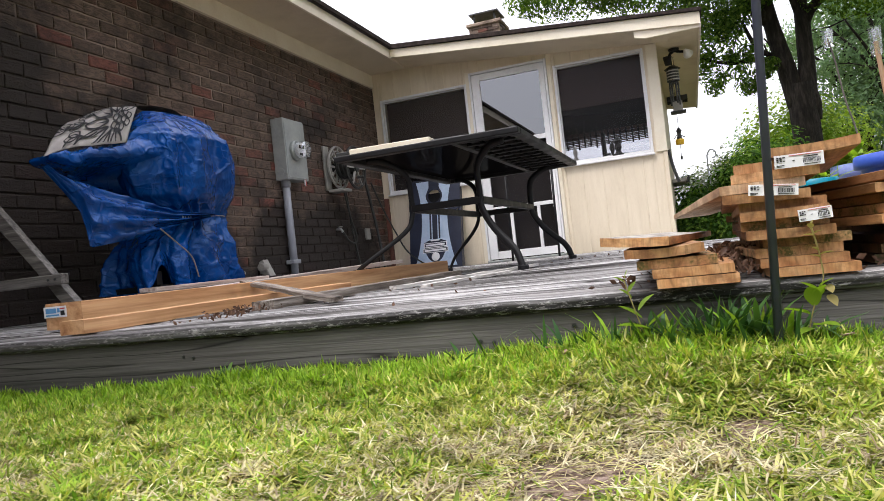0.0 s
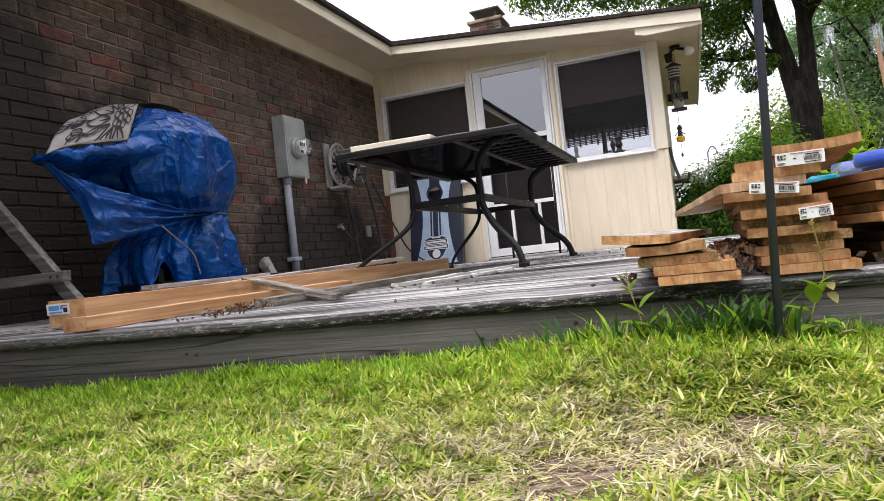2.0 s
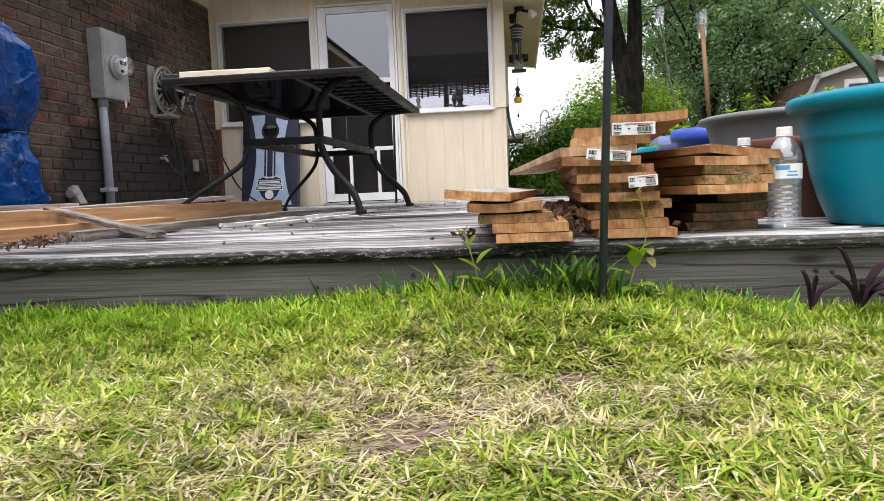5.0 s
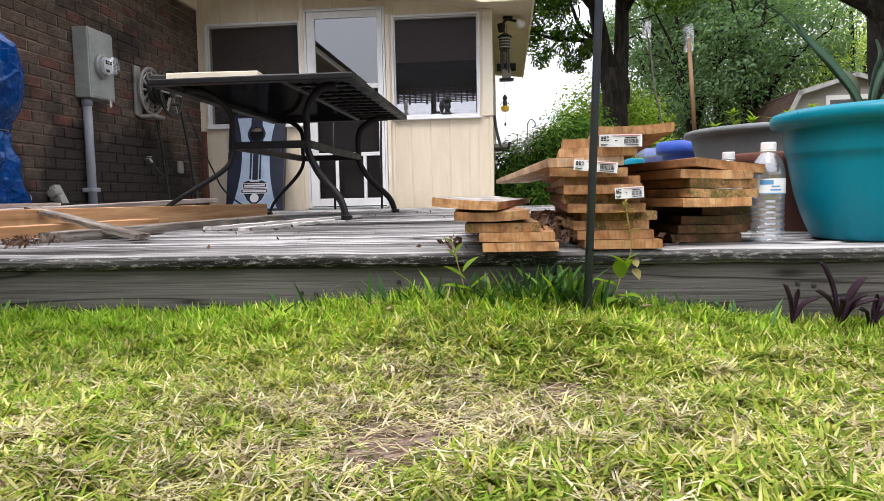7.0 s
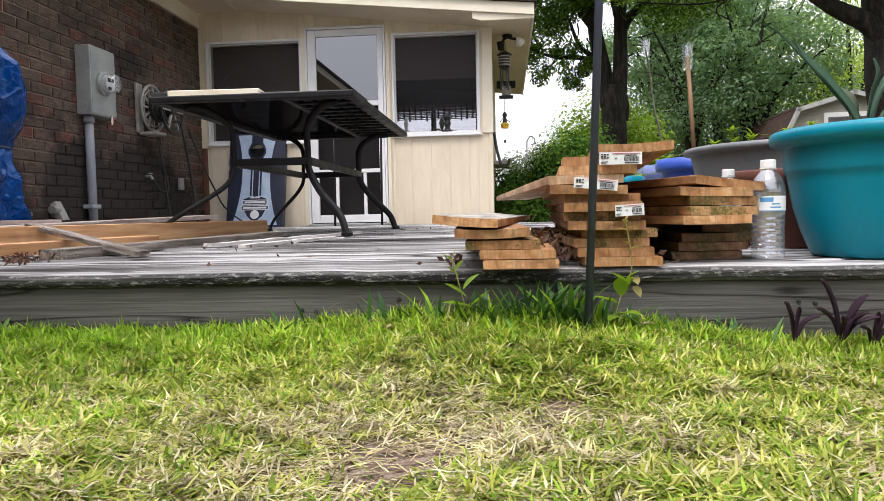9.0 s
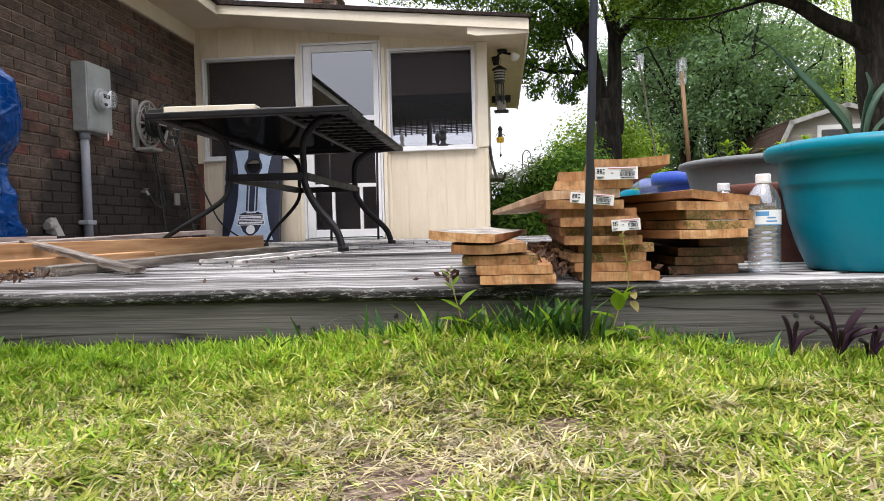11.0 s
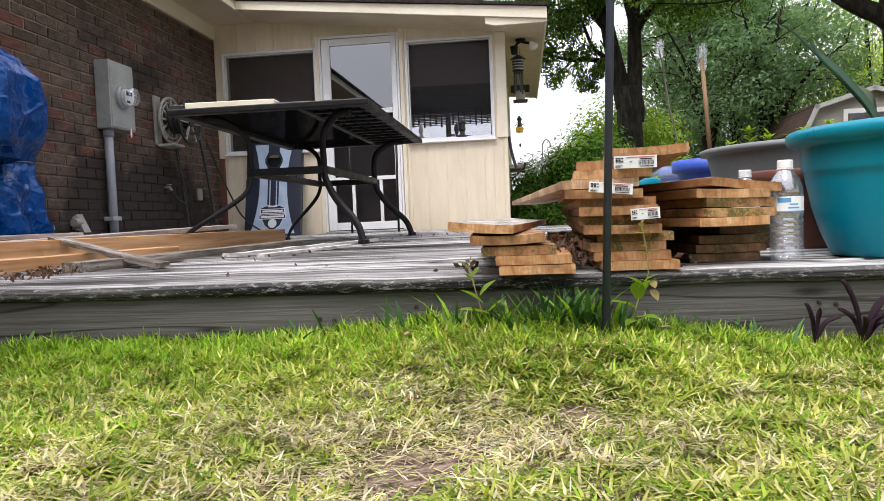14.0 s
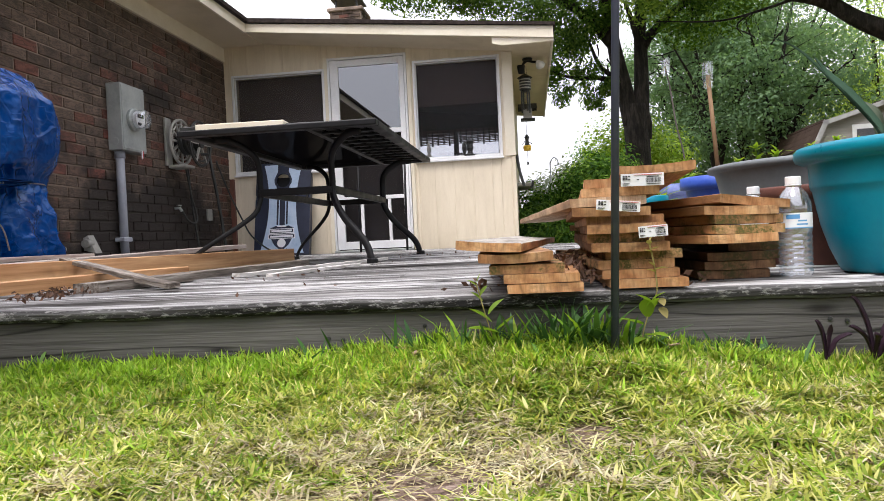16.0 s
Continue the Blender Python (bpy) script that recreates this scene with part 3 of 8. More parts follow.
def spline(points, steps=6):
    """A smooth line through the points."""
    p = [Vector(q) for q in points]
    p = [2 * p[0] - p[1]] + p + [2 * p[-1] - p[-2]]
    out = []
    for i in range(1, len(p) - 2):
        for s in range(steps):
            t = s / steps
            a, b, c, d = p[i - 1], p[i], p[i + 1], p[i + 2]
            out.append(0.5 * ((2 * b) + (c - a) * t + (2 * a - 5 * b + 4 * c - d) * t * t + (3 * b - a - 3 * c + d) * t * t * t))
    return out + [p[-2]]


def lathe(profile, sides=40, bm=None, centre=(0, 0, 0)):
    """Turns (radius, height) pairs about the upright axis."""
    bm = bm or bmesh.new()
    c = Vector(centre)
    rings = []
    for r, z in profile:
        if r < 1e-5:
            rings.append([bm.verts.new(c + Vector((0, 0, z)))])
        else:
            rings.append([bm.verts.new(c + Vector((r * math.cos(a), r * math.sin(a), z))) for a in (2 * math.pi * k / sides for k in range(sides))])
    for a, b in zip(rings, rings[1:]):
        for k in range(sides):
            k2 = (k + 1) % sides
            if len(a) == 1 and len(b) == 1:
                continue
            if len(a) == 1:
                bm.faces.new((a[0], b[k2], b[k]))
            elif len(b) == 1:
                bm.faces.new((a[k], a[k2], b[0]))
            else:
                bm.faces.new((a[k], a[k2], b[k2], b[k]))
    return bm


def plank(length, width, height, seed=0, cup=0.0, rough=0.0015, cuts=10, rise=0.0, bevel=0.0015, m=None, twist=0.0):
    """A board along local x from 0 to length, its width along y, base at z = 0: cupped, with uneven edges."""
    rng = random.Random(seed)
    bm = bmesh.new()
    w, h, e = width / 2, height, bevel
    prof = [(-w + e, 0), (-w / 2, 0), (0, 0), (w / 2, 0), (w - e, 0), (w, e), (w, h - e), (w - e, h), (w / 2, h), (0, h), (-w / 2, h), (-w + e, h), (-w, h - e), (-w, e)]
    rings = []
    for i in range(cuts + 1):
        f = i / cuts
        x = length * f
        dy, dz = rng.uniform(-1, 1) * rough, rng.uniform(-1, 1) * rough * 0.5
        ring = []
        for y, z in prof:
            zz = z + cup * ((2 * y / width) ** 2) + rise * f * f + dz + twist * f * y
            ring.append(bm.verts.new((x, y + dy + rng.uniform(-1, 1) * rough * 0.4, zz + rng.uniform(-1, 1) * rough * 0.3)))
        rings.append(ring)
    n = len(prof)
    for a, b in zip(rings, rings[1:]):
        for k in range(n):
            bm.faces.new((a[k], b[k], b[(k + 1) % n], a[(k + 1) % n]))
    bm.faces.new(rings[0])
    bm.faces.new(rings[-1][::-1])
    if m is not None:
        bmesh.ops.transform(bm, matrix=m, verts=bm.verts[:])
    return bm


def raw(name, verts, faces, material, parent=None, kind="", smooth=False):
    me = bpy.data.meshes.new(name)
    me.from_pydata(verts, [], faces)
    me.materials.append(material)
    if smooth:
        me.polygons.foreach_set("use_smooth", [True] * len(me.polygons))
    ob = new(name, me)
    if parent is not None:
        ob.parent = parent
    if kind:
        tagged(ob, kind=kind)
    return ob

# ---- ground ----
def lawn_height(x, y):
    """The lawn rolls a little and banks up against the deck."""
    if abs(x) > 8 or not -3 < y < 0.9:
        return GZ
    bank = max(0.0, min(1.0, (y + 0.42) / 0.36))
    rise = float(np.interp(x, (-1.6, -0.95, -0.7, -0.15, 0.2, 0.45, 0.8, 1.3), (0.0, -0.004, 0.014, 0.038, 0.046, 0.040, 0.010, 0.0)))
    return GZ + 0.018 * noise.noise(Vector((x * 1.7, y * 1.7, 0))) + rise * bank * bank * (3 - 2 * bank)


def ground():
    bm = bmesh.new()
    xs = [-400, -60, -12, -5] + [-3 + 0.25 * i for i in range(33)] + [8, 14, 60, 400]
    ys = [-400, -60, -12] + [-3 + 0.25 * i for i in range(8)] + [-1.0 + 0.06 * i for i in range(32)] + [3, 8, 14, 30, 60, 400]
    grid = [[bm.verts.new((x, y, lawn_height(x, y))) for y in ys] for x in xs]
    for i in range(len(xs) - 1):
        for j in range(len(ys) - 1):
            bm.faces.new((grid[i][j], grid[i + 1][j], grid[i + 1][j + 1], grid[i][j + 1]))
    return tagged(part("ground", bm, GROUND, smooth=True), "patchy lawn soil with thin dry grass", "ground", kind="structure")


ground()

# ---- deck ----
deck = thing("deck", "low weathered grey wooden deck with gaps between its boards", "deck", kind="structure")
DECK_X0, DECK_X1 = XB + 0.01, 3.4


def deck_boards():
    rng = random.Random(4)
    pitch, width = 0.1462, 0.1345
    n = int(YB / pitch)
    for i in range(n):
        y = 0.07 + i * pitch
        if y + width / 2 > YB - 0.01:
            break
        cut = DECK_X0 + rng.uniform(0.9, 4.5) if i else 1.9
        for x0, x1 in ((DECK_X0, cut - 0.003), (cut + 0.003, DECK_X1)):
            near = i < 4
            bm = plank(x1 - x0, width, 0.026, seed=i * 7 + int(x0 * 3), cup=rng.uniform(-0.0035, 0.004), rough=0.0028 if near else 0.002, cuts=60 if near else 22, bevel=0.007)
            # front faces take the darker, lichen-flecked copy, shade included
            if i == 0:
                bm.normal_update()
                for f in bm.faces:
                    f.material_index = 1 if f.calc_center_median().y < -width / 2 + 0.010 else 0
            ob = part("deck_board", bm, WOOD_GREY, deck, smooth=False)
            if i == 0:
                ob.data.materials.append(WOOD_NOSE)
            ob.location = (x0, y + rng.uniform(-0.001, 0.001), -0.026 + rng.uniform(-0.004, 0.002))


deck_boards()


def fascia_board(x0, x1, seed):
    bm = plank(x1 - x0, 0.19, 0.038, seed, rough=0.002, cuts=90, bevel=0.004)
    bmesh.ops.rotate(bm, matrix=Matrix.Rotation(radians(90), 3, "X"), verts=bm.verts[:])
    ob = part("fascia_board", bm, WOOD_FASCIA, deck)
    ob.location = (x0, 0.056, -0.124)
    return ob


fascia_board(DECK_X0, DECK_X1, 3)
for k, x in enumerate((-1.9, -0.9, -0.117, 0.085, 0.86, 1.6)):
    for z in (-0.062, -0.066):
        bm = lathe([(0, 0), (0.005, 0), (0.004, 0.002), (0, 0.0025)], 8)
        ob = part("bolt_head", bm, HOSE, deck)
        ob.matrix_world = pose(x + (0.0 if z == -0.062 else 0.03), 0.017, z - 0.01 * (k % 3), 90, 0, 0)
for j in range(6):
    part("joist", box(DECK_X0 + 0.05 + j * 1.2, DECK_X0 + 0.09 + j * 1.2, 0.06, YB - 0.05, -0.16, -0.031), WOOD_FASCIA, deck)

# ---- brick house wall (backing; the bricks follow at the end) ----
wall_house = thing("wall_brick", "dark brown brick house wall with stained mortar", "wall", kind="structure")
WALL_Y0 = -8.0
part("mortar_bed", box(XB - 0.24, XB - 0.009, WALL_Y0, YB + 0.15, -0.3, 2.2), MORTAR, wall_house)
part("frieze_board", box(XB - 0.02, XB + 0.018, WALL_Y0, YB - 0.003, 2.163, 2.312), TRIM, wall_house)

# unseen wall block with an eave, added to shade the deck's left end
wall_shade_block = thing("wall_shade_block", "unseen plain wall block added to shade the left of the deck", "wall", kind="structure")
part("wall_core", box(XB - 0.24, -1.95, -8.0, -0.55, -0.3, 2.2), MORTAR, wall_shade_block)
part("eave", box(XB - 0.24, -1.50, -8.0, -0.35, 2.2, 2.36), SOFFIT, wall_shade_block)

# ---- porch wall with siding ----
wall_porch = thing("wall_porch", "cream grooved plywood porch wall", "wall", kind="structure")
WL = (-2.872, -1.866, 0.93, 1.975)      # left window opening
DR = (-1.802, -0.938, 0.02, 2.105)       # door opening, with its frame
WR = (-0.847, 0.030, 0.965, 1.985)      # right window opening
TOP_L, TOP_R = 2.40, 1.985              # wall top, under the sloping soffit


def top_at(x):
    return 2.375 + (x - XB) * (2.035 - 2.375) / (XC - XB)


def siding_strip(x0, x1, z0, z1a, z1b=None):
    """One strip of siding between two grooves."""
    z1b = z1a if z1b is None else z1b
    bm = bmesh.new()
    e = 0.005
    f = [bm.verts.new(c) for c in ((x0 + e, YB, z0), (x1 - e, YB, z0), (x1 - e, YB, z1b), (x0 + e, YB, z1a))]
    b = [bm.verts.new(c) for c in ((x0, YB + 0.006, z0), (x1, YB + 0.006, z0), (x1, YB + 0.006, z1b), (x0, YB + 0.006, z1a))]
    bm.faces.new(f)
    for k in range(4):
        bm.faces.new((b[k], b[(k + 1) % 4], f[(k + 1) % 4], f[k]))
    part("siding_strip", bm, SIDING, wall_porch)


def siding(x0, x1, z0, z1=None):
    first = math.floor((x0 + 0.676) / 0.2032)
    a = x0
    k = first
    while a < x1 - 0.001:
        b = min(x1, -0.676 + (k + 1) * 0.2032)
        if b - a > 0.012:
            if z1 is None:
                siding_strip(a, b, z0, top_at(a) + 0.02, top_at(b) + 0.02)
            else:
                siding_strip(a, b, z0, z1)
        a, k = b, k + 1


def backing(x0, x1, z0, z1):
    part("wall_core", box(x0, x1, YB + 0.004, YB + 0.12, z0, z1), SIDING, wall_porch)


backing(XB, WL[0], -0.15, 2.36)
backing(WL[1], DR[0], -0.15, 2.3)
backing(DR[1], WR[0], -0.15, 2.2)
backing(WR[1], XC, -0.15, 2.05)
backing(WL[0], WL[1], -0.15, WL[2])
backing(WR[0], WR[1], -0.15, WR[2])
backing(WL[0], WL[1], WL[3], 2.28)
backing(DR[0], DR[1], DR[3], 2.2)
backing(WR[0], WR[1], WR[3], 2.08)
siding(XB, WL[0], -0.02)
siding(WL[1], DR[0], -0.02)
siding(DR[1], WR[0], -0.02)
siding(WR[1], XC, -0.02)
siding(WL[0], WL[1], -0.02, WL[2])
siding(WR[0], WR[1], -0.02, WR[2])
siding(WL[0], WL[1], WL[3])
siding(DR[0], DR[1], DR[3])
siding(WR[0], WR[1], WR[3])
part("corner_board", box(XC - 0.085, XC + 0.022, YB - 0.022, YB + 0.08, 0.94, 2.03, 0.003), TRIM, wall_porch)
part("corner_strip", box(XC - 0.02, XC + 0.018, YB - 0.012, YB + 0.05, -0.02, 0.935, 0.003), SIDING, wall_porch)
part("door_jamb_board", box(DR[1] + 0.004, DR[1] + 0.045, YB - 0.016, YB, 0.0, 2.03, 0.003), TRIM, wall_porch)
part("door_jamb_board", box(DR[0] - 0.045, DR[0] - 0.004, YB - 0.016, YB, 0.0, 2.12, 0.003), TRIM, wall_porch)

# porch: side wall, rear wall with a window band, floor and ceiling
ROOM_Y1 = 10.0
side = thing("wall_porch_side", "cream porch side wall", "wall", kind="structure")
part("wall_core", box(XC - 0.12, XC, YB + 0.12, ROOM_Y1, -0.2, 2.02), SIDING, side)
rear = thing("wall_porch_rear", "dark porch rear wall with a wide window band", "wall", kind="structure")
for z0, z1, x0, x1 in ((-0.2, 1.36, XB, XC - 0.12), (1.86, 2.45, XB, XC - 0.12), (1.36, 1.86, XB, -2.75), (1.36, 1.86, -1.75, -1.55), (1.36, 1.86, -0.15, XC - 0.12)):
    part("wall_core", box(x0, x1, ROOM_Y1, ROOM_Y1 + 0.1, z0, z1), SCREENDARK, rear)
for x0, x1 in ((-2.75, -1.75), (-1.55, -0.15)):
    w = thing("window_rear", "bright rear window with a half-lowered slatted blind", "window", kind="structure")
    part("pane", box(x0, x1, ROOM_Y1 + 0.04, ROOM_Y1 + 0.046, 1.36, 1.86), PANE_REAR, w).visible_shadow = False
    for k in range(9):
        thick = 0.010 + 0.0018 * k + 0.004 * (k % 2)
        part("slat", box(x0, x1, ROOM_Y1 - 0.035, ROOM_Y1 - 0.005, 1.635 + k * 0.026, 1.635 + k * 0.026 + thick), BLIND, w)
    for k in range(15):
        xx = x0 + (k + 0.5) * (x1 - x0) / 15
        part("lattice_bar", box(xx - 0.012, xx + 0.012, ROOM_Y1 - 0.06, ROOM_Y1 - 0.045, 1.60 + 0.02 * (k % 3), 1.86), SCREENDARK, w)
    part("mullion", box((x0 + x1) / 2 - 0.03, (x0 + x1) / 2 + 0.03, ROOM_Y1 - 0.03, ROOM_Y1 + 0.03, 1.36, 1.86), SCREENDARK, w)
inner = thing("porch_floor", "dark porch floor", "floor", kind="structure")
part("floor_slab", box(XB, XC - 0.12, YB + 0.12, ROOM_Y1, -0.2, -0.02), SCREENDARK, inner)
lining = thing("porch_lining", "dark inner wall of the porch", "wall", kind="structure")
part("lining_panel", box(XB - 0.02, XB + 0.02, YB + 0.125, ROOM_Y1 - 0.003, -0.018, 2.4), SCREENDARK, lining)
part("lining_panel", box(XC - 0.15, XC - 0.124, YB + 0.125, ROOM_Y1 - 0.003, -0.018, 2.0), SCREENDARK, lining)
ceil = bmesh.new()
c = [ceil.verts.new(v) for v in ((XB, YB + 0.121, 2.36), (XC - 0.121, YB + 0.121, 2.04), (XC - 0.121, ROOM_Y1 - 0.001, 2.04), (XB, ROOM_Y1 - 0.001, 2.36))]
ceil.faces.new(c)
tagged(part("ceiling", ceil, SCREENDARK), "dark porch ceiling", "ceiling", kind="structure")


def sheet(x0, x1, y, z0, z1):
    """One flat pane facing the yard."""
    bm = bmesh.new()
    bm.faces.new([bm.verts.new(p) for p in ((x0, y, z0), (x1, y, z0), (x1, y, z1), (x0, y, z1))])
    return bm


def window_unit(name, opening, label, blind_to, pane, sill=True):
    x0, x1, z0, z1 = opening
    w = thing(name, label, "window", kind="structure")
    f = 0.024
    fr = bmesh.new()
    for a in ((x0 - f, x0, z0 - f, z1 + f), (x1, x1 + f, z0 - f, z1 + f), (x0, x1, z1, z1 + f), (x0, x1, z0 - f, z0)):
        box(a[0], a[1], YB - 0.02, YB + 0.05, a[2], a[3], 0.003, fr)
    part("window_frame", fr, WHITE, w)
    ins = bmesh.new()
    for a in ((x0, x0 + 0.012, z0, z1), (x1 - 0.012, x1, z0, z1), (x0 + 0.012, x1 - 0.012, z1 - 0.012, z1), (x0 + 0.012, x1 - 0.012, z0, z0 + 0.012)):
        box(a[0], a[1], YB + 0.012, YB + 0.04, a[2], a[3], 0, ins)
    part("screen_frame", ins, WHITE, w)
    p = part("pane", sheet(x0 + 0.012, x1 - 0.012, YB + 0.03, z0 + 0.012, z1 - 0.012), pane, w)
    p.visible_shadow = False
    if sill:
        part("window_sill", box(x0 - f - 0.01, x1 + f + 0.01, YB - 0.045, YB + 0.01, z0 - f - 0.022, z0 - f - 0.002, 0.004), WHITE, w)
    bl = box(x0 - 0.03, x1 + 0.03, YB + 0.125, YB + 0.132, blind_to, z1 + 0.02)
    box(x0 - 0.03, x1 + 0.03, YB + 0.120, YB + 0.138, blind_to - 0.022, blind_to - 0.002, 0.004, bl)
    part("blind", bl, BLIND, w, "brown woven roller blind")
    return w


window_unit("window_1", WL, "white-framed porch window with a brown blind lowered inside", 1.2, PANE_SCREEN)
window_unit("window_2", WR, "white-framed porch window with a half-lowered brown blind", 1.56, PANE)


def door():
    d = thing("door_1", "closed white storm door with tall reflecting glass", "door", kind="structure")
    x0, x1, z0, z1 = DR
    fr = bmesh.new()
    for a in ((x0, x0 + 0.022, z0, z1), (x1 - 0.022, x1, z0, z1), (x0 + 0.022, x1 - 0.022, z1 - 0.025, z1)):
        box(a[0], a[1], YB - 0.03, YB + 0.06, a[2], a[3], 0.003, fr)
    part("door_frame", fr, WHITE, d)
    a, b = x0 + 0.027, x1 - 0.027
    leaf = bmesh.new()
    sl, sr = 0.088, 0.058
    for q in ((a, a + sl, z0 + 0.01, z1 - 0.03), (b - sr, b, z0 + 0.01, z1 - 0.03)):
        box(*q[:2], YB - 0.018, YB + 0.02, *q[2:], 0.003, leaf)
    for q in ((2.005, z1 - 0.03), (1.268, 1.318), (0.560, 0.600), (z0 + 0.01, 0.112)):
        box(a + sl, b - sr, YB - 0.016, YB + 0.018, *q, 0.003, leaf)
    bars = (-1.488, -1.186)
    for x in bars:
        box(x - 0.017, x + 0.017, YB - 0.014, YB + 0.016, 0.112, 0.560, 0.002, leaf)
    part("door_leaf", leaf, WHITE, d)
    for q0, q1, zz0, zz1, m in ((a + sl, b - sr, 1.318, 2.005, DOORGLASS), (a + sl, b - sr, 0.600, 1.268, PANE), (a + sl, bars[0] - 0.017, 0.112, 0.560, PANE), (bars[0] + 0.017, bars[1] - 0.017, 0.112, 0.560, PANE), (bars[1] + 0.017, b - sr, 0.112, 0.560, PANE)):
        part("pane", sheet(q0, q1, YB + 0.001, zz0, zz1), m, d)
    # near-black sheet that keeps the lower panes dark
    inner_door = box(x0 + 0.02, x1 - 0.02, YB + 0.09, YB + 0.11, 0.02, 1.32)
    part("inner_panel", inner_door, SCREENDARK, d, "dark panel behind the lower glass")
    h = box(b - sr + 0.012, b - sr + 0.035, YB - 0.06, YB - 0.018, 0.98, 1.12, 0.006)
    part("door_handle", h, BLACK, d, "small black handle")
    part("threshold", box(x0, x1, YB - 0.06, YB + 0.05, -0.004, z0, 0.004), STEEL, d)


door()

# ---- roof over porch and eave of the house ----
roof = thing("roof", "low-pitched roof with cream fascia boards and dark shingles", "roof", kind="structure")
RY = 5.47            # plane of the front fascia
EX = -2.52           # plane of the house fascia
TIP = 0.605          # end of the porch eave
def under(x):        # underside of the front fascia
    return 2.312 + (x - EX) * (1.975 - 2.312) / (TIP - EX)


def prism(points, y0, y1, material, name, label=""):
    """A flat outline in x and z, drawn out along y."""
    bm = bmesh.new()
    f = [bm.verts.new((x, y0, z)) for x, z in points]
    b = [bm.verts.new((x, y1, z)) for x, z in points]
    bm.faces.new(f)
    bm.faces.new(b[::-1])
    n = len(points)
    for k in range(n):
        bm.faces.new((f[k], b[k], b[(k + 1) % n], f[(k + 1) % n]))
    bmesh.ops.recalc_face_normals(bm, faces=bm.faces[:])
    return part(name, bm, material, roof, label)


prism([(EX, under(EX)), (TIP, under(TIP) + 0.025), (TIP, under(TIP) + 0.135), (EX, under(EX) + 0.085)], RY, RY + 0.022, TRIM, "rake_fascia")
prism([(0.01, 2.055), (0.01, 1.995), (0.10, 1.97), (TIP - 0.02, 1.972), (TIP - 0.02, under(TIP) + 0.05)], RY + 0.024, RY + 0.05, TRIM, "eave_return")
prism([(EX - 0.48, under(EX) + 0.14), (EX + 0.02, under(EX) + 0.088), (TIP + 0.02, under(TIP) + 0.137), (TIP + 0.025, under(TIP) + 0.165), (EX, under(EX) + 0.135), (EX - 0.48, under(EX) + 0.19)], RY - 0.03, ROOM_Y1 + 0.4, SHINGLE, "roof_deck")
prism([(XB, top_at(XB)), (0.2, top_at(0.2)), (0.2, top_at(0.2) + 0.012), (XB, top_at(XB) + 0.012)], RY + 0.023, YB + 0.002, SOFFIT, "rake_soffit")
prism([(XC - 0.002, 2.03), (TIP - 0.02, 1.99), (TIP - 0.02, 2.002), (XC - 0.002, 2.042)], RY + 0.051, ROOM_Y1, SOFFIT, "eave_soffit")
prism([(TIP - 0.018, 1.975), (TIP + 0.004, 1.975), (TIP + 0.004, 2.105), (TIP - 0.018, 2.105)], RY + 0.023, ROOM_Y1, TRIM, "eave_fascia")
# the house's own eave along the brick wall
prism([(XB - 0.015, 2.3125), (EX, 2.3125), (EX, 2.345), (XB - 0.015, 2.345)], WALL_Y0, RY + 0.5, SOFFIT, "house_soffit")
prism([(EX - 0.001, 2.300), (EX + 0.021, 2.300), (EX + 0.021, 2.398), (EX - 0.001, 2.398)], WALL_Y0, RY - 0.001, TRIM, "house_fascia")
prism([(-8.0, 4.25), (EX + 0.045, 2.400), (EX + 0.05, 2.445), (-8.0, 4.31)], WALL_Y0, RY + 0.2, SHINGLE, "house_roof")
for k in range(14):
    prism([(EX + 0.051 - 0.0006 * k, 2.402), (EX + 0.062, 2.402), (EX + 0.062, 2.44), (EX + 0.051 - 0.0006 * k, 2.44)], WALL_Y0 + k * 0.96, WALL_Y0 + k * 0.96 + 0.955, SHINGLE, "shingle_edge")


def chimney():
    c = thing("chimney", "brick chimney with a flat metal rain cap", "chimney", (-2.93, 11.6, 0))
    part("stack", box(-0.3, 0.3, -0.3, 0.3, 2.0, 4.42, 0.01), MORTAR, c)
    rng = random.Random(9)
    br = [box(-0.097, 0.097, -0.01, 0.012, 0, 0.056, 0.004) for _ in range(1)][0]
    me = bpy.data.meshes.new("brick")
    br.to_mesh(me)
    br.free()
    me.materials.append(BRICK)
    for row in range(12):
        z = 3.6 + row * 0.068
        for col in range(3):
            for face in range(2):
                ob = new("brick", me)
                ob.parent = c
                off = -0.2 + col * 0.205 + (0.05 if row % 2 else -0.03)
                if abs(off) > 0.22:
                    continue
                ob.matrix_local = pose(off, -0.303, z) if face == 0 else pose(0.303, off, z, 0, 0, 90)
    part("crown", box(-0.34, 0.34, -0.34, 0.34, 4.40, 4.47, 0.015), MORTAR, c)
    for a, b in ((-0.2, -0.2), (0.2, -0.2), (-0.2, 0.2), (0.2, 0.2)):
        part("cap_leg", box(a - 0.015, a + 0.015, b - 0.015, b + 0.015, 4.46, 4.64), HOSE, c)
    cap = lathe([(0.0, 4.76), (0.40, 4.665), (0.40, 4.64), (0.0, 4.65)], 4)
    bmesh.ops.rotate(cap, matrix=Matrix.Rotation(radians(45), 3, "Z"), verts=cap.verts[:])
    part("cap_lid", cap, HOSE, c, "dark metal cap")


chimney()

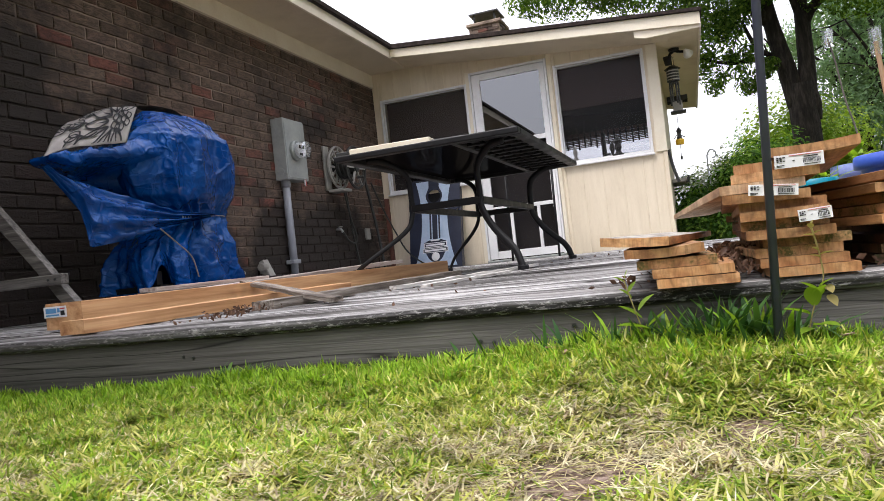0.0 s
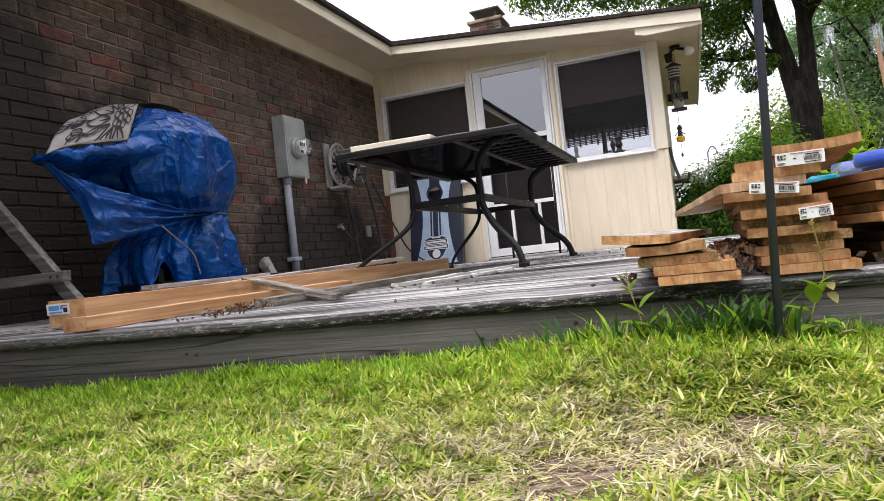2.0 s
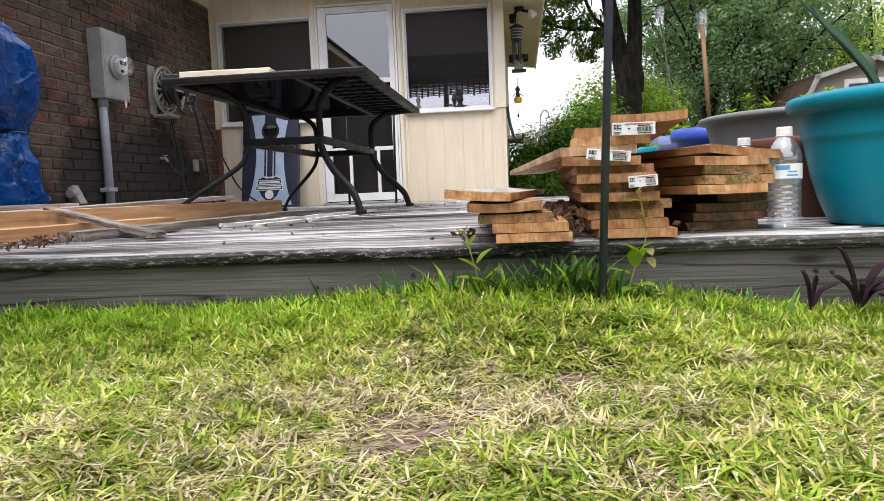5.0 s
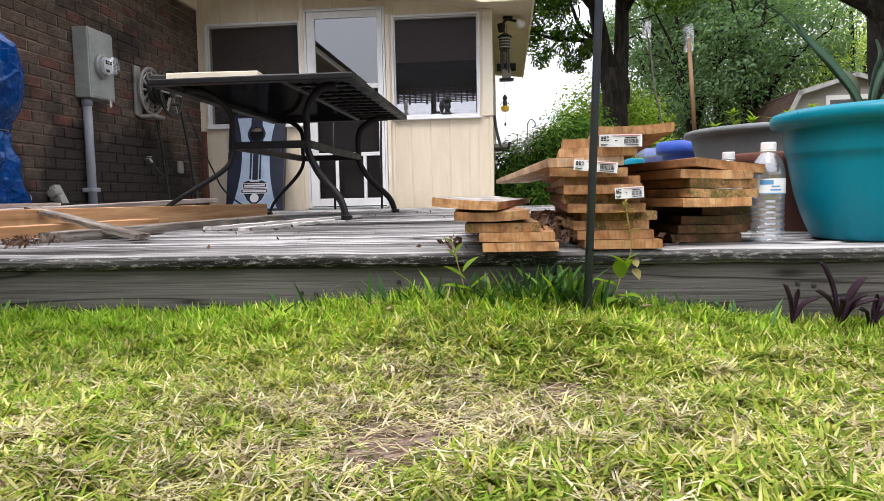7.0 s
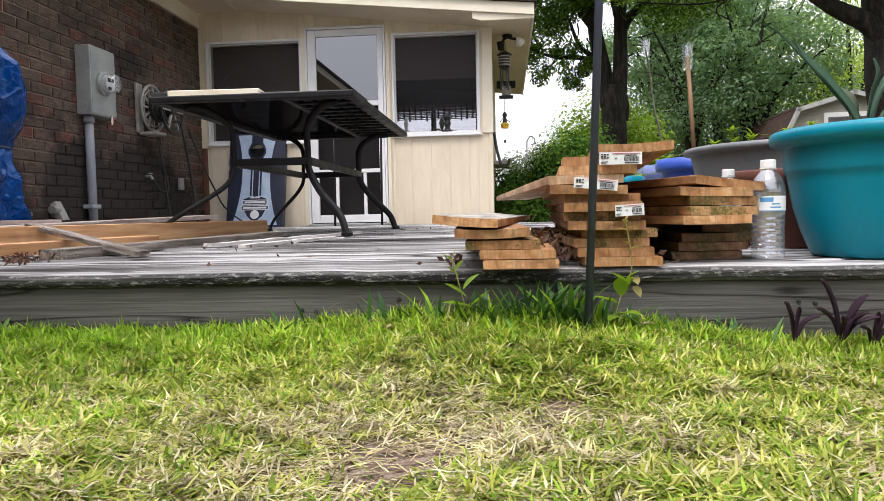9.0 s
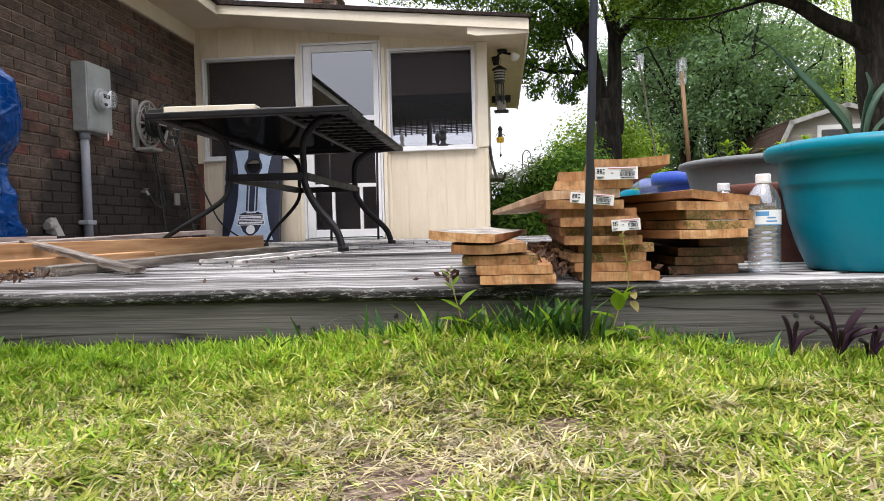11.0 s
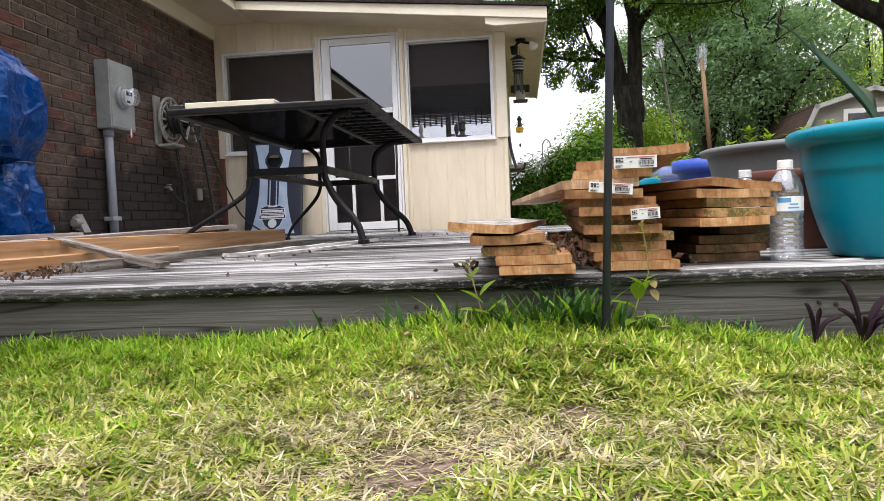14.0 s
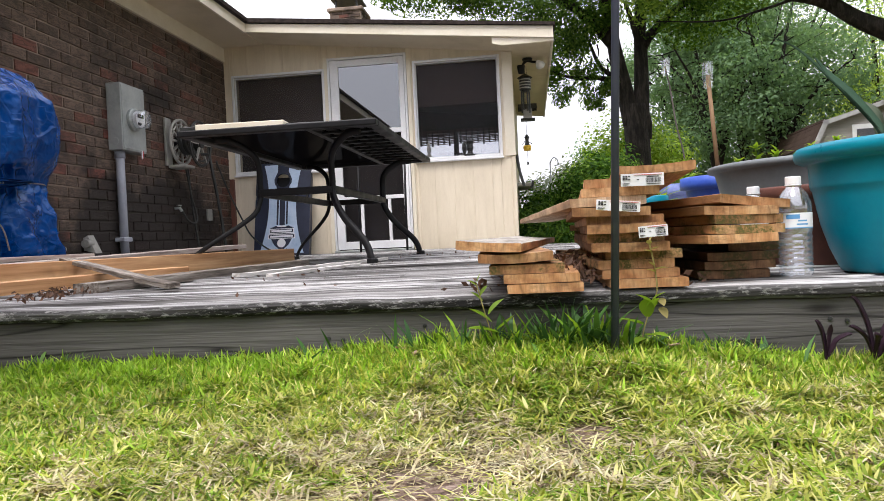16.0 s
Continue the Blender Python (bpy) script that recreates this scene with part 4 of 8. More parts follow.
# ---- patio table ----
def patio_table():
    t = thing("patio_table", "black metal patio table with a dusty glass and slatted top", "table", (-0.955, 2.955, 0))
    hx, hy, h = 0.525, 0.94, 0.725
    rim = bmesh.new()
    for a in ((-hx, hx, -hy, -hy + 0.055), (-hx, hx, hy - 0.055, hy), (-hx, -hx + 0.055, -hy + 0.055, hy - 0.055), (hx - 0.055, hx, -hy + 0.055, hy - 0.055)):
        box(*a, h - 0.032, h, 0.006, rim, 2)
    part("rim", rim, BLACK, t)
    part("glass_top", box(-hx + 0.055, hx - 0.055, -hy + 0.055, hy - 0.055, h - 0.003, h + 0.001), TOPGLASS, t, "dusty tinted glass panel")
    part("centre_bar", box(0.14, 0.175, -hy + 0.055, hy - 0.055, h - 0.030, h - 0.004, 0.003), BLACK, t)
    for k in range(4):
        x = 0.205 + k * 0.075
        part("long_slat", box(x, x + 0.05, -hy + 0.055, hy - 0.055, h - 0.012, h - 0.004, 0.002), BLACK, t)
    for k in range(13):
        y = -hy + 0.10 + k * 0.142
        part("cross_slat", box(0.175, hx - 0.055, y, y + 0.03, h - 0.024, h - 0.013, 0.002), BLACK, t)
    for sx, sy in ((1, -1), (-1, -1), (1, 1), (-1, 1)):
        foot = 0.44 if sx > 0 else (0.64 if sy < 0 else 0.53)
        shin = 0.40 if sx > 0 else (0.495 if sy < 0 else 0.46)
        knee = 0.28 if sx > 0 else (0.25 if sy < 0 else 0.28)
        pts = [(0.40 * sx, sy * (hy - 0.16), h - 0.03), (0.31 * sx, sy * (hy - 0.20), h - 0.045), (0.215 * sx, sy * (hy - 0.27), h - 0.13), (0.205 * sx, sy * (hy - 0.29), 0.45), (0.21 * sx, sy * (hy - 0.285), 0.36), (knee * sx, sy * (hy - 0.24), 0.27 if sx < 0 else 0.24), (shin * sx, sy * (hy - 0.17), 0.11), (foot * sx, sy * (hy - 0.145), 0.0)]
        line = spline(pts, 6)
        part("leg", sweep(line, [0.022 if sx > 0 else 0.020 - 0.008 * k / (len(line) - 1) for k in range(len(line))], 8, flat=0.6, up=(0, 1, 0)), BLACK, t, smooth=True)
        part("foot_cap", lathe([(0, 0), (0.03, 0), (0.03, 0.02), (0.024, 0.025), (0, 0.025)], 12, centre=(foot * sx, sy * (hy - 0.145), 0)), BLACK, t)
    ky = hy - 0.285
    for a in ((-0.205, 0.205, -ky - 0.014, -ky + 0.014), (-0.205, 0.205, ky - 0.014, ky + 0.014), (-0.225, -0.195, -ky, ky), (0.195, 0.225, -ky, ky)):
        part("stretcher", box(*a, 0.385, 0.425, 0.004), BLACK, t)
    return t


patio_table()
trimb = thing("trim_board", "cream painted offcut lying on the patio table", "board", (-1.40, 2.06, 0.7265), 3)
part("plank", box(0.0, 0.47, 0, 0.10, 0, 0.034, 0.003), TRIM, trimb)
part("bracket", box(-0.085, -0.005, 0.005, 0.07, 0, 0.026, 0.003), HOSE, trimb, "dark metal bracket at the end")
part("bracket", box(0.475, 0.66, 0.01, 0.07, 0, 0.016, 0.003), HOSE, trimb, "dark metal bracket at the end")


# ---- cornhole board against the porch wall ----
def cornhole():
    L, W = 1.03, 0.61
    c = new("cornhole_board")
    c.matrix_world = pose(-2.335, 5.74, 0.0, 77.5, 0, 0)
    tagged(c, "pale blue and navy toss game board leaning on the wall", "game board")
    fr = bmesh.new()
    for a in ((-W / 2, W / 2, 0, 0.03), (-W / 2, W / 2, L - 0.03, L), (-W / 2, -W / 2 + 0.03, 0.03, L - 0.03), (W / 2 - 0.03, W / 2, 0.03, L - 0.03)):
        box(*a, -0.07, -0.0, 0.002, fr)
    part("frame", fr, NAVY, c)
    top = bmesh.new()
    seg = 28
    cy, r = L - 0.20, 0.076
    inner = [top.verts.new((r * math.cos(2 * math.pi * k / seg), cy + r * math.sin(2 * math.pi * k / seg), 0.012)) for k in range(seg)]
    low = [top.verts.new((v.co.x, v.co.y, 0.0)) for v in inner]
    outer = []
    for k in range(seg):
        a = 2 * math.pi * k / seg
        dx, dy = math.cos(a), math.sin(a)
        s = min((W / 2) / abs(dx) if abs(dx) > 1e-6 else 9, (0.20 / abs(dy)) if abs(dy) > 1e-6 else 9)
        outer.append(top.verts.new((s * dx, cy + s * dy, 0.012)))
    for k in range(seg):
        k2 = (k + 1) % seg
        top.faces.new((inner[k], outer[k], outer[k2], inner[k2]))
        top.faces.new((low[k], inner[k], inner[k2], low[k2]))
    box(-W / 2, W / 2, 0, L - 0.40, 0.0, 0.012, 0, top)
    part("panel", top, NAVY, c)
    # black sheet added behind the hole, in place of the shade inside
    part("hole_backing", box(-0.11, 0.11, cy - 0.11, cy + 0.11, -0.068, -0.06), BLACK, c, "black sheet for the shade inside the toss hole")
    # pale print with curved sides, split by the middle stripes
    for side in (-1, 1):
        bm = bmesh.new()
        rows = []
        for k in range(25):
            y = 0.02 + (L - 0.04) * k / 24
            out = 0.152 + 0.085 * ((y / L - 0.55) / 0.5) ** 2
            inn = 0.062
            d = abs(y - cy)
            if d < 0.10:
                inn = max(inn, math.sqrt(0.10 ** 2 - d * d))
            rows.append((bm.verts.new((side * inn, y, 0.0145)), bm.verts.new((side * out, y, 0.0145))))
        for a, b in zip(rows, rows[1:]):
            bm.faces.new((a[0], a[1], b[1], b[0]) if side > 0 else (a[0], b[0], b[1], a[1]))
        part("pale_print", bm, ICE, c)
        part("thin_stripe", box(side * 0.036 - 0.006, side * 0.036 + 0.006, 0.02, cy - 0.10, 0.0125, 0.0145), ICE, c)
    ring = bmesh.new()
    for k in range(28):
        a0, a1 = 2 * math.pi * k / 28, 2 * math.pi * (k + 1) / 28
        ring.faces.new([ring.verts.new((q * math.cos(a), cy + q * math.sin(a), 0.0150)) for q, a in ((0.078, a0), (0.09, a0), (0.09, a1), (0.078, a1))])
    part("hole_ring", ring, NAVY, c)
    # shield emblem: plain shapes only
    def shield(w, h, z):
        bm = bmesh.new()
        pts = [(-w, h * 0.5), (-w * 0.55, h * 0.62), (0, h * 0.56), (w * 0.55, h * 0.62), (w, h * 0.5), (w * 0.95, 0), (w * 0.62, -h * 0.42), (0, -h * 0.75), (-w * 0.62, -h * 0.42), (-w * 0.95, 0)]
        bm.faces.new([bm.verts.new((x * 1.1, 0.20 + y * 1.15, z)) for x, y in pts])
        return bm
    part("emblem", shield(0.135, 0.20, 0.0155), ICE, c)
    part("emblem_field", shield(0.118, 0.175, 0.0165), NAVY, c)
    for y, w in ((0.268, 0.135), (0.208, 0.150)):
        part("emblem_bar", box(-w, w, y - 0.026, y + 0.026, 0.0168, 0.0185), WHITE, c)
        part("emblem_field", box(-w + 0.008, w - 0.008, y - 0.018, y + 0.018, 0.0186, 0.0198), NAVY, c)
        part("emblem_bar", box(-w + 0.022, w - 0.022, y - 0.010, y + 0.010, 0.0199, 0.0210), WHITE, c)
    part("emblem_bar", box(-0.05, 0.05, 0.312, 0.326, 0.0168, 0.0185), WHITE, c)
    part("emblem_oval", lathe([(0, 0.0185), (0.045, 0.0185), (0.048, 0.0168)], 16, centre=(0, 0.135, 0)), WHITE, c)


cornhole()

# ---- folded stand behind the table ----
stand = thing("folding_stand", "folded thin black metal stand before the storm door", "stand", (-1.145, 5.55, 0), 4)
for x in (-0.27, 0.205):
    part("post", sweep([(x, 0, 0.0), (x + 0.005, 0.0, 0.5), (x + 0.01, 0.02, 0.98)], 0.012, 8), BLACK, stand, smooth=True)
part("cross_bar", box(-0.27, 0.2, -0.012, 0.012, 0.90, 0.925, 0.004), BLACK, stand)


# ---- meter box, conduit, hose reel, vent and tap on the brick wall ----
def meter_box():
    m = thing("electric_meter", "grey steel electric meter box on the brick wall", "meter", (XB, 3.94, 0.93))
    part("housing", box(0.002, 0.125, -0.17, 0.17, 0.0, 0.535, 0.006, None, 2), STEEL, m)
    part("cover", box(0.125, 0.132, -0.162, 0.162, 0.012, 0.52, 0.003), STEEL, m)
    col = lathe([(0.0, 0), (0.092, 0), (0.092, 0.022), (0.082, 0.03), (0.08, 0.034), (0.0, 0.034)], 28)
    bmesh.ops.rotate(col, matrix=Matrix.Rotation(radians(90), 3, "Y"), verts=col.verts[:])
    bmesh.ops.translate(col, vec=(0.132, -0.02, 0.255), verts=col.verts[:])
    part("collar", col, STEEL, m, smooth=False)
    dome = lathe([(0.074, 0), (0.074, 0.075), (0.066, 0.09), (0, 0.093)], 28)
    bmesh.ops.rotate(dome, matrix=Matrix.Rotation(radians(90), 3, "Y"), verts=dome.verts[:])
    bmesh.ops.translate(dome, vec=(0.166, -0.02, 0.255), verts=dome.verts[:])
    dm = part("glass_dome", dome, CLEAR, m, "clear glass dome", smooth=True)
    dm.visible_shadow = False
    face = lathe([(0, 0.03), (0.066, 0.03), (0.066, 0)], 24)
    bmesh.ops.rotate(face, matrix=Matrix.Rotation(radians(90), 3, "Y"), verts=face.verts[:])
    bmesh.ops.translate(face, vec=(0.168, -0.02, 0.255), verts=face.verts[:])
    fc = part("dial_face", face, PAPER, m)
    part("display", box(0.198, 0.202, -0.06, 0.02, 0.265, 0.295), INK, fc)
    part("display", box(0.198, 0.202, -0.055, -0.015, 0.205, 0.225), INK, fc)
    knock = lathe([(0.0, 0.0), (0.03, 0.0), (0.03, 0.003), (0.026, 0.004), (0, 0.004)], 16)
    bmesh.ops.rotate(knock, matrix=Matrix.Rotation(radians(90), 3, "X"), verts=knock.verts[:])
    bmesh.ops.translate(knock, vec=(0.065, -0.170, 0.07), verts=knock.verts[:])
    part("knockout", knock, STEEL, m)
    part("seal_tag", box(0.128, 0.136, 0.085, 0.095, -0.05, 0.02), PAPER, m)
    part("seal_tag", box(0.128, 0.136, 0.10, 0.108, -0.045, 0.015), REDINK, m)


meter_box()
cond = thing("conduit", "grey plastic conduit running down from the meter box", "pipe", (XB + 0.048, 3.845, 0))
part("pipe", sweep([(0, 0, 0.0), (0, 0, 0.5), (0, 0, 0.935)], 0.033, 16), CONDUIT, cond, smooth=True)
part("coupling", sweep([(0, 0, 0.87), (0, 0, 0.93)], 0.041, 16), CONDUIT, cond, smooth=True)
part("strap", box(-0.046, 0.040, -0.062, 0.055, 0.20, 0.235, 0.006), CONDUIT, cond)
part("wire", sweep([(-0.05, 0.09, 0.02), (-0.05, 0.095, 0.5), (-0.05, 0.09, 0.93)], 0.006, 6), HOSE, cond)


def wheel(radius, spokes, hub, depth):
    bm = bmesh.new()
    ringpts = [(0, radius * math.cos(a), radius * math.sin(a)) for a in (2 * math.pi * k / 28 for k in range(29))]
    sweep(ringpts, 0.014, 6, bm, caps=False, up=(1, 0, 0))
    ring2 = [(0, radius * 0.80 * math.cos(a), radius * 0.80 * math.sin(a)) for a in (2 * math.pi * k / 28 for k in range(29))]
    sweep(ring2, 0.008, 6, bm, caps=False, up=(1, 0, 0))
    sweep([(-depth, 0, 0), (depth, 0, 0)], hub, 14, bm, up=(0, 1, 0))
    return bm


def spoke_parts(owner, radius, spokes, hub):
    for k in range(spokes):
        a = 2 * math.pi * k / spokes
        part("spoke", sweep([(0, hub * math.cos(a), hub * math.sin(a)), (0, radius * math.cos(a), radius * math.sin(a))], 0.013, 4, up=(1, 0, 0)), REEL, owner)


def hose_reel():
    r = thing("hose_reel", "grey plastic wall hose reel with a dark hose", "hose reel", (XB, 4.79, 1.10))
    part("wall_bracket", box(0.003, 0.03, -0.17, -0.07, -0.21, 0.23, 0.006), REEL, r)
    part("base_shelf", box(0.03, 0.20, -0.16, 0.02, -0.235, -0.205, 0.008), REEL, r)
    w = part("inner_wheel", wheel(0.205, 12, 0.05, 0.02), REEL, r, smooth=False)
    w.location = (0.085, 0, 0.02)
    spoke_parts(w, 0.205, 12, 0.05)
    w2 = part("outer_wheel", wheel(0.205, 6, 0.045, 0.02), HOSE, r)
    w2.location = (0.255, 0.03, 0.0)
    spoke_parts(w2, 0.205, 6, 0.045)
    part("axle", sweep([(0.03, 0, 0.02), (0.26, 0.02, 0.01)], 0.055, 12), HOSE, r)
    coil = bmesh.new()
    for k in range(6):
        pts = [(0.115 + k * 0.022, (0.10 + 0.01 * (k % 2)) * math.cos(a), 0.02 + (0.10 + 0.01 * (k % 2)) * math.sin(a)) for a in (2 * math.pi * j / 20 for j in range(21))]
        sweep(pts, 0.017, 6, coil, caps=False, up=(1, 0, 0))
    part("coiled_hose", coil, HOSE, r, "dark coiled hose", smooth=True)
    part("handle", sweep([(0.26, 0.03, -0.10), (0.33, 0.04, -0.10)], 0.014, 8), HOSE, r)


hose_reel()


def hose_line(name, label, pts, radius=0.0085):
    t = thing(name, label, "hose")
    part("tube", sweep(spline(pts, 8), radius, 7), HOSE, t, smooth=True)


hose_line("garden_hose", "dark garden hose hanging from the reel onto the deck", [(XB + 0.32, 5.0, 0.95), (XB + 0.36, 5.12, 0.70), (XB + 0.40, 5.32, 0.42), (XB + 0.45, 5.5, 0.20), (XB + 0.62, 5.72, 0.03), (XB + 0.95, 5.78, 0.012)])
hose_line("feed_hose", "short dark hose looping from the reel to the wall tap", [(XB + 0.11, 4.80, 0.88), (XB + 0.12, 4.86, 0.62), (XB + 0.13, 4.93, 0.42), (XB + 0.12, 4.90, 0.36), (XB + 0.09, 4.83, 0.39), (XB + 0.06, 4.77, 0.49)], 0.0095)
hose_line("spare_hose", "dark hose hanging straight down the brick wall", [(XB + 0.10, 4.86, 0.90), (XB + 0.09, 4.93, 0.50), (XB + 0.10, 5.0, 0.15), (XB + 0.12, 5.02, 0.012)], 0.0105)
tap = thing("wall_tap", "small brass garden tap on the brick wall", "tap", (XB, 4.76, 0.505))
part("spout", sweep([(0, 0, 0), (0.05, 0, 0), (0.07, 0, -0.03)], 0.014, 8), STEEL, tap, smooth=True)
part("wheel_knob", lathe([(0, 0), (0.024, 0), (0.024, 0.008), (0, 0.008)], 12, centre=(0.045, 0, 0.02)), STEEL, tap)
rod = thing("garden_stake", "dark rod leaning in the corner by the brick wall", "stake", (XB + 0.22, 5.25, 0))
part("shaft", sweep(spline([(0.04, 0.02, 0.0), (0.0, -0.01, 0.5), (-0.06, -0.05, 1.02)], 4), 0.016, 7), HOSE, rod, smooth=True)
post = thing("corner_post", "red-brown wooden stake standing in the house corner", "stake", (XB + 0.10, YB - 0.16, 0))
part("shaft", box(-0.02, 0.025, -0.02, 0.025, 0, 0.85, 0.004), TERRACOTTA, post)
for y, z in ((5.43, 0.46),):
    o = thing("outlet_cover", "weathered outlet cover on the brick wall", "outlet", (XB, y, z))
    part("plate", box(0.001, 0.03, -0.045, 0.045, -0.06, 0.06, 0.006), REEL, o)


def dryer_vent():
    v = thing("dryer_vent", "grey plastic dryer vent hood on the brick wall", "vent", (XB, 3.43, 0.13))
    bm = bmesh.new()
    f = [(0.004, -0.06, 0.02), (0.004, 0.09, 0.02), (0.004, 0.09, 0.17), (0.004, -0.06, 0.17)]
    g = [(0.15, -0.05, -0.02), (0.15, 0.08, -0.02), (0.05, 0.07, 0.20), (0.05, -0.04, 0.20)]
    fv, gv = [bm.verts.new((0.62 * x, 0.62 * y, 0.62 * z)) for x, y, z in f], [bm.verts.new((0.62 * x, 0.62 * y, 0.62 * z)) for x, y, z in g]
    bm.faces.new(fv)
    bm.faces.new(gv)
    for k in range(4):
        bm.faces.new((fv[k], fv[(k + 1) % 4], gv[(k + 1) % 4], gv[k]))
    bmesh.ops.recalc_face_normals(bm, faces=bm.faces[:])
    part("hood", bm, REEL, v)
    duct = lathe([(0.032, -0.012), (0.032, 0.06), (0.028, 0.06), (0.0, 0.06)], 16)
    bmesh.ops.rotate(duct, matrix=Matrix.Rotation(radians(90), 3, "X"), verts=duct.verts[:])
    bmesh.ops.translate(duct, vec=(0.037, -0.01, 0.062), verts=duct.verts[:])
    part("duct", duct, REEL, v, smooth=True)


dryer_vent()


# ---- grill under a blue tarp ----
def crumple(v, k=1.0):
    """Creases and small facets of stiff plastic sheet, in metres."""
    c1 = noise.voronoi(Vector((v.x * 5.5, v.y * 5.5, v.z * 3.2)))[0]
    c2 = noise.voronoi(Vector((v.x * 16 + 3, v.y * 16, v.z * 10)))[0]
    r1 = 1 - abs(noise.noise(Vector((v.x * 6, v.y * 6, v.z * 2.2 + 4)))) * 2.2
    r2 = 1 - abs(noise.noise(Vector((v.x * 17 + 9, v.y * 17, v.z * 13)))) * 2.2
    return k * (0.016 * (c1[0] - 0.45) + 0.010 * (c2[0] - 0.45) + 0.030 * max(0.0, r1) ** 4 + 0.010 * max(0.0, r2) ** 3)


def grill():
    g = thing("covered_grill", "barbecue grill wrapped in a crumpled blue tarp tied with cord", "grill", (-2.47, 1.72, 0))
    # section by height: half depth (x), half width (y), shift along y
    rows = [(0.090, 0.235, 0.344, 0.076), (0.220, 0.235, 0.344, 0.076), (0.340, 0.225, 0.314, 0.106), (0.440, 0.205, 0.254, 0.156), (0.490, 0.185, 0.224, 0.166), (0.530, 0.200, 0.254, 0.156), (0.600, 0.260, 0.344, 0.106), (0.700, 0.285, 0.374, 0.091), (0.860, 0.280, 0.369, 0.091), (0.925, 0.276, 0.359, 0.096), (0.945, 0.262, 0.339, 0.101), (1.020, 0.185, 0.289, 0.126), (1.085, 0.100, 0.209, 0.146), (1.105, 0.040, 0.104, 0.146)]
    zs = [r[0] for r in rows]
    nz, na = 150, 300
    bm = bmesh.new()
    rings = []
    for i in range(nz + 1):
        z = zs[0] + (zs[-1] - zs[0]) * i / nz
        hx, hy, sy = (float(np.interp(z, zs, [r[k] for r in rows])) for k in (1, 2, 3))
        ring = []
        for j in range(na):
            a = 2 * math.pi * j / na
            c, s = math.cos(a), math.sin(a)
            p = 0.66
            x = 0.02 + hx * math.copysign(abs(c) ** p, c)
            y = hy * math.copysign(abs(s) ** p, s) + sy
            cinch = math.exp(-((z - 0.49) / 0.085) ** 2)
            skirt = max(0.0, 0.47 - z) / 0.37
            drape = max(0.0, min(1.0, (z - 0.52) / 0.12)) * max(0.0, min(1.0, (0.97 - z) / 0.10))
            pull = abs(math.sin(a * 5.5 + 0.8 * math.sin(3 * a) + 0.7 * z))
            fold = (0.048 * drape * (0.60 - pull) + 0.016 * cinch * math.sin(a * 22 + 3 * math.sin(3 * a)) + 0.055 * skirt * math.sin(a * 9 + 2.2 * math.sin(2 * a) + 4 * z) + 0.020 * skirt * math.sin(a * 21 + 9 * z))
            v = Vector((x, y, z))
            k = 1 + (fold + crumple(v, 0.62 + 0.7 * skirt)) / max(0.08, math.hypot(x, y - sy))
            low = 0.05 * noise.noise(Vector((c * 2, s * 2, 3))) * skirt
            gape = 0.13 * math.exp(-((a - 5.45) / 0.16) ** 2) * skirt
            ring.append(bm.verts.new((x * k, (y - sy) * k + sy, z + low + gape)))
        rings.append(ring)
    for a, b in zip(rings, rings[1:]):
        for k in range(na):
            bm.faces.new((a[k], a[(k + 1) % na], b[(k + 1) % na], b[k]))
    bm.faces.new(rings[-1])
    part("tarp_body", bm, TARP, g, "crumpled glossy blue tarp", smooth=True)
    # the covered side shelf, drawn out to a beak
    beak = bmesh.new()
    rows2 = []
    n, m = 44, 56
    for i in range(n + 1):
        f = i / n
        y = -0.10 - 0.70 * f
        topz = 0.945 - 0.195 * f
        botz = 0.56 + 0.165 * f ** 0.9
        half = 0.25 - 0.18 * f
        ring = []
        for j in range(m):
            a = 2 * math.pi * j / m
            c, s = math.cos(a), math.sin(a)
            x = half * math.copysign(abs(c) ** 0.55, c)
            z = (topz + botz) / 2 + (topz - botz) / 2 * math.copysign(abs(s) ** 0.55, s)
            # the front sags in below the shelf's rim
            rim = 0.79 - 0.05 * f
            hollow = 0.24 * math.sin(math.pi * min(1.0, f * 1.12 + 0.08)) * max(0.0, min(1.0, (rim - z) / 0.06)) if c > 0.1 else 0
            v = Vector((x, y, z))
            wr = crumple(v, 0.55)
            ring.append(beak.verts.new((x + 0.11 * f - hollow + wr, y + wr * 0.4, z + wr * 0.7)))
        rows2.append(ring)
    for a, b in zip(rows2, rows2[1:]):
        for k in range(m):
            beak.faces.new((a[k], a[(k + 1) % m], b[(k + 1) % m], b[k]))
    beak.faces.new(rows2[-1])
    bmesh.ops.recalc_face_normals(beak, faces=beak.faces[:])
    part("tarp_corner", beak, TARP, g, "stretched tarp corner over the side shelf", smooth=True)
    # hanging fold under the beak, gathered to the knot
    flap = bmesh.new()
    grid = []
    nf, nq = 56, 30
    for i in range(nf + 1):
        f = i / nf
        y = -0.855 + 0.985 * f
        top = float(np.interp(y, (-0.855, -0.61, -0.15, 0.13), (0.705, 0.63, 0.515, 0.495)))
        bot = float(np.interp(y, (-0.855, -0.70, -0.66, -0.43, -0.15, 0.13), (0.69, 0.51, 0.33, 0.365, 0.43, 0.485)))
        row = []
        for j in range(nq + 1):
            q = j / nq
            z = top + (bot - top) * q
            pleat = 0.022 * math.sin(2 * math.pi * (3.3 * q + 0.25 * math.sin(4 * f))) * f ** 0.8
            x = 0.17 + 0.10 * f - 0.05 * (1 - q) ** 3 * (1 - f) + 0.03 * math.sin(math.pi * q) + pleat + crumple(Vector((f * 0.7 + 2, q * 0.4, 0.3)), 0.6)
            row.append(flap.verts.new((x, y, z)))
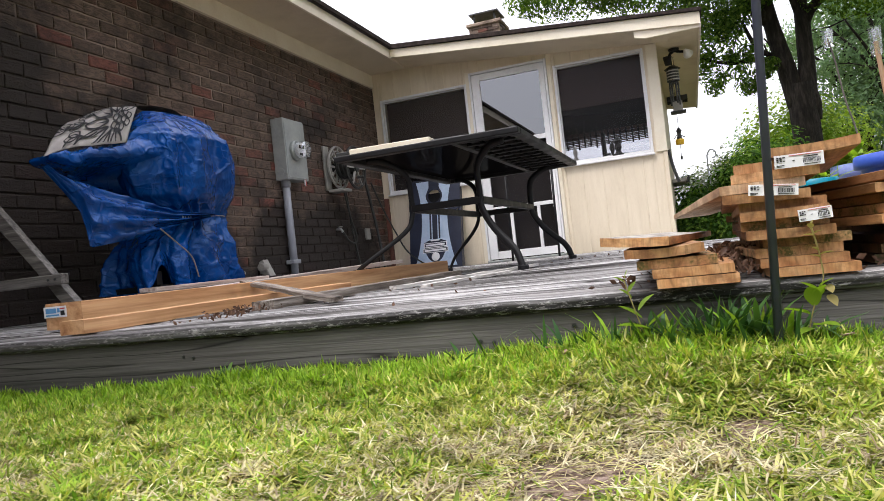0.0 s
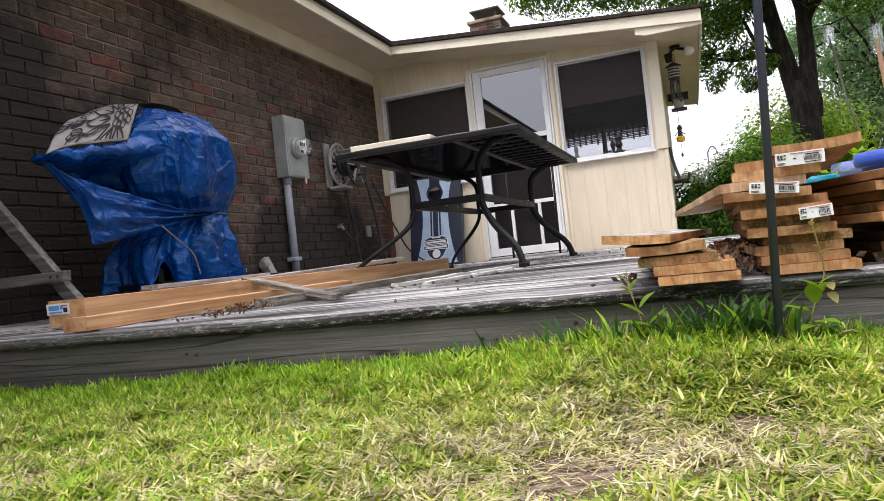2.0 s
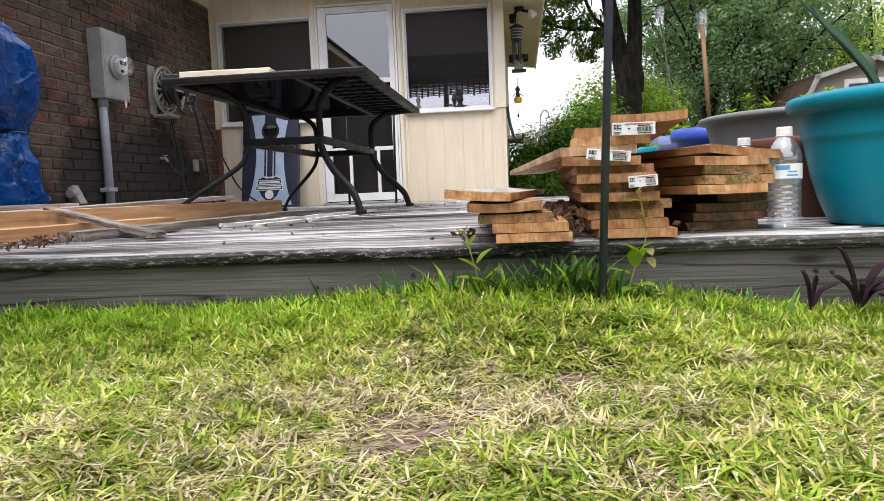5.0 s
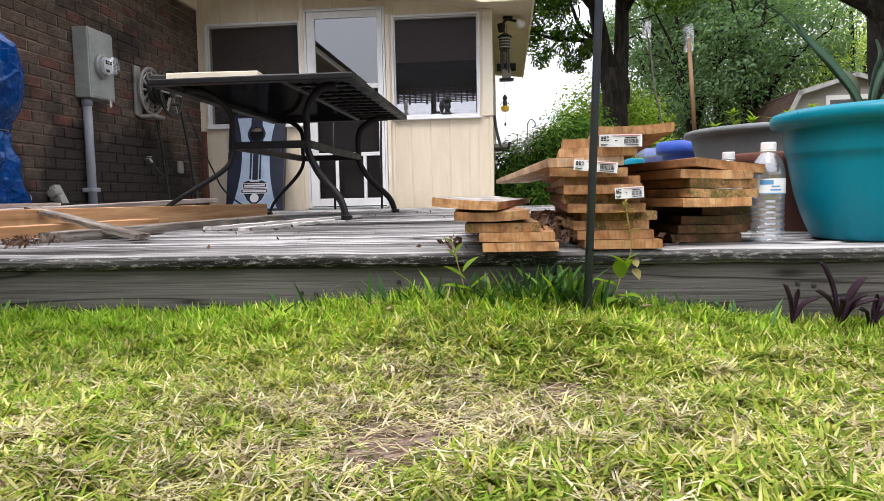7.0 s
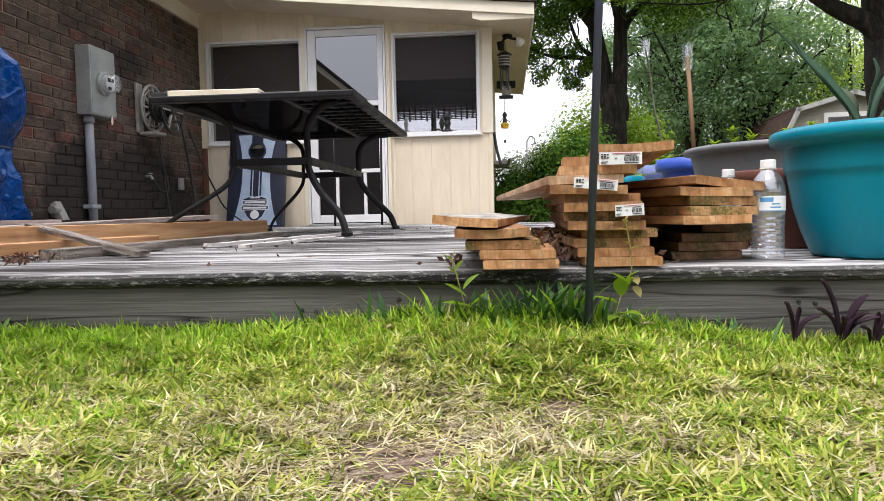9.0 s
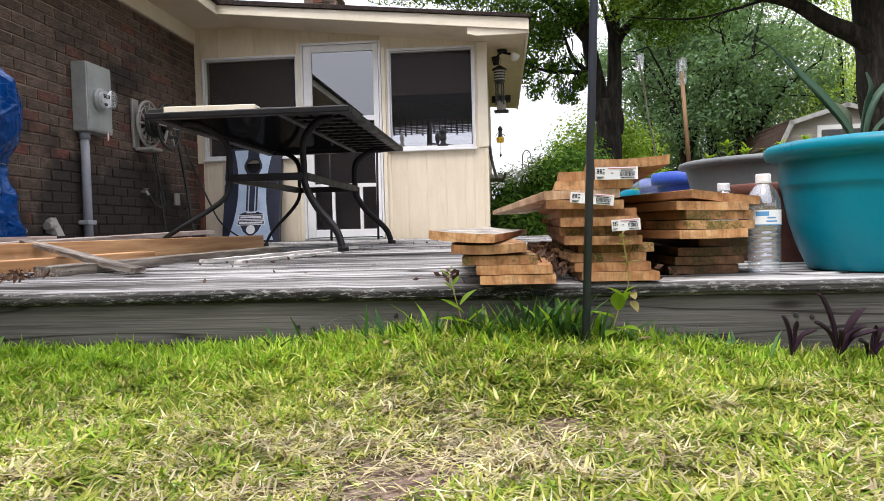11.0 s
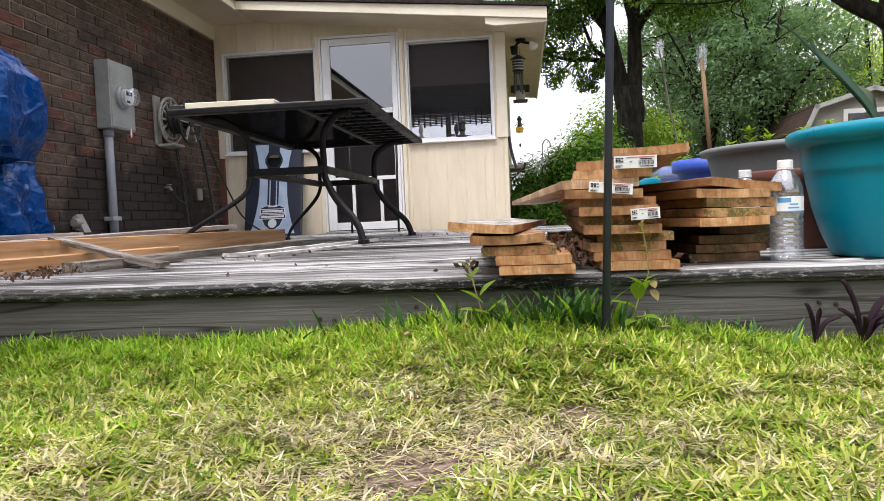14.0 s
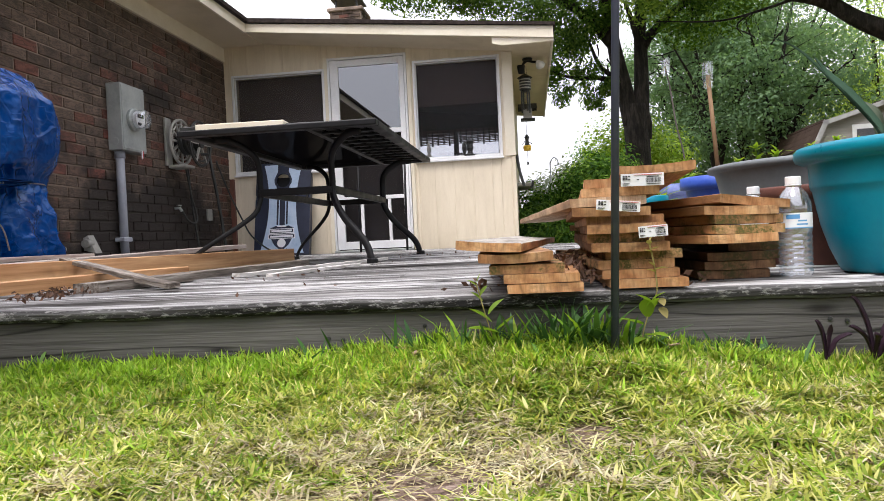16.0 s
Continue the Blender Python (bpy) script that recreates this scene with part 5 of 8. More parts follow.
        grid.append(row)
    for i in range(nf):
        for j in range(nq):
            flap.faces.new((grid[i][j], grid[i + 1][j], grid[i + 1][j + 1], grid[i][j + 1]))
    part("tarp_flap", flap, TARP, g, "hanging fold of the tarp", smooth=True)
    cord = [(0.02 + 0.19 * math.cos(a) * 1.12, 0.25 * math.sin(a) * 1.12 + 0.19, 0.492 + 0.006 * math.sin(3 * a)) for a in (2 * math.pi * k / 40 for k in range(41))]
    part("cord", sweep(cord, 0.003, 6, caps=False), ROPE, g, "thin tied cord")
    part("cord_end", sweep(spline([(0.29, -0.30, 0.41), (0.30, -0.20, 0.335), (0.30, -0.10, 0.26), (0.30, -0.06, 0.15)], 5), 0.0038, 6), ROPE, g, "loose end of the cord")
    for y, z, x in ((-0.10, 0.475, 0.275), (-0.05, 0.478, 0.27), (0.53, 0.15, 0.16)):
        e = lathe([(0.006, 0), (0.013, 0), (0.013, 0.003), (0.006, 0.003), (0.006, 0)], 12)
        bmesh.ops.rotate(e, matrix=Matrix.Rotation(radians(90), 3, "Y"), verts=e.verts[:])
        bmesh.ops.translate(e, vec=(x, y, z), verts=e.verts[:])
        part("eyelet", e, STEEL, g)
    for sx in (-0.16, 0.16):
        for sy in (-0.22, 0.32):
            part("leg", box(sx - 0.02, sx + 0.02, sy - 0.02, sy + 0.02, 0.0, 0.2), BLACK, g)
    part("lower_shelf", box(-0.2, 0.2, -0.24, 0.34, 0.10, 0.13), BLACK, g)
    return g


grill()


def floral_mat():
    m = thing("floral_mat", "pale mat with black flower print draped over the tarp", "mat", (-2.47, 1.72, 0))
    A, B, C, D = Vector((0.16, -0.825, 0.742)), Vector((0.205, -0.375, 0.850)), Vector((-0.08, 0.035, 1.158)), Vector((-0.08, -0.46, 0.995))

    def at(u, q, lift=0.0):
        """u from the beak to the right edge, q from the lower edge up to the ridge."""
        p = A.lerp(B, u).lerp(D.lerp(C, u), q)
        bulge = 0.055 * math.sin(math.pi * q) * (0.35 + 0.65 * u) + 0.02 * math.sin(math.pi * u)
        fold = 0.006 * math.sin(7 * u + 4 * q)
        return p + Vector((0.5 * bulge + 0.6 * lift, -0.15 * lift, bulge + fold + lift + 0.006 * noise.noise(Vector((u * 5, q * 5, 2)))))

    bm = bmesh.new()
    nu, nv = 36, 26
    grid = [[bm.verts.new(at(i / nu, j / nv)) for j in range(nv + 1)] for i in range(nu + 1)]
    for i in range(nu):
        for j in range(nv):
            bm.faces.new((grid[i][j], grid[i + 1][j], grid[i + 1][j + 1], grid[i][j + 1]))
    bmesh.ops.solidify(bm, geom=bm.faces[:], thickness=-0.006)
    cloth = part("cloth", bm, FLORAL, m, smooth=True)

    def stroke(pts, w0, w1):
        b2 = bmesh.new()
        line = [p for p in spline([(u, q, 0) for u, q in pts], 6)]
        prev = None
        n = len(line)
        for k, p in enumerate(line):
            d = line[min(k + 1, n - 1)] - line[max(k - 1, 0)]
            d = Vector((d.x * 0.6, d.y * 0.4, 0))
            if d.length < 1e-6:
                continue
            d.normalize()
            w = (w0 + (w1 - w0) * k / (n - 1)) * 1.0
            l = [min(0.99, max(0.01, x)) for x in (p.x - d.y * w / 0.6, p.y + d.x * w / 0.4, p.x + d.y * w / 0.6, p.y - d.x * w / 0.4)]
            row = (b2.verts.new(at(l[0], l[1], 0.007)), b2.verts.new(at(l[2], l[3], 0.007)))
            if prev:
                b2.faces.new((prev[0], prev[1], row[1], row[0]))
            prev = row
        part("print_line", b2, INK, cloth)

    def petal(cx, cy, a, r, w, t0=0.0065):
        """An outlined leaf shape from (cx, cy) along the angle a."""
        ca, sa = math.cos(a), math.sin(a)
        def put(d, e):
            return (cx + d * ca - e * sa, cy + 1.35 * (d * sa + e * ca))
        stroke([put(0, 0), put(r * 0.4, w), put(r * 0.8, w * 0.75), put(r, 0)], t0, t0 * 0.8)
        stroke([put(0, 0), put(r * 0.4, -w), put(r * 0.8, -w * 0.75), put(r, 0)], t0, t0 * 0.8)

    rng = random.Random(5)
    # scaled flower head low by the right edge
    cu, cq = 0.80, 0.34
    for row, n in ((0, 2), (1, 3), (2, 3), (3, 2)):
        for k in range(n):
            petal(cu - 0.10 + 0.062 * row, cq + (k - (n - 1) / 2) * 0.13 - 0.03, radians(20), 0.075, 0.045, 0.0055)
    # long leaves fanning out of it
    for k in range(7):
        a = radians(62 + 38 * k)
        r = rng.uniform(0.30, 0.44)
        sx, sy = cu - 0.05 + 0.10 * math.cos(a), cq + 0.15 * math.sin(a)
        petal(sx, sy, a, r, rng.uniform(0.065, 0.085), 0.007)
        stroke([(sx, sy), (sx + 0.5 * r * math.cos(a), sy + 0.66 * r * math.sin(a))], 0.008, 0.003)
    # jagged leaves towards the tip
    for u0, q0, a0 in ((0.34, 0.78, 2.6), (0.34, 0.16, 3.3), (0.14, 0.45, 2.9), (0.30, 0.48, 3.1)):
        for k in range(3):
            petal(u0, q0, a0 + (k - 1) * 0.7, rng.uniform(0.15, 0.21), 0.052, 0.006)
        stroke([(u0, q0), (u0 + 0.10, q0 - 0.05), (u0 + 0.2, q0 + 0.03)], 0.009, 0.006)
    back = bmesh.new()
    g2 = []
    for i in range(17):
        u = i / 16
        row = []
        for j in range(9):
            q = j / 8
            y = 0.07 + 0.44 * u
            x = -0.16 + 0.30 * q * (1 - 0.45 * u)
            z = 1.172 - 0.065 * u * u - 0.07 * q * q - 0.005 * u
            row.append(back.verts.new((x, y, z + 0.004 * noise.noise(Vector((x * 12, y * 12, 5))))))
        g2.append(row)
    for i in range(16):
        for j in range(8):
            back.faces.new((g2[i][j], g2[i + 1][j], g2[i + 1][j + 1], g2[i][j + 1]))
    bmesh.ops.solidify(back, geom=back.faces[:], thickness=-0.006)
    part("folded_back", back, HOSE, m, "black underside folded over", smooth=True)


floral_mat()


# ---- wooden trestle at the left ----
def trestle():
    t = thing("wooden_trestle", "weathered grey wooden A-frame trestle", "trestle", (-2.12, 0.80, 0))
    def stick(name, a, b, w, h):
        a, b = Vector(a), Vector(b)
        d = b - a
        m = Matrix.Translation(a) @ d.to_track_quat("X", "Z").to_matrix().to_4x4()
        part(name, plank(d.length, w, h, seed=int(abs(a.x * 91) + abs(b.z * 57)), rough=0.0015, cuts=12, m=m), WOOD_OLD2, t)
    stick("front_leg", (0.045, 0.0, 0.0), (-0.60, 0.0, 0.71), 0.036, 0.055)
    stick("back_leg", (-0.42, 0.42, 0.0), (-0.95, 0.38, 0.60), 0.036, 0.055)
    part("rail", box(-0.75, 0.022, -0.062, -0.024, 0.170, 0.214, 0.004), WOOD_OLD2, t)
    for x in (-0.012, -0.05):
        b = lathe([(0, 0), (0.006, 0), (0.006, 0.004), (0, 0.005)], 8)
        bmesh.ops.rotate(b, matrix=Matrix.Rotation(radians(90), 3, "X"), verts=b.verts[:])
        bmesh.ops.translate(b, vec=(x, -0.062, 0.193), verts=b.verts[:])
        part("bolt", b, HOSE, t)


WOOD_OLD2 = surface("grey_trestle_wood", [(0.3, (0.025, 0.022, 0.019)), (0.45, (0.085, 0.078, 0.070)), (0.6, (0.15, 0.14, 0.127)), (0.75, (0.24, 0.225, 0.205))], 4.0, (0.8, 12, 12), 0.75, bumps=0.6, fine=14)
trestle()


# ---- lumber on the deck ----
def lay(name, label, a, b, width, height, material, seed, category="board", tilt=0.0, rough=0.0015, group="", cup=0.0):
    """A board with its base line running from a to b."""
    a, b = Vector(a), Vector(b)
    d = b - a
    ob = new(name)
    yaw = math.atan2(d.y, d.x)
    pitch = -math.atan2(d.z, math.hypot(d.x, d.y))
    ob.matrix_world = Matrix.Translation(a) @ Euler((radians(tilt), pitch, yaw)).to_matrix().to_4x4()
    tagged(ob, label, category, group)
    part("timber", plank(d.length, width, height, seed, rough=rough, cuts=24, cup=cup), material, ob)
    return ob


BEAM_X = surface("beam_timber", [(0.25, (0.30, 0.125, 0.045)), (0.42, (0.50, 0.255, 0.11)), (0.6, (0.66, 0.385, 0.19)), (0.8, (0.76, 0.51, 0.29))], 2.4, (0.5, 10, 12), 0.6, bumps=0.25, fine=8, vary=0.1, stains=(3.0, 0.6, 0.75, (0.20, 0.11, 0.045), 0.6))
PLANK_OLD = surface("old_plank", [(0.3, (0.03, 0.024, 0.018)), (0.45, (0.125, 0.10, 0.08)), (0.6, (0.27, 0.235, 0.20)), (0.75, (0.46, 0.43, 0.39))], 4.0, (0.7, 12, 14), 0.75, bumps=0.7, fine=13, vary=0.2, dist=0.004)
PLANK_WHITE = surface("chalky_plank", [(0.25, (0.20, 0.17, 0.15)), (0.4, (0.46, 0.43, 0.40)), (0.55, (0.66, 0.63, 0.60)), (0.8, (0.76, 0.74, 0.72))], 4.0, (0.8, 10, 12), 0.7, bumps=0.6, fine=15, vary=0.1)
PLANK_PINK = surface("faded_red_plank", [(0.25, (0.18, 0.12, 0.10)), (0.45, (0.40, 0.32, 0.28)), (0.6, (0.54, 0.47, 0.43)), (0.8, (0.66, 0.61, 0.57))], 4.0, (0.8, 10, 12), 0.75, bumps=0.6, fine=15)

lay("timber_beam", "new square pine beam with a price tag on its end", (-1.607, 0.30, 0.009), (-1.43, 3.33, 0.0), 0.168, 0.086, BEAM_X, 1, "beam")
lay("timber_beam", "new pine beam with a dark end, flat on the deck", (-1.374, 0.12, 0.0), (-1.235, 1.50, 0.0), 0.105, 0.041, BEAM_X, 2, "beam")
tag = thing("price_tag", "small blue and white price tag stapled on the beam end", "label", (-1.686, 0.2955, 0.050))
part("paper", box(0.0, 0.098, -0.0005, 0.0008, 0, 0.036), PAPER, tag)
part("blue_bar", box(0.010, 0.055, -0.0022, -0.0005, 0.014, 0.030), BLUEINK, tag)
part("blue_bar", box(0.060, 0.070, -0.0022, -0.0005, 0.016, 0.030), BLUEINK, tag)
part("red_bar", box(0.072, 0.092, -0.0022, -0.0005, 0.026, 0.030), REDINK, tag)
part("text_bar", box(0.010, 0.066, -0.0022, -0.0005, 0.005, 0.010), BLUEINK, tag)
part("code_bar", box(0.074, 0.090, -0.0022, -0.0005, 0.006, 0.021), INK, tag)
lay("cross_plank", "splintered grey plank lying across the beams", (-1.60, 1.27, 0.089), (-0.735, 0.53, 0.004), 0.048, 0.015, PLANK_OLD, 3, rough=0.003)
lay("red_plank", "faded red-white plank resting on other boards", (-1.96, 1.1, 0.058), (-1.88, 3.60, 0.104), 0.14, 0.028, PLANK_PINK, 4)
lay("scrap_block", "short scrap board under the planks", (-2.02, 0.9, 0.0), (-1.80, 3.2, 0.0), 0.09, 0.055, PLANK_OLD, 14)
lay("grey_plank", "weathered grey plank lying on the deck", (-0.985, 0.50, 0.0), (-0.93, 2.25, 0.0), 0.085, 0.03, PLANK_OLD, 5)
lay("white_stick", "chalky white stick lying on the deck", (-0.80, 1.12, 0.0), (-0.53, 2.55, 0.0), 0.035, 0.016, PLANK_WHITE, 6, rough=0.003)
lay("white_stick", "chalky white stick lying on the deck", (-0.64, 1.04, 0.0), (-0.50, 1.80, 0.0), 0.03, 0.014, PLANK_WHITE, 7, rough=0.003)
lay("scrap_board", "dark brown scrap board before the covered grill", (-2.14, 1.25, 0.098), (-2.05, 2.05, 0.098), 0.12, 0.02, PLANK_PINK, 8)
lay("scrap_support", "low scrap board lying on the deck before the grill", (-2.12, 1.2, 0.0), (-2.0, 2.4, 0.0), 0.09, 0.098, PLANK_OLD, 9)


# ---- stacks of sawn boards on the deck edge ----
def sawn_board(xl, y, z, roll=0.0, yaw=0.0, length=0.9, material=None, seed=0, cup=0.0, width=0.145, height=0.0174, group="", label="", pitch=0.0):
    """A board running away from the deck edge, its sawn end at y and its lower left end corner at xl, z."""
    ob = new("sawn_board")
    ob.matrix_world = Matrix.Translation((xl, y, z)) @ Euler((radians(pitch), radians(-roll), radians(yaw))).to_matrix().to_4x4()
    tagged(ob, label or "new pine board with a rough sawn end in a stack", "board", group)
    m = Matrix.Translation((width / 2, 0, 0)) @ Matrix.Rotation(radians(90), 4, "Z")
    timber = part("timber", plank(length, width, height, seed, cup=cup, rough=0.0007, cuts=14, m=m, bevel=0.0011), WOOD_NEW2 if material is WOOD_PALE and length < 1.2 else material or WOOD_NEW2, ob)
    if material is WOOD_PALE and length < 1.2:
        # its upper face has bleached in the weather
        timber.data.materials.append(WOOD_OLD)
        for p in timber.data.polygons:
            p.material_index = 1 if abs(p.normal.z) > 0.7 and p.center.z > height * 0.4 else 0
    return ob


SMALL, TALL, SIDE = "low stack of boards", "tall stack of boards", "skewed stack of boards"
MOSS = "pine board with a mossy green sawn end in a stack"
for k, (xl, z, roll, yaw, mat, cup, ln) in enumerate((
        (0.258, 0.0005, 0, 1, None, 0, 0.95), (0.2504, 0.0195, 0, -1, None, 0.0005, 0.9), (0.2245, 0.0385, 0, 2, WOOD_MOSS, 0, 0.8),
        (0.204, 0.0580, 0.5, 3, None, 0.004, 0.8), (0.160, 0.0885, -4.6, -5, WOOD_PALE, 0.002, 1.15))):
    sawn_board(xl, -0.032 + 0.004 * (k % 3), z, roll, yaw, ln, mat, 20 + k, cup, width=0.128 if mat == WOOD_PALE else 0.145, group=SMALL, label="sun-bleached pale board on top of a low stack" if mat == WOOD_PALE else MOSS if mat else "")
for k, (xl, z, roll, yaw, mat, cup, y) in enumerate((
        (0.456, 0.0005, 0, 1, None, 0, 0.0), (0.442, 0.0192, 0, 2, None, 0, 0.01), (0.436, 0.0378, 0, 3, WOOD_MOSS, 0, 0.02), (0.450, 0.0552, 0, -1, WOOD_MOSS, 0, 0.03),
        (0.422, 0.0722, -0.6, -2, None, 0.0005, 0.0), (0.416, 0.0898, 0, -2, WOOD_MOSS, 0, 0.02), (0.416, 0.1075, 0.3, -3, None, 0.0005, 0.0),
        (0.416, 0.1252, -0.3, -2, None, 0, 0.02), (0.388, 0.1430, -1.5, -2, None, 0.001, -0.004), (0.384, 0.1612, 0.5, 4, WOOD_PALE, 0, 0.0),
        (0.408, 0.1795, 0.3, -3, None, 0.0005, 0.01), (0.414, 0.1980, -0.3, -4, None, 0, 0.02), (0.470, 0.2168, 0.9, -5, None, 0.0035, 0.0))):
    sawn_board(xl, y, z, roll, yaw, 1.75 if yaw == 4 else 1.0 - 0.02 * k, mat, 40 + k, cup, width=0.152 if k == 12 else 0.147, group=TALL, label="long pale board jutting from the tall stack" if mat == WOOD_PALE else MOSS if mat else "")
for k, (xl, z, roll, yaw, mat, y) in enumerate((
        (0.655, 0.0005, 0, 3, WOOD_SHADED, 0.15), (0.665, 0.0195, 0, 5, WOOD_SHADED, 0.14), (0.672, 0.0385, 0, 2, WOOD_SHADED, 0.145), (0.722, 0.0575, 0, 4, WOOD_SHADED, 0.17),
        (0.648, 0.0775, 0, 14, None, 0.03), (0.664, 0.0965, -1, 15, WOOD_MOSS, 0.035), (0.664, 0.1155, -1, 16, WOOD_MOSS, 0.04),
        (0.645, 0.135, -1.5, 12, None, 0.04), (0.678, 0.158, -6.0, 17, None, 0.05))):
    sawn_board(xl, y, z, roll, yaw, 0.85 if k > 3 else 0.6, mat, 70 + k, 0.001, width=0.152 if k > 6 else 0.146, group=SIDE, label="pine board low in the skewed stack, coloured dark as in shade" if mat == WOOD_SHADED else MOSS if mat else "")


def board_tag(name, x, y, z, w, h, turn, bars, label):
    """A stapled paper tag on sawn ends: bars for its print."""
    t = new(name)
    t.matrix_world = pose(x, y, z, 0, -turn, 0)
    tagged(t, label, "label", "paper price tags")
    part("paper", box(0, w, -0.0012, 0.0, 0, h), PAPER, t)
    rng = random.Random(int(x * 1000))
    part("red_line", box(w * 0.30, w * 0.95, -0.0026, -0.0012, h * 0.87, h * 0.905), REDINK, t)
    for r in range(3):
        for c in range(3 - r % 2):
            part("text_bar", box(w * (0.045 + 0.065 * c), w * (0.090 + 0.065 * c), -0.0026, -0.0012, h * (0.50 + 0.13 * r), h * (0.585 + 0.13 * r)), INK, t)
    part("text_bar", box(w * 0.04, w * 0.20, -0.0026, -0.0012, h * 0.20, h * 0.24), INK, t)
    part("text_bar", box(w * 0.04, w * 0.16, -0.0026, -0.0012, h * 0.11, h * 0.14), INK, t)
    part("text_bar", box(w * 0.37, w * 0.42, -0.0026, -0.0012, h * 0.48, h * 0.54), INK, t)
    part("text_bar", box(w * 0.60, w * 0.88, -0.0026, -0.0012, h * 0.70, h * 0.76), INK, t)
    xx = w * (0.58 if bars else 0.60)
    while xx < w * 0.93:
        ww = rng.choice((0.0004, 0.0006, 0.0010))
        part("code_bar", box(xx, xx + ww, -0.0026, -0.0012, h * 0.26, h * 0.62), INK, t)
        xx += ww + rng.choice((0.0009, 0.0013))
    part("text_bar", box(w * 0.60, w * 0.92, -0.0026, -0.0012, h * 0.12, h * 0.17), INK, t)
    return t


board_tag("price_tag", 0.4815, -0.010, 0.1965, 0.080, 0.0235, -0.5, True, "white paper price tag stapled across two sawn board ends")
board_tag("price_tag", 0.432, -0.018, 0.1545, 0.082, 0.0200, -6, False, "white paper price tag crossing behind the pole on the stack")
board_tag("price_tag", 0.5105, -0.016, 0.0970, 0.054, 0.0215, 3, True, "curled white paper price tag on a sawn board end")

# ---- hook pole in the lawn ----
pole = thing("hook_pole", "slim dark metal garden pole stuck in the lawn", "pole", (0.4458, -0.085, GZ - 0.02))
part("rod", sweep([(0, 0, 0), (0.042, 0.0, 1.0), (0.105, 0.0, 2.5)], 0.0074, 10), POLE, pole, smooth=True)


# ---- planters and bottles ----
def pot(name, label, at, profile, material, soil, wall=0.008, bands=()):
    p = thing(name, label, "planter", at)
    r_top, h = profile[-1]
    inner = [(r_top - wall, h), (r_top - wall * 1.4, h - 0.02), (profile[0][0] * 0.9, 0.02), (0, 0.02)]
    part("tub", lathe([(0, 0)] + profile + inner, 72), material, p, smooth=True)
    part("soil", lathe([(0, h - soil), (profile[-1][0] - wall * 1.8, h - soil)], 40), SOIL, p, "dark potting soil")
    return p


teal = pot("teal_planter", "large glossy teal plastic planter on the deck edge", (1.128, 0.222, 0), [(0.14, 0.0), (0.148, 0.0031), (0.153, 0.0125), (0.17, 0.052), (0.186, 0.104), (0.197, 0.1612), (0.2005, 0.1789), (0.2035, 0.182), (0.2055, 0.1903), (0.2075, 0.235), (0.2075, 0.2382), (0.222, 0.2402), (0.233, 0.2454), (0.2365, 0.2548), (0.236, 0.2652), (0.23, 0.2725), (0.222, 0.2746)], TEAL, 0.03)
grey_tub = pot("grey_tub", "wide grey plastic planter tub", (1.167, 0.875, 0), [(0.20, 0.0), (0.205, 0.01), (0.262, 0.20), (0.278, 0.268), (0.279, 0.272), (0.298, 0.276), (0.301, 0.284), (0.298, 0.292), (0.292, 0.294)], GREYTUB, 0.025)
pot("blue_planter", "bright blue plastic planter", (1.054, 1.437, 0), [(0.10, 0.0), (0.104, 0.01), (0.138, 0.247), (0.139, 0.251), (0.158, 0.254), (0.161, 0.272), (0.158, 0.298), (0.153, 0.301)], BLUETUB, 0.03)
pot("lilac_planter", "faded lilac-blue plastic planter", (1.056, 1.95, 0), [(0.095, 0.0), (0.1, 0.01), (0.13, 0.251), (0.131, 0.255), (0.146, 0.258), (0.15, 0.276), (0.147, 0.305), (0.142, 0.308)], LILAC, 0.03)
pot("small_teal_planter", "small teal plastic planter", (0.712, 1.085, 0), [(0.045, 0.0), (0.048, 0.01), (0.056, 0.185), (0.057, 0.188), (0.066, 0.191), (0.068, 0.203), (0.066, 0.220), (0.062, 0.223)], TEAL, 0.02)
brown = pot("terracotta_planter", "plain brown terracotta planter", (1.045, 0.60, 0), [(0.10, 0.0), (0.104, 0.008), (0.128, 0.165), (0.130, 0.168), (0.139, 0.17), (0.141, 0.20), (0.138, 0.205), (0.134, 0.206)], TERRACOTTA, 0.02)


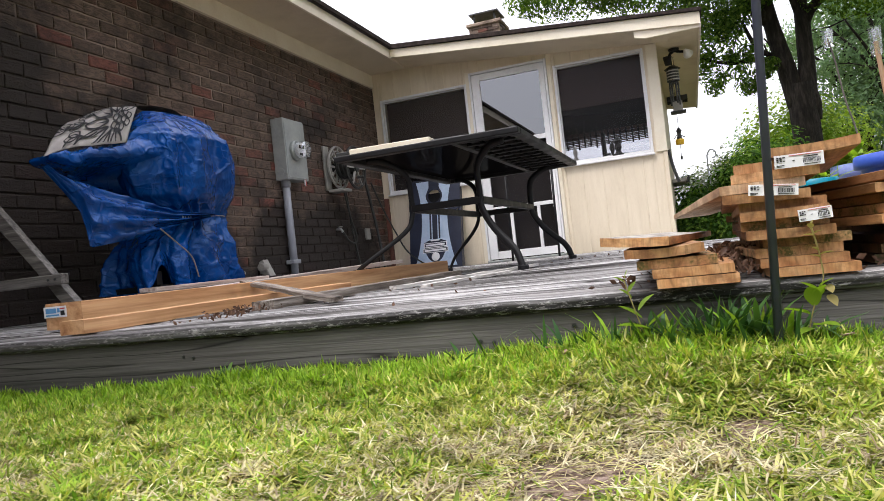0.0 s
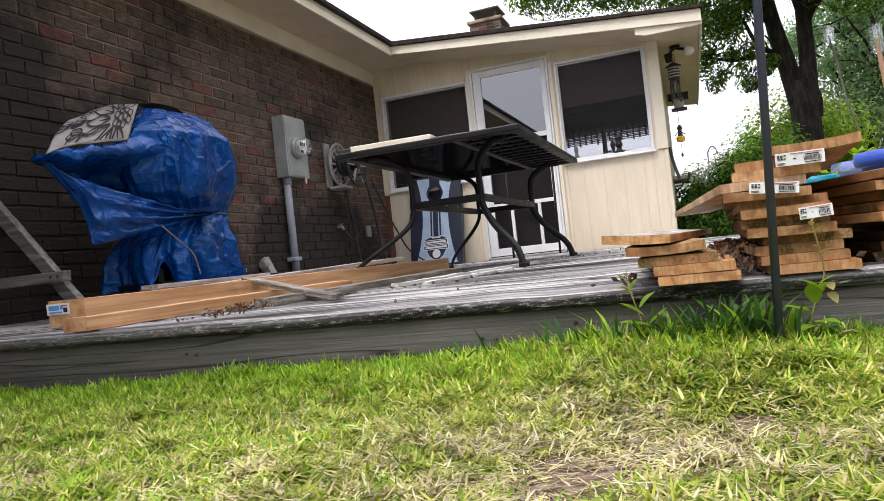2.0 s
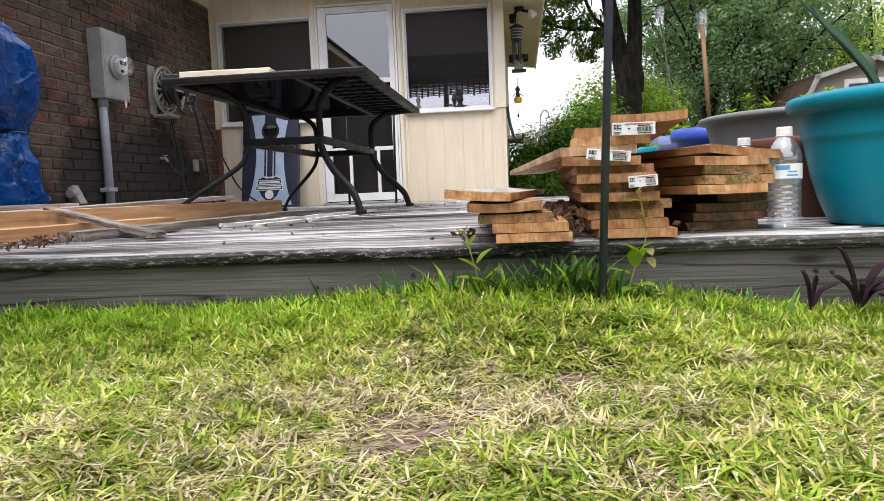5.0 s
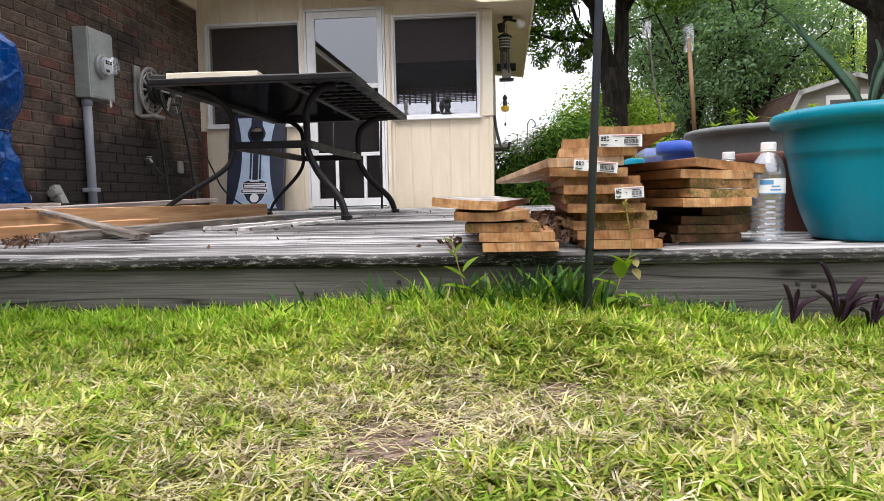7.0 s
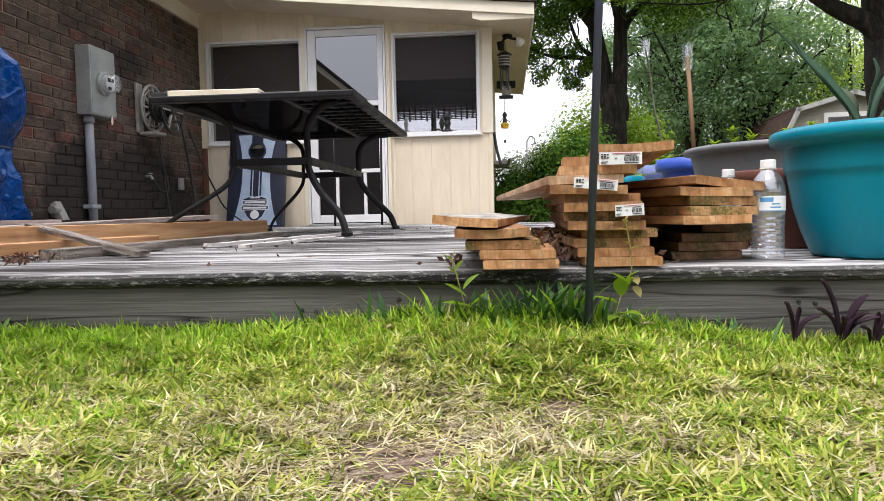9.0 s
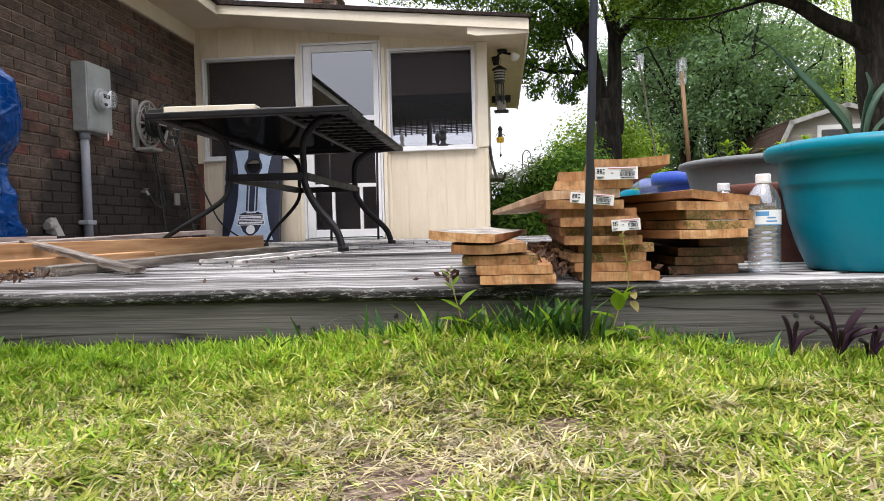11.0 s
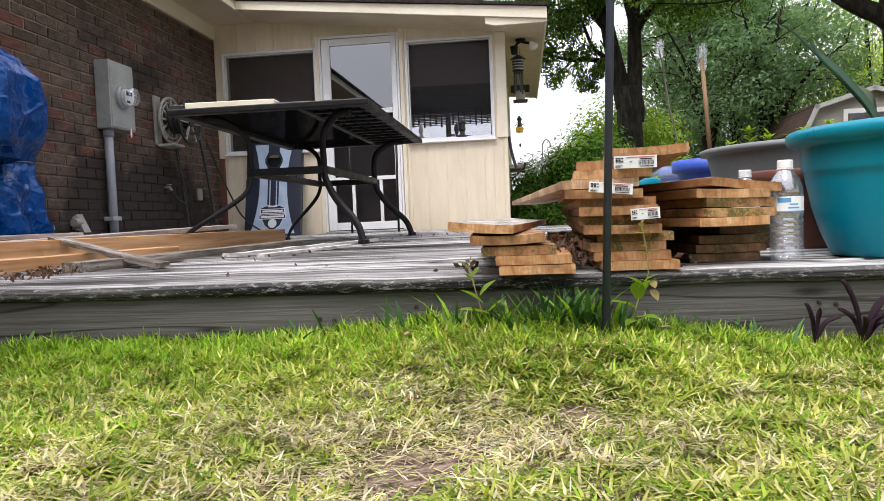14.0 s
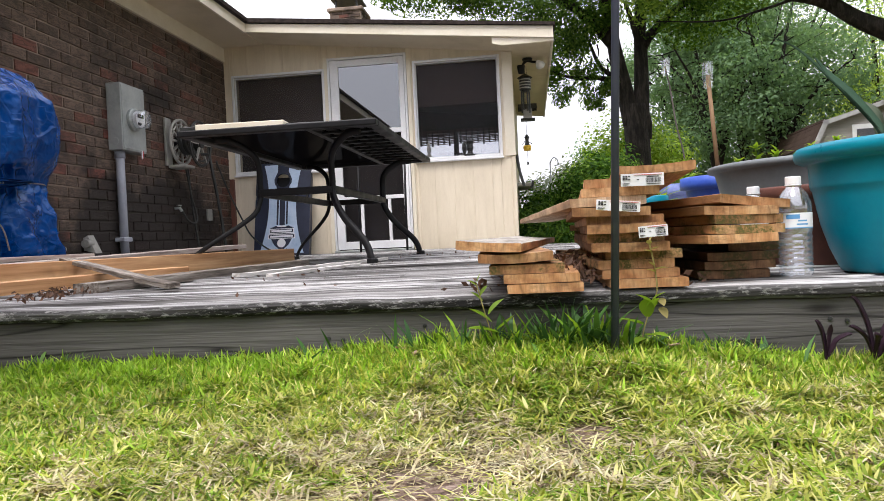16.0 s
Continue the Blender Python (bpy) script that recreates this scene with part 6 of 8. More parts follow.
def bottle(at, label, full=True):
    b = thing("water_bottle", label, "bottle", at, group="water bottles")
    prof = [(0.0, 0.004), (0.014, 0.001), (0.029, 0.002), (0.0325, 0.008)]
    z = 0.012
    while z < 0.088:
        prof += [(0.0325, z), (0.0328, z + 0.003), (0.0305, z + 0.006), (0.0308, z + 0.0085)]
        z += 0.0115
    prof += [(0.0325, 0.094), (0.0325, 0.134), (0.0330, 0.138), (0.0322, 0.150), (0.026, 0.168), (0.017, 0.181), (0.013, 0.186), (0.013, 0.190)]
    o = part("shell", lathe(prof, 32), CLEAR, b, smooth=True)
    o.visible_shadow = False
    part("neck_ring", lathe([(0.013, 0.186), (0.0165, 0.187), (0.0165, 0.1885), (0.013, 0.1895)], 24), CAPWHITE, b)
    cap = bmesh.new()
    lathe([(0.0145, 0.1897), (0.0150, 0.1905), (0.0150, 0.2035), (0.0138, 0.2055), (0, 0.2058)], 36, cap)
    part("cap", cap, CAPWHITE, b, "white screw cap")
    lab = bmesh.new()
    n = 40
    vs = [(lab.verts.new((0.0334 * math.cos(a), 0.0334 * math.sin(a), 0.100)), lab.verts.new((0.0334 * math.cos(a), 0.0334 * math.sin(a), 0.131))) for a in (2 * math.pi * k / n for k in range(n))]
    for k in range(n):
        a, c = vs[k], vs[(k + 1) % n]
        lab.faces.new((a[0], c[0], c[1], a[1]))
    wrap = part("paper_wrap", lab, PAPER, b, "white and blue paper wrap", smooth=True)
    def patch(a0, a1, z0, z1, m, nm):
        bm = bmesh.new()
        vv = []
        for k in range(9):
            a = radians(a0 + (a1 - a0) * k / 8)
            vv.append((bm.verts.new((0.0338 * math.cos(a), 0.0338 * math.sin(a), z0)), bm.verts.new((0.0338 * math.cos(a), 0.0338 * math.sin(a), z1))))
        for p, q in zip(vv, vv[1:]):
            bm.faces.new((p[0], q[0], q[1], p[1]))
        part(nm, bm, m, wrap)
    patch(225, 268, 0.119, 0.128, BLUEINK, "emblem")
    patch(262, 292, 0.1135, 0.1165, BLUEINK, "text_bar")
    patch(258, 296, 0.1065, 0.1095, BLUEINK, "text_bar")
    patch(200, 330, 0.100, 0.102, BLUEINK, "edge_line")
    return b


bottle((0.842, 0.128, 0.0005), "clear ribbed water bottle with a white cap on the deck")
bottle((0.862, 0.45, 0.0), "clear water bottle standing behind the boards")


# ---- leaves ----
def blades(name, items, material, parent=None, kind="", segs=3, label="", category=""):
    """Strap leaves: items of base, heading, length, lean, bend, width."""
    A = np.array(items, float)
    n = len(A)
    x, y, z, head, ln, lean, bend, w = A.T
    s = np.linspace(0, 1, segs + 1)
    d = np.stack([np.cos(head), np.sin(head)], 1)
    q = np.stack([-np.sin(head), np.cos(head)], 1)
    verts = np.zeros((n, 2 * segs + 1, 3))
    for k, t in enumerate(s):
        ang = lean + bend * t
        out = ln * (np.sin(lean) * t + 0.5 * bend * t * t)
        up = ln * (np.cos(lean) * t - 0.32 * np.abs(bend) * t * t)
        c = np.stack([x + d[:, 0] * out, y + d[:, 1] * out, z + up], 1)
        half = w * (0.5 * (1 - t ** 5) if k else 0.38)
        if k < segs:
            verts[:, 2 * k, :] = c
            verts[:, 2 * k + 1, :] = c
            verts[:, 2 * k, :2] -= q * half[:, None]
            verts[:, 2 * k + 1, :2] += q * half[:, None]
        else:
            verts[:, 2 * k, :] = c
    pat = []
    for k in range(segs - 1):
        pat.append((2 * k, 2 * k + 1, 2 * k + 3, 2 * k + 2))
    tip = (2 * segs - 2, 2 * segs - 1, 2 * segs)
    per = 2 * segs + 1
    faces = []
    for i in range(n):
        o = i * per
        for f in pat:
            faces.append((o + f[0], o + f[1], o + f[2], o + f[3]))
        faces.append((o + tip[0], o + tip[1], o + tip[2]))
    ob = raw(name, verts.reshape(-1, 3).tolist(), faces, material, parent, kind, smooth=True)
    if label:
        tagged(ob, label, category)
    return ob


def leaf_mesh(name, centres, sizes, material, parent=None, seed=0, droop=0.0, shape=0.5, kind="", facing=None):
    """Small pointed leaves, each a folded diamond, at the centres; facing: where their upper sides point, roughly."""
    rng = np.random.default_rng(seed)
    C = np.asarray(centres, float)
    n = len(C)
    a = rng.normal(size=(n, 3))
    a[:, 2] -= droop
    if facing is not None:
        nrm = np.asarray(facing, float) + rng.normal(size=(n, 3)) * 0.30
        nrm /= np.linalg.norm(nrm, axis=1)[:, None]
        a -= nrm * np.sum(a * nrm, axis=1)[:, None]
    a /= np.linalg.norm(a, axis=1)[:, None]
    b = np.cross(nrm, a) if facing is not None else np.cross(a, rng.normal(size=(n, 3)))
    b /= np.linalg.norm(b, axis=1)[:, None]
    up = np.cross(a, b)
    S = np.asarray(sizes, float)[:, None]
    v = np.stack([C - a * S, C + b * S * shape + up * S * 0.12, C + a * S, C - b * S * shape + up * S * 0.12], 1)
    f = [(4 * i, 4 * i + 1, 4 * i + 2, 4 * i + 3) for i in range(n)]
    return raw(name, v.reshape(-1, 3).tolist(), f, material, parent, kind)


def limb(path, r0, r1, bm, sides=8):
    pts = spline(path, 5)
    n = len(pts)
    sweep(pts, [r0 + (r1 - r0) * k / (n - 1) for k in range(n)], sides, bm)
    return pts


def crown_points(tips, per, spread, rng, flat=0.7):
    """Leaf places in clumps round the twig ends, and the way out of its clump for each."""
    out, ways = [], []
    for t in tips:
        k = int(per * rng.uniform(0.6, 1.4))
        g = rng.normal(size=(k, 3))
        far = np.linalg.norm(g, axis=1)[:, None]
        g *= np.minimum(1.0, 1.75 / np.maximum(far, 0.01))
        ways.append(g * 0.8 + (0, 0, 0.55))
        g = g * spread * rng.uniform(0.6, 1.3)
        g[:, 2] *= flat
        out.append(np.array(t) + g)
    return np.concatenate(out), np.concatenate(ways)


def tree(name, label, at, height, radius, trunk_r, fork, seed, leaf, leaves, size, spread, clumps, low=0.35, bark=None, sides=10, lean=(0, 0), group="", drop=()):
    """A tapered trunk with limbs, and a crown of leaf clumps round the twigs."""
    rng = np.random.default_rng(seed)
    t = thing(name, label, "tree", at, group=group)
    bm = bmesh.new()
    base = [(0, 0, -0.1), (lean[0] * 0.4, lean[1] * 0.4, fork * 0.5), (lean[0], lean[1], fork)]
    limb([(0, 0, -0.2)] + base[1:], trunk_r * 1.18, trunk_r * 0.9, bm, sides)
    tips = []
    mains = max(3, clumps // 9)
    for k in range(mains):
        a = 2 * math.pi * (k + rng.uniform(-0.3, 0.3)) / mains
        rr = radius * rng.uniform(0.55, 0.95)
        zz = fork + (height - fork) * rng.uniform(0.35, 0.95)
        end = Vector((lean[0] + rr * math.cos(a), lean[1] + rr * math.sin(a), zz))
        mid = Vector((lean[0] + rr * 0.35 * math.cos(a), lean[1] + rr * 0.35 * math.sin(a), fork + (zz - fork) * 0.6))
        pts = limb([(lean[0], lean[1], fork - 0.1), mid, end], trunk_r * 0.55, trunk_r * 0.10, bm, 7)
        for _ in range(max(2, clumps // mains)):
            p = pts[rng.integers(len(pts) // 3, len(pts))]
            off = rng.normal(size=3) * radius * 0.30
            q = Vector((p.x + off[0], p.y + off[1], max(fork * low + 0.2, p.z + off[2] * 0.8)))
            limb([p, (p + q) / 2 + Vector((0, 0, 0.05 * radius)), q], trunk_r * 0.13, trunk_r * 0.03, bm, 5)
            tips.append(q)
    tips += [Vector(d) for d in drop]
    part("trunk", bm, bark or BARK, t, smooth=True)
    pts, ways = crown_points(tips, leaves / len(tips), spread, rng)
    leaf_mesh("crown", pts, rng.uniform(0.6, 1.25, len(pts)) * size, leaf, t, seed, droop=0.4, facing=ways)
    return t


# big oak behind the boards
def big_oak():
    t = thing("oak_tree", "tall dark-barked shade tree with a forked trunk and spreading crown", "tree", (2.13, 10.5, GZ))
    bm = bmesh.new()
    limb([(0.0, 0, -0.2), (0.0, 0, 0.9), (0.0, 0, 1.5), (-0.01, 0, 1.95), (-0.02, 0, 2.32)], 0.22, 0.195, bm, 14)
    limb([(0.13, 0, 1.75), (0.155, -0.03, 2.0), (0.12, 0, 2.25)], 0.10, 0.07, bm, 10)
    limb([(-0.07, 0, 2.0), (-0.17, 0, 2.55), (-0.28, 0, 3.1), (-0.36, -0.03, 3.6), (-0.55, -0.1, 5.0), (-0.9, -0.2, 7.0)], 0.155, 0.07, bm, 10)
    limb([(0.07, 0, 2.0), (0.10, 0, 2.6), (0.11, 0, 3.2), (0.12, -0.03, 3.7), (0.3, -0.1, 5.0), (0.9, -0.3, 6.5)], 0.135, 0.07, bm, 10)
    limb([(0.14, 0, 3.25), (0.28, -0.1, 3.45), (0.70, -0.3, 3.78), (1.5, -0.6, 4.2), (2.9, -1.0, 4.6)], 0.085, 0.035, bm, 8)
    limb([(0.09, 0, 3.3), (-0.02, -0.1, 3.65), (-0.14, -0.15, 4.0)], 0.06, 0.03, bm, 7)
    limb([(-0.28, 0, 2.75), (-0.62, -0.1, 2.79), (-1.02, -0.2, 2.80), (-1.4, -0.3, 2.92)], 0.05, 0.018, bm, 6)
    limb([(-0.36, 0, 2.82), (-0.58, -0.1, 3.0), (-0.75, -0.2, 3.4)], 0.05, 0.025, bm, 6)
    limb([(-0.3, 0, 3.3), (-0.9, -0.2, 3.9), (-2.0, -0.3, 4.5), (-3.3, -0.1, 5.0)], 0.10, 0.03, bm, 8)
    limb([(-0.4, 0, 4.2), (-0.9, -0.8, 4.5), (-1.6, -1.3, 4.4)], 0.06, 0.02, bm, 6)
    rng = np.random.default_rng(5)
    # low sprays over the porch corner, then the underside of the crown, then its body
    low = [Vector((x - 2.13, -0.2, z - GZ)) for x, z in ((0.77, 2.56), (0.90, 2.30), (1.0, 2.42), (0.84, 2.75), (1.28, 2.52), (1.36, 2.25), (1.5, 2.18), (1.6, 2.40), (1.72, 2.5), (1.18, 2.72), (1.45, 2.75))]
    mid = [Vector((x, y, z)) for x, y, z in ((-1.25, -0.2, 3.15), (-1.0, -0.3, 3.35), (-1.4, -0.2, 3.5), (-0.8, -0.3, 3.55), (-0.5, -0.3, 3.75), (-1.15, -0.3, 3.8), (-1.6, -0.2, 3.9), (0.5, -0.4, 3.6), (0.8, -0.5, 3.4), (0.25, -0.4, 3.9), (1.0, -0.5, 3.85), (1.35, -0.6, 3.6), (1.7, -0.7, 3.95), (2.2, -0.8, 4.1), (2.7, -0.8, 4.3), (-2.2, 0.0, 4.25), (-2.7, 0.1, 4.4), (-3.2, 0.2, 4.5), (-3.7, 0.2, 4.6), (-2.4, 0.1, 4.8), (-3.0, 0.2, 4.95), (-1.9, -0.1, 4.5), (-4.1, 0.3, 4.7), (-1.5, -0.1, 4.3), (-0.9, -0.3, 4.2), (-0.3, -0.5, 4.2), (0.6, -0.6, 4.3), (1.5, -0.8, 4.5))]
    for k in range(70):
        a, r = rng.uniform(0, 2 * math.pi), 5.0 * math.sqrt(rng.uniform(0.02, 1))
        mid.append(Vector((max(-3.2, r * math.cos(a) * 1.15) + 0.2, r * math.sin(a) * 0.55, 4.8 + 3.2 * rng.uniform(0, 1) * (1 - (r / 7) ** 2))))
    for q in low + mid[:28]:
        p = q + Vector((rng.normal() * 0.15 - 0.1 * np.sign(q.x + 0.2), 0.2, 0.45))
        limb([p, (p + q) / 2 + Vector((0.05, 0, 0.04)), q], 0.014, 0.005, bm, 5)
    part("trunk", bm, BARK, t, "dark ridged trunk and limbs", smooth=True)
    got = [crown_points(low, 260, 0.115, rng, 0.9), crown_points(mid[:28], 1150, 0.26, rng, 0.75), crown_points(mid[28:], 1150, 0.52, rng, 0.7)]
    pts, ways = np.concatenate([g[0] for g in got]), np.concatenate([g[1] for g in got])
    leaf_mesh("crown", pts, rng.uniform(0.6, 1.3, len(pts)) * 0.032, OAK, t, 7, droop=0.5, facing=ways)


big_oak()


def right_oak():
    t = thing("oak_tree", "dark leaning tree with thick low limbs", "tree", (5.47, 8.6, GZ))
    bm = bmesh.new()
    limb([(0.30, 0, -0.2), (0.22, 0, 1.2), (0.08, 0, 1.9), (0.04, 0, 2.4), (-0.03, 0, 3.0), (-0.2, 0, 4.4)], 0.40, 0.28, bm, 14)
    limb([(-0.05, -0.1, 2.42), (-0.35, -0.1, 2.69), (-0.60, -0.1, 2.82), (-0.80, -0.1, 2.93), (-1.25, -0.15, 3.19), (-1.96, -0.2, 3.34), (-2.9, -0.3, 3.5), (-3.8, -0.4, 3.9)], 0.145, 0.05, bm, 10)
    limb([(0.2, 0, 2.6), (0.7, 0, 3.2), (1.4, 0.1, 4.2)], 0.2, 0.1, bm, 10)
    limb([(-1.5, -0.15, 3.24), (-2.0, -0.1, 3.12), (-2.5, 0.0, 3.06), (-3.3, 0.1, 3.15)], 0.022, 0.008, bm, 6)
    limb([(-2.1, -0.1, 3.10), (-2.25, 0.0, 2.98), (-2.15, 0.1, 2.86)], 0.014, 0.006, bm, 5)
    limb([(-2.2, -0.3, 3.4), (-2.7, -0.5, 3.9), (-3.0, -0.7, 4.6)], 0.06, 0.02, bm, 6)
    rng = np.random.default_rng(11)
    tips = [Vector(p) for p in ((-3.0, -0.3, 3.9), (-3.6, -0.5, 4.3), (-2.5, -0.5, 4.0), (-1.8, -0.4, 3.8), (-1.2, -0.4, 3.7), (-0.5, -0.6, 3.6), (-4.2, -0.3, 4.4), (-3.4, 0.2, 3.5), (-2.9, 0.1, 4.5), (0.2, -0.4, 3.5), (0.4, -0.4, 2.6), (-1.5, -0.3, 3.6), (-0.9, -0.3, 3.5), (-2.2, -0.3, 3.75), (-0.3, -0.5, 3.9), (-1.0, -0.4, 4.0), (-2.0, -0.4, 4.2), (-2.7, -0.4, 3.7), (-3.4, -0.4, 4.0))]
    for k in range(22):
        tips.append(Vector((rng.uniform(-4.5, 2.5), rng.uniform(-0.6, 1.2), rng.uniform(4.2, 6.0))))
    for q in tips[:19]:
        p = q + Vector((0.25, 0.25, 0.45))
        limb([p, (p + q) / 2, q], 0.014, 0.005, bm, 5)
    part("trunk", bm, BARK, t, "dark ridged trunk and limbs", smooth=True)
    pts, ways = crown_points(tips, 1100, 0.31, rng, 0.7)
    leaf_mesh("crown", pts, rng.uniform(0.6, 1.3, len(pts)) * 0.033, LIME2, t, 12, droop=0.5, facing=ways)


LIME2 = leaf_material("bright_oak_leaf", [(0.0, (0.09, 0.16, 0.02)), (0.5, (0.15, 0.24, 0.03)), (1.0, (0.25, 0.34, 0.05))], 0.55)
right_oak()

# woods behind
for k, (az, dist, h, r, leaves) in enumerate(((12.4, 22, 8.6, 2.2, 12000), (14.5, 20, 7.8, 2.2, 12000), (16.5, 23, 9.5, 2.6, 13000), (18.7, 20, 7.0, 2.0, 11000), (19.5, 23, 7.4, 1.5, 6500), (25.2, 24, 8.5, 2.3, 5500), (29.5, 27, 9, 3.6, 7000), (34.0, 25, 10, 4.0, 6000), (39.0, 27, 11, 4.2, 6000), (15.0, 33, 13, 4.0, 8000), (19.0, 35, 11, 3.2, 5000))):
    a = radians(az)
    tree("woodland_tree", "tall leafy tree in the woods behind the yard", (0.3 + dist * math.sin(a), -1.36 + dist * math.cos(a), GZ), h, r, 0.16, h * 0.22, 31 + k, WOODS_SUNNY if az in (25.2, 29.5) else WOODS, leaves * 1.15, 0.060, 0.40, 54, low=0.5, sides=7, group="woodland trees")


def shrub(name, label, at, rx, ry, h, material, seed, n=2600, size=0.045, category="shrub"):
    rng = np.random.default_rng(seed)
    s = thing(name, label, category, at)
    bm = bmesh.new()
    tips = []
    for k in range(26):
        a, q = rng.uniform(0, 2 * math.pi), math.sqrt(rng.uniform(0.05, 1))
        top = h * (0.35 + 0.65 * rng.uniform(0.2, 1) * math.sqrt(max(0.05, 1 - 0.7 * q * q)))
        p = Vector((rx * q * math.cos(a), ry * q * math.sin(a), top))
        limb([(rng.normal() * 0.08, rng.normal() * 0.08, 0), p * 0.5 + Vector((0, 0, 0.08 * h)), p], 0.014, 0.004, bm, 5)
        tips += [p, p * rng.uniform(0.6, 0.9) + Vector((rng.normal() * 0.1, rng.normal() * 0.1, 0)), Vector((p.x, p.y, p.z * rng.uniform(0.2, 0.7)))]
    part("stems", bm, BARK, s)
    pts, ways = crown_points(tips, n / len(tips), 0.13 * (h + rx) / 1.6, rng, 0.9)
    pts[:, 2] = np.maximum(pts[:, 2], 0.02)
    leaf_mesh("foliage", pts, rng.uniform(0.6, 1.3, len(pts)) * size, material, s, seed, facing=ways)


shrub("evergreen_shrub", "dense dark green clipped shrub beside the porch", (1.02, 8.3, GZ), 0.72, 0.7, 1.12, HEDGE, 51, 26000, 0.034)
shrub("evergreen_shrub", "dense dark green clipped shrub beside the porch", (1.42, 8.9, GZ), 0.62, 0.7, 1.34, HEDGE, 52, 30000, 0.034)
shrub("evergreen_shrub", "dense dark green clipped shrub beside the porch", (2.75, 9.3, GZ), 0.9, 0.7, 0.95, HEDGE, 53, 26000, 0.034)
shrub("evergreen_shrub", "low dense green shrub beside the porch corner", (0.52, 7.75, GZ), 0.36, 0.5, 0.62, HEDGE, 59, 12000, 0.03)
shrub("yellow_green_bush", "tall bright yellow-green bush", (1.88, 11.9, GZ), 0.78, 0.7, 2.5, LIME, 54, 15000, 0.042)
shrub("yellow_green_bush", "tall bright yellow-green bush", (2.78, 12.6, GZ), 0.5, 0.5, 2.2, LIME, 55, 7000, 0.045)
shrub("grey_green_bush", "hazy grey-green bush in the distance", (1.15, 14.8, GZ), 0.75, 0.6, 1.75, PALEGREY, 56, 9000, 0.05)
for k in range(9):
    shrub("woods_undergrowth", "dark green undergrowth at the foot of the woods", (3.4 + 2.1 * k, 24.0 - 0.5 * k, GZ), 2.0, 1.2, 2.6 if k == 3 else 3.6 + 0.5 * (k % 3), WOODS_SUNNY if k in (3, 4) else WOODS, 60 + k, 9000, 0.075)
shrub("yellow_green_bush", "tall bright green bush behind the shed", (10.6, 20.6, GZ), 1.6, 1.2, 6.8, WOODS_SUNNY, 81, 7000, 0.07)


# ---- neighbouring shed and house roof ----
def shed():
    s = thing("garden_shed", "taupe garden shed with a brown shingle gambrel roof and white trim", "shed", (7.75, 14.4, GZ), -3)
    prof = [(-1.32, 0), (-1.32, 1.90), (-1.12, 2.33), (0.0, 2.66), (1.12, 2.33), (1.32, 1.90), (1.32, 0)]
    bm = bmesh.new()
    f = [bm.verts.new((x, 0, z)) for x, z in prof]
    b = [bm.verts.new((x, 5.7, z)) for x, z in prof]
    bm.faces.new(f)
    bm.faces.new(b[::-1])
    for k in range(len(prof) - 1):
        bm.faces.new((f[k], b[k], b[k + 1], f[k + 1]))
    bmesh.ops.recalc_face_normals(bm, faces=bm.faces[:])
    part("wall", bm, BARNWALL, s)

    def slab(p0, p1, y0, y1, o0, o1, m, name):
        """A sloping board between two outline points, from o0 to o1 off the slope."""
        rb = bmesh.new()
        d = (p1 - p0).normalized()
        nrm = Vector((-d.z, 0, d.x))
        ring = [[rb.verts.new(p + Vector((0, y, 0)) + nrm * o) for p, o in ((p0, o0), (p1, o0), (p1, o1), (p0, o1))] for y in (y0, y1)]
        rb.faces.new(ring[0])
        rb.faces.new(ring[1][::-1])
        for k in range(4):
            rb.faces.new((ring[0][k], ring[1][k], ring[1][(k + 1) % 4], ring[0][(k + 1) % 4]))
        bmesh.ops.recalc_face_normals(rb, faces=rb.faces[:])
        part(name, rb, m, s)

    for k, ((x0, z0), (x1, z1)) in enumerate(zip(prof[1:5], prof[2:6])):
        p0, p1 = Vector((x0, 0, z0)), Vector((x1, 0, z1))
        d = (p1 - p0).normalized() * 0.05
        courses = 4 if k in (0, 3) else 8
        for c in range(courses):
            q0, q1 = (p0 - d).lerp(p1 + d, c / courses), (p0 - d).lerp(p1 + d, (c + 1.12) / courses)
            lift = 0.012 * ((courses - c) if k > 1 else c) / courses
            slab(q0, q1, -0.10, 5.8, 0.008 + lift, 0.05 + lift, BROWN_ROOF, "shingle_course")
        slab(p0 - d, p1 + d, -0.125, -0.102, -0.04, 0.055, SHEDTRIM, "rake_trim")
    w = part("window", box(-0.58, 0.56, -0.03, 0.0, 1.50, 2.26), WHITE, s)
    part("pane", box(-0.50, 0.48, -0.05, -0.035, 1.58, 2.16), PANE, w)


shed()


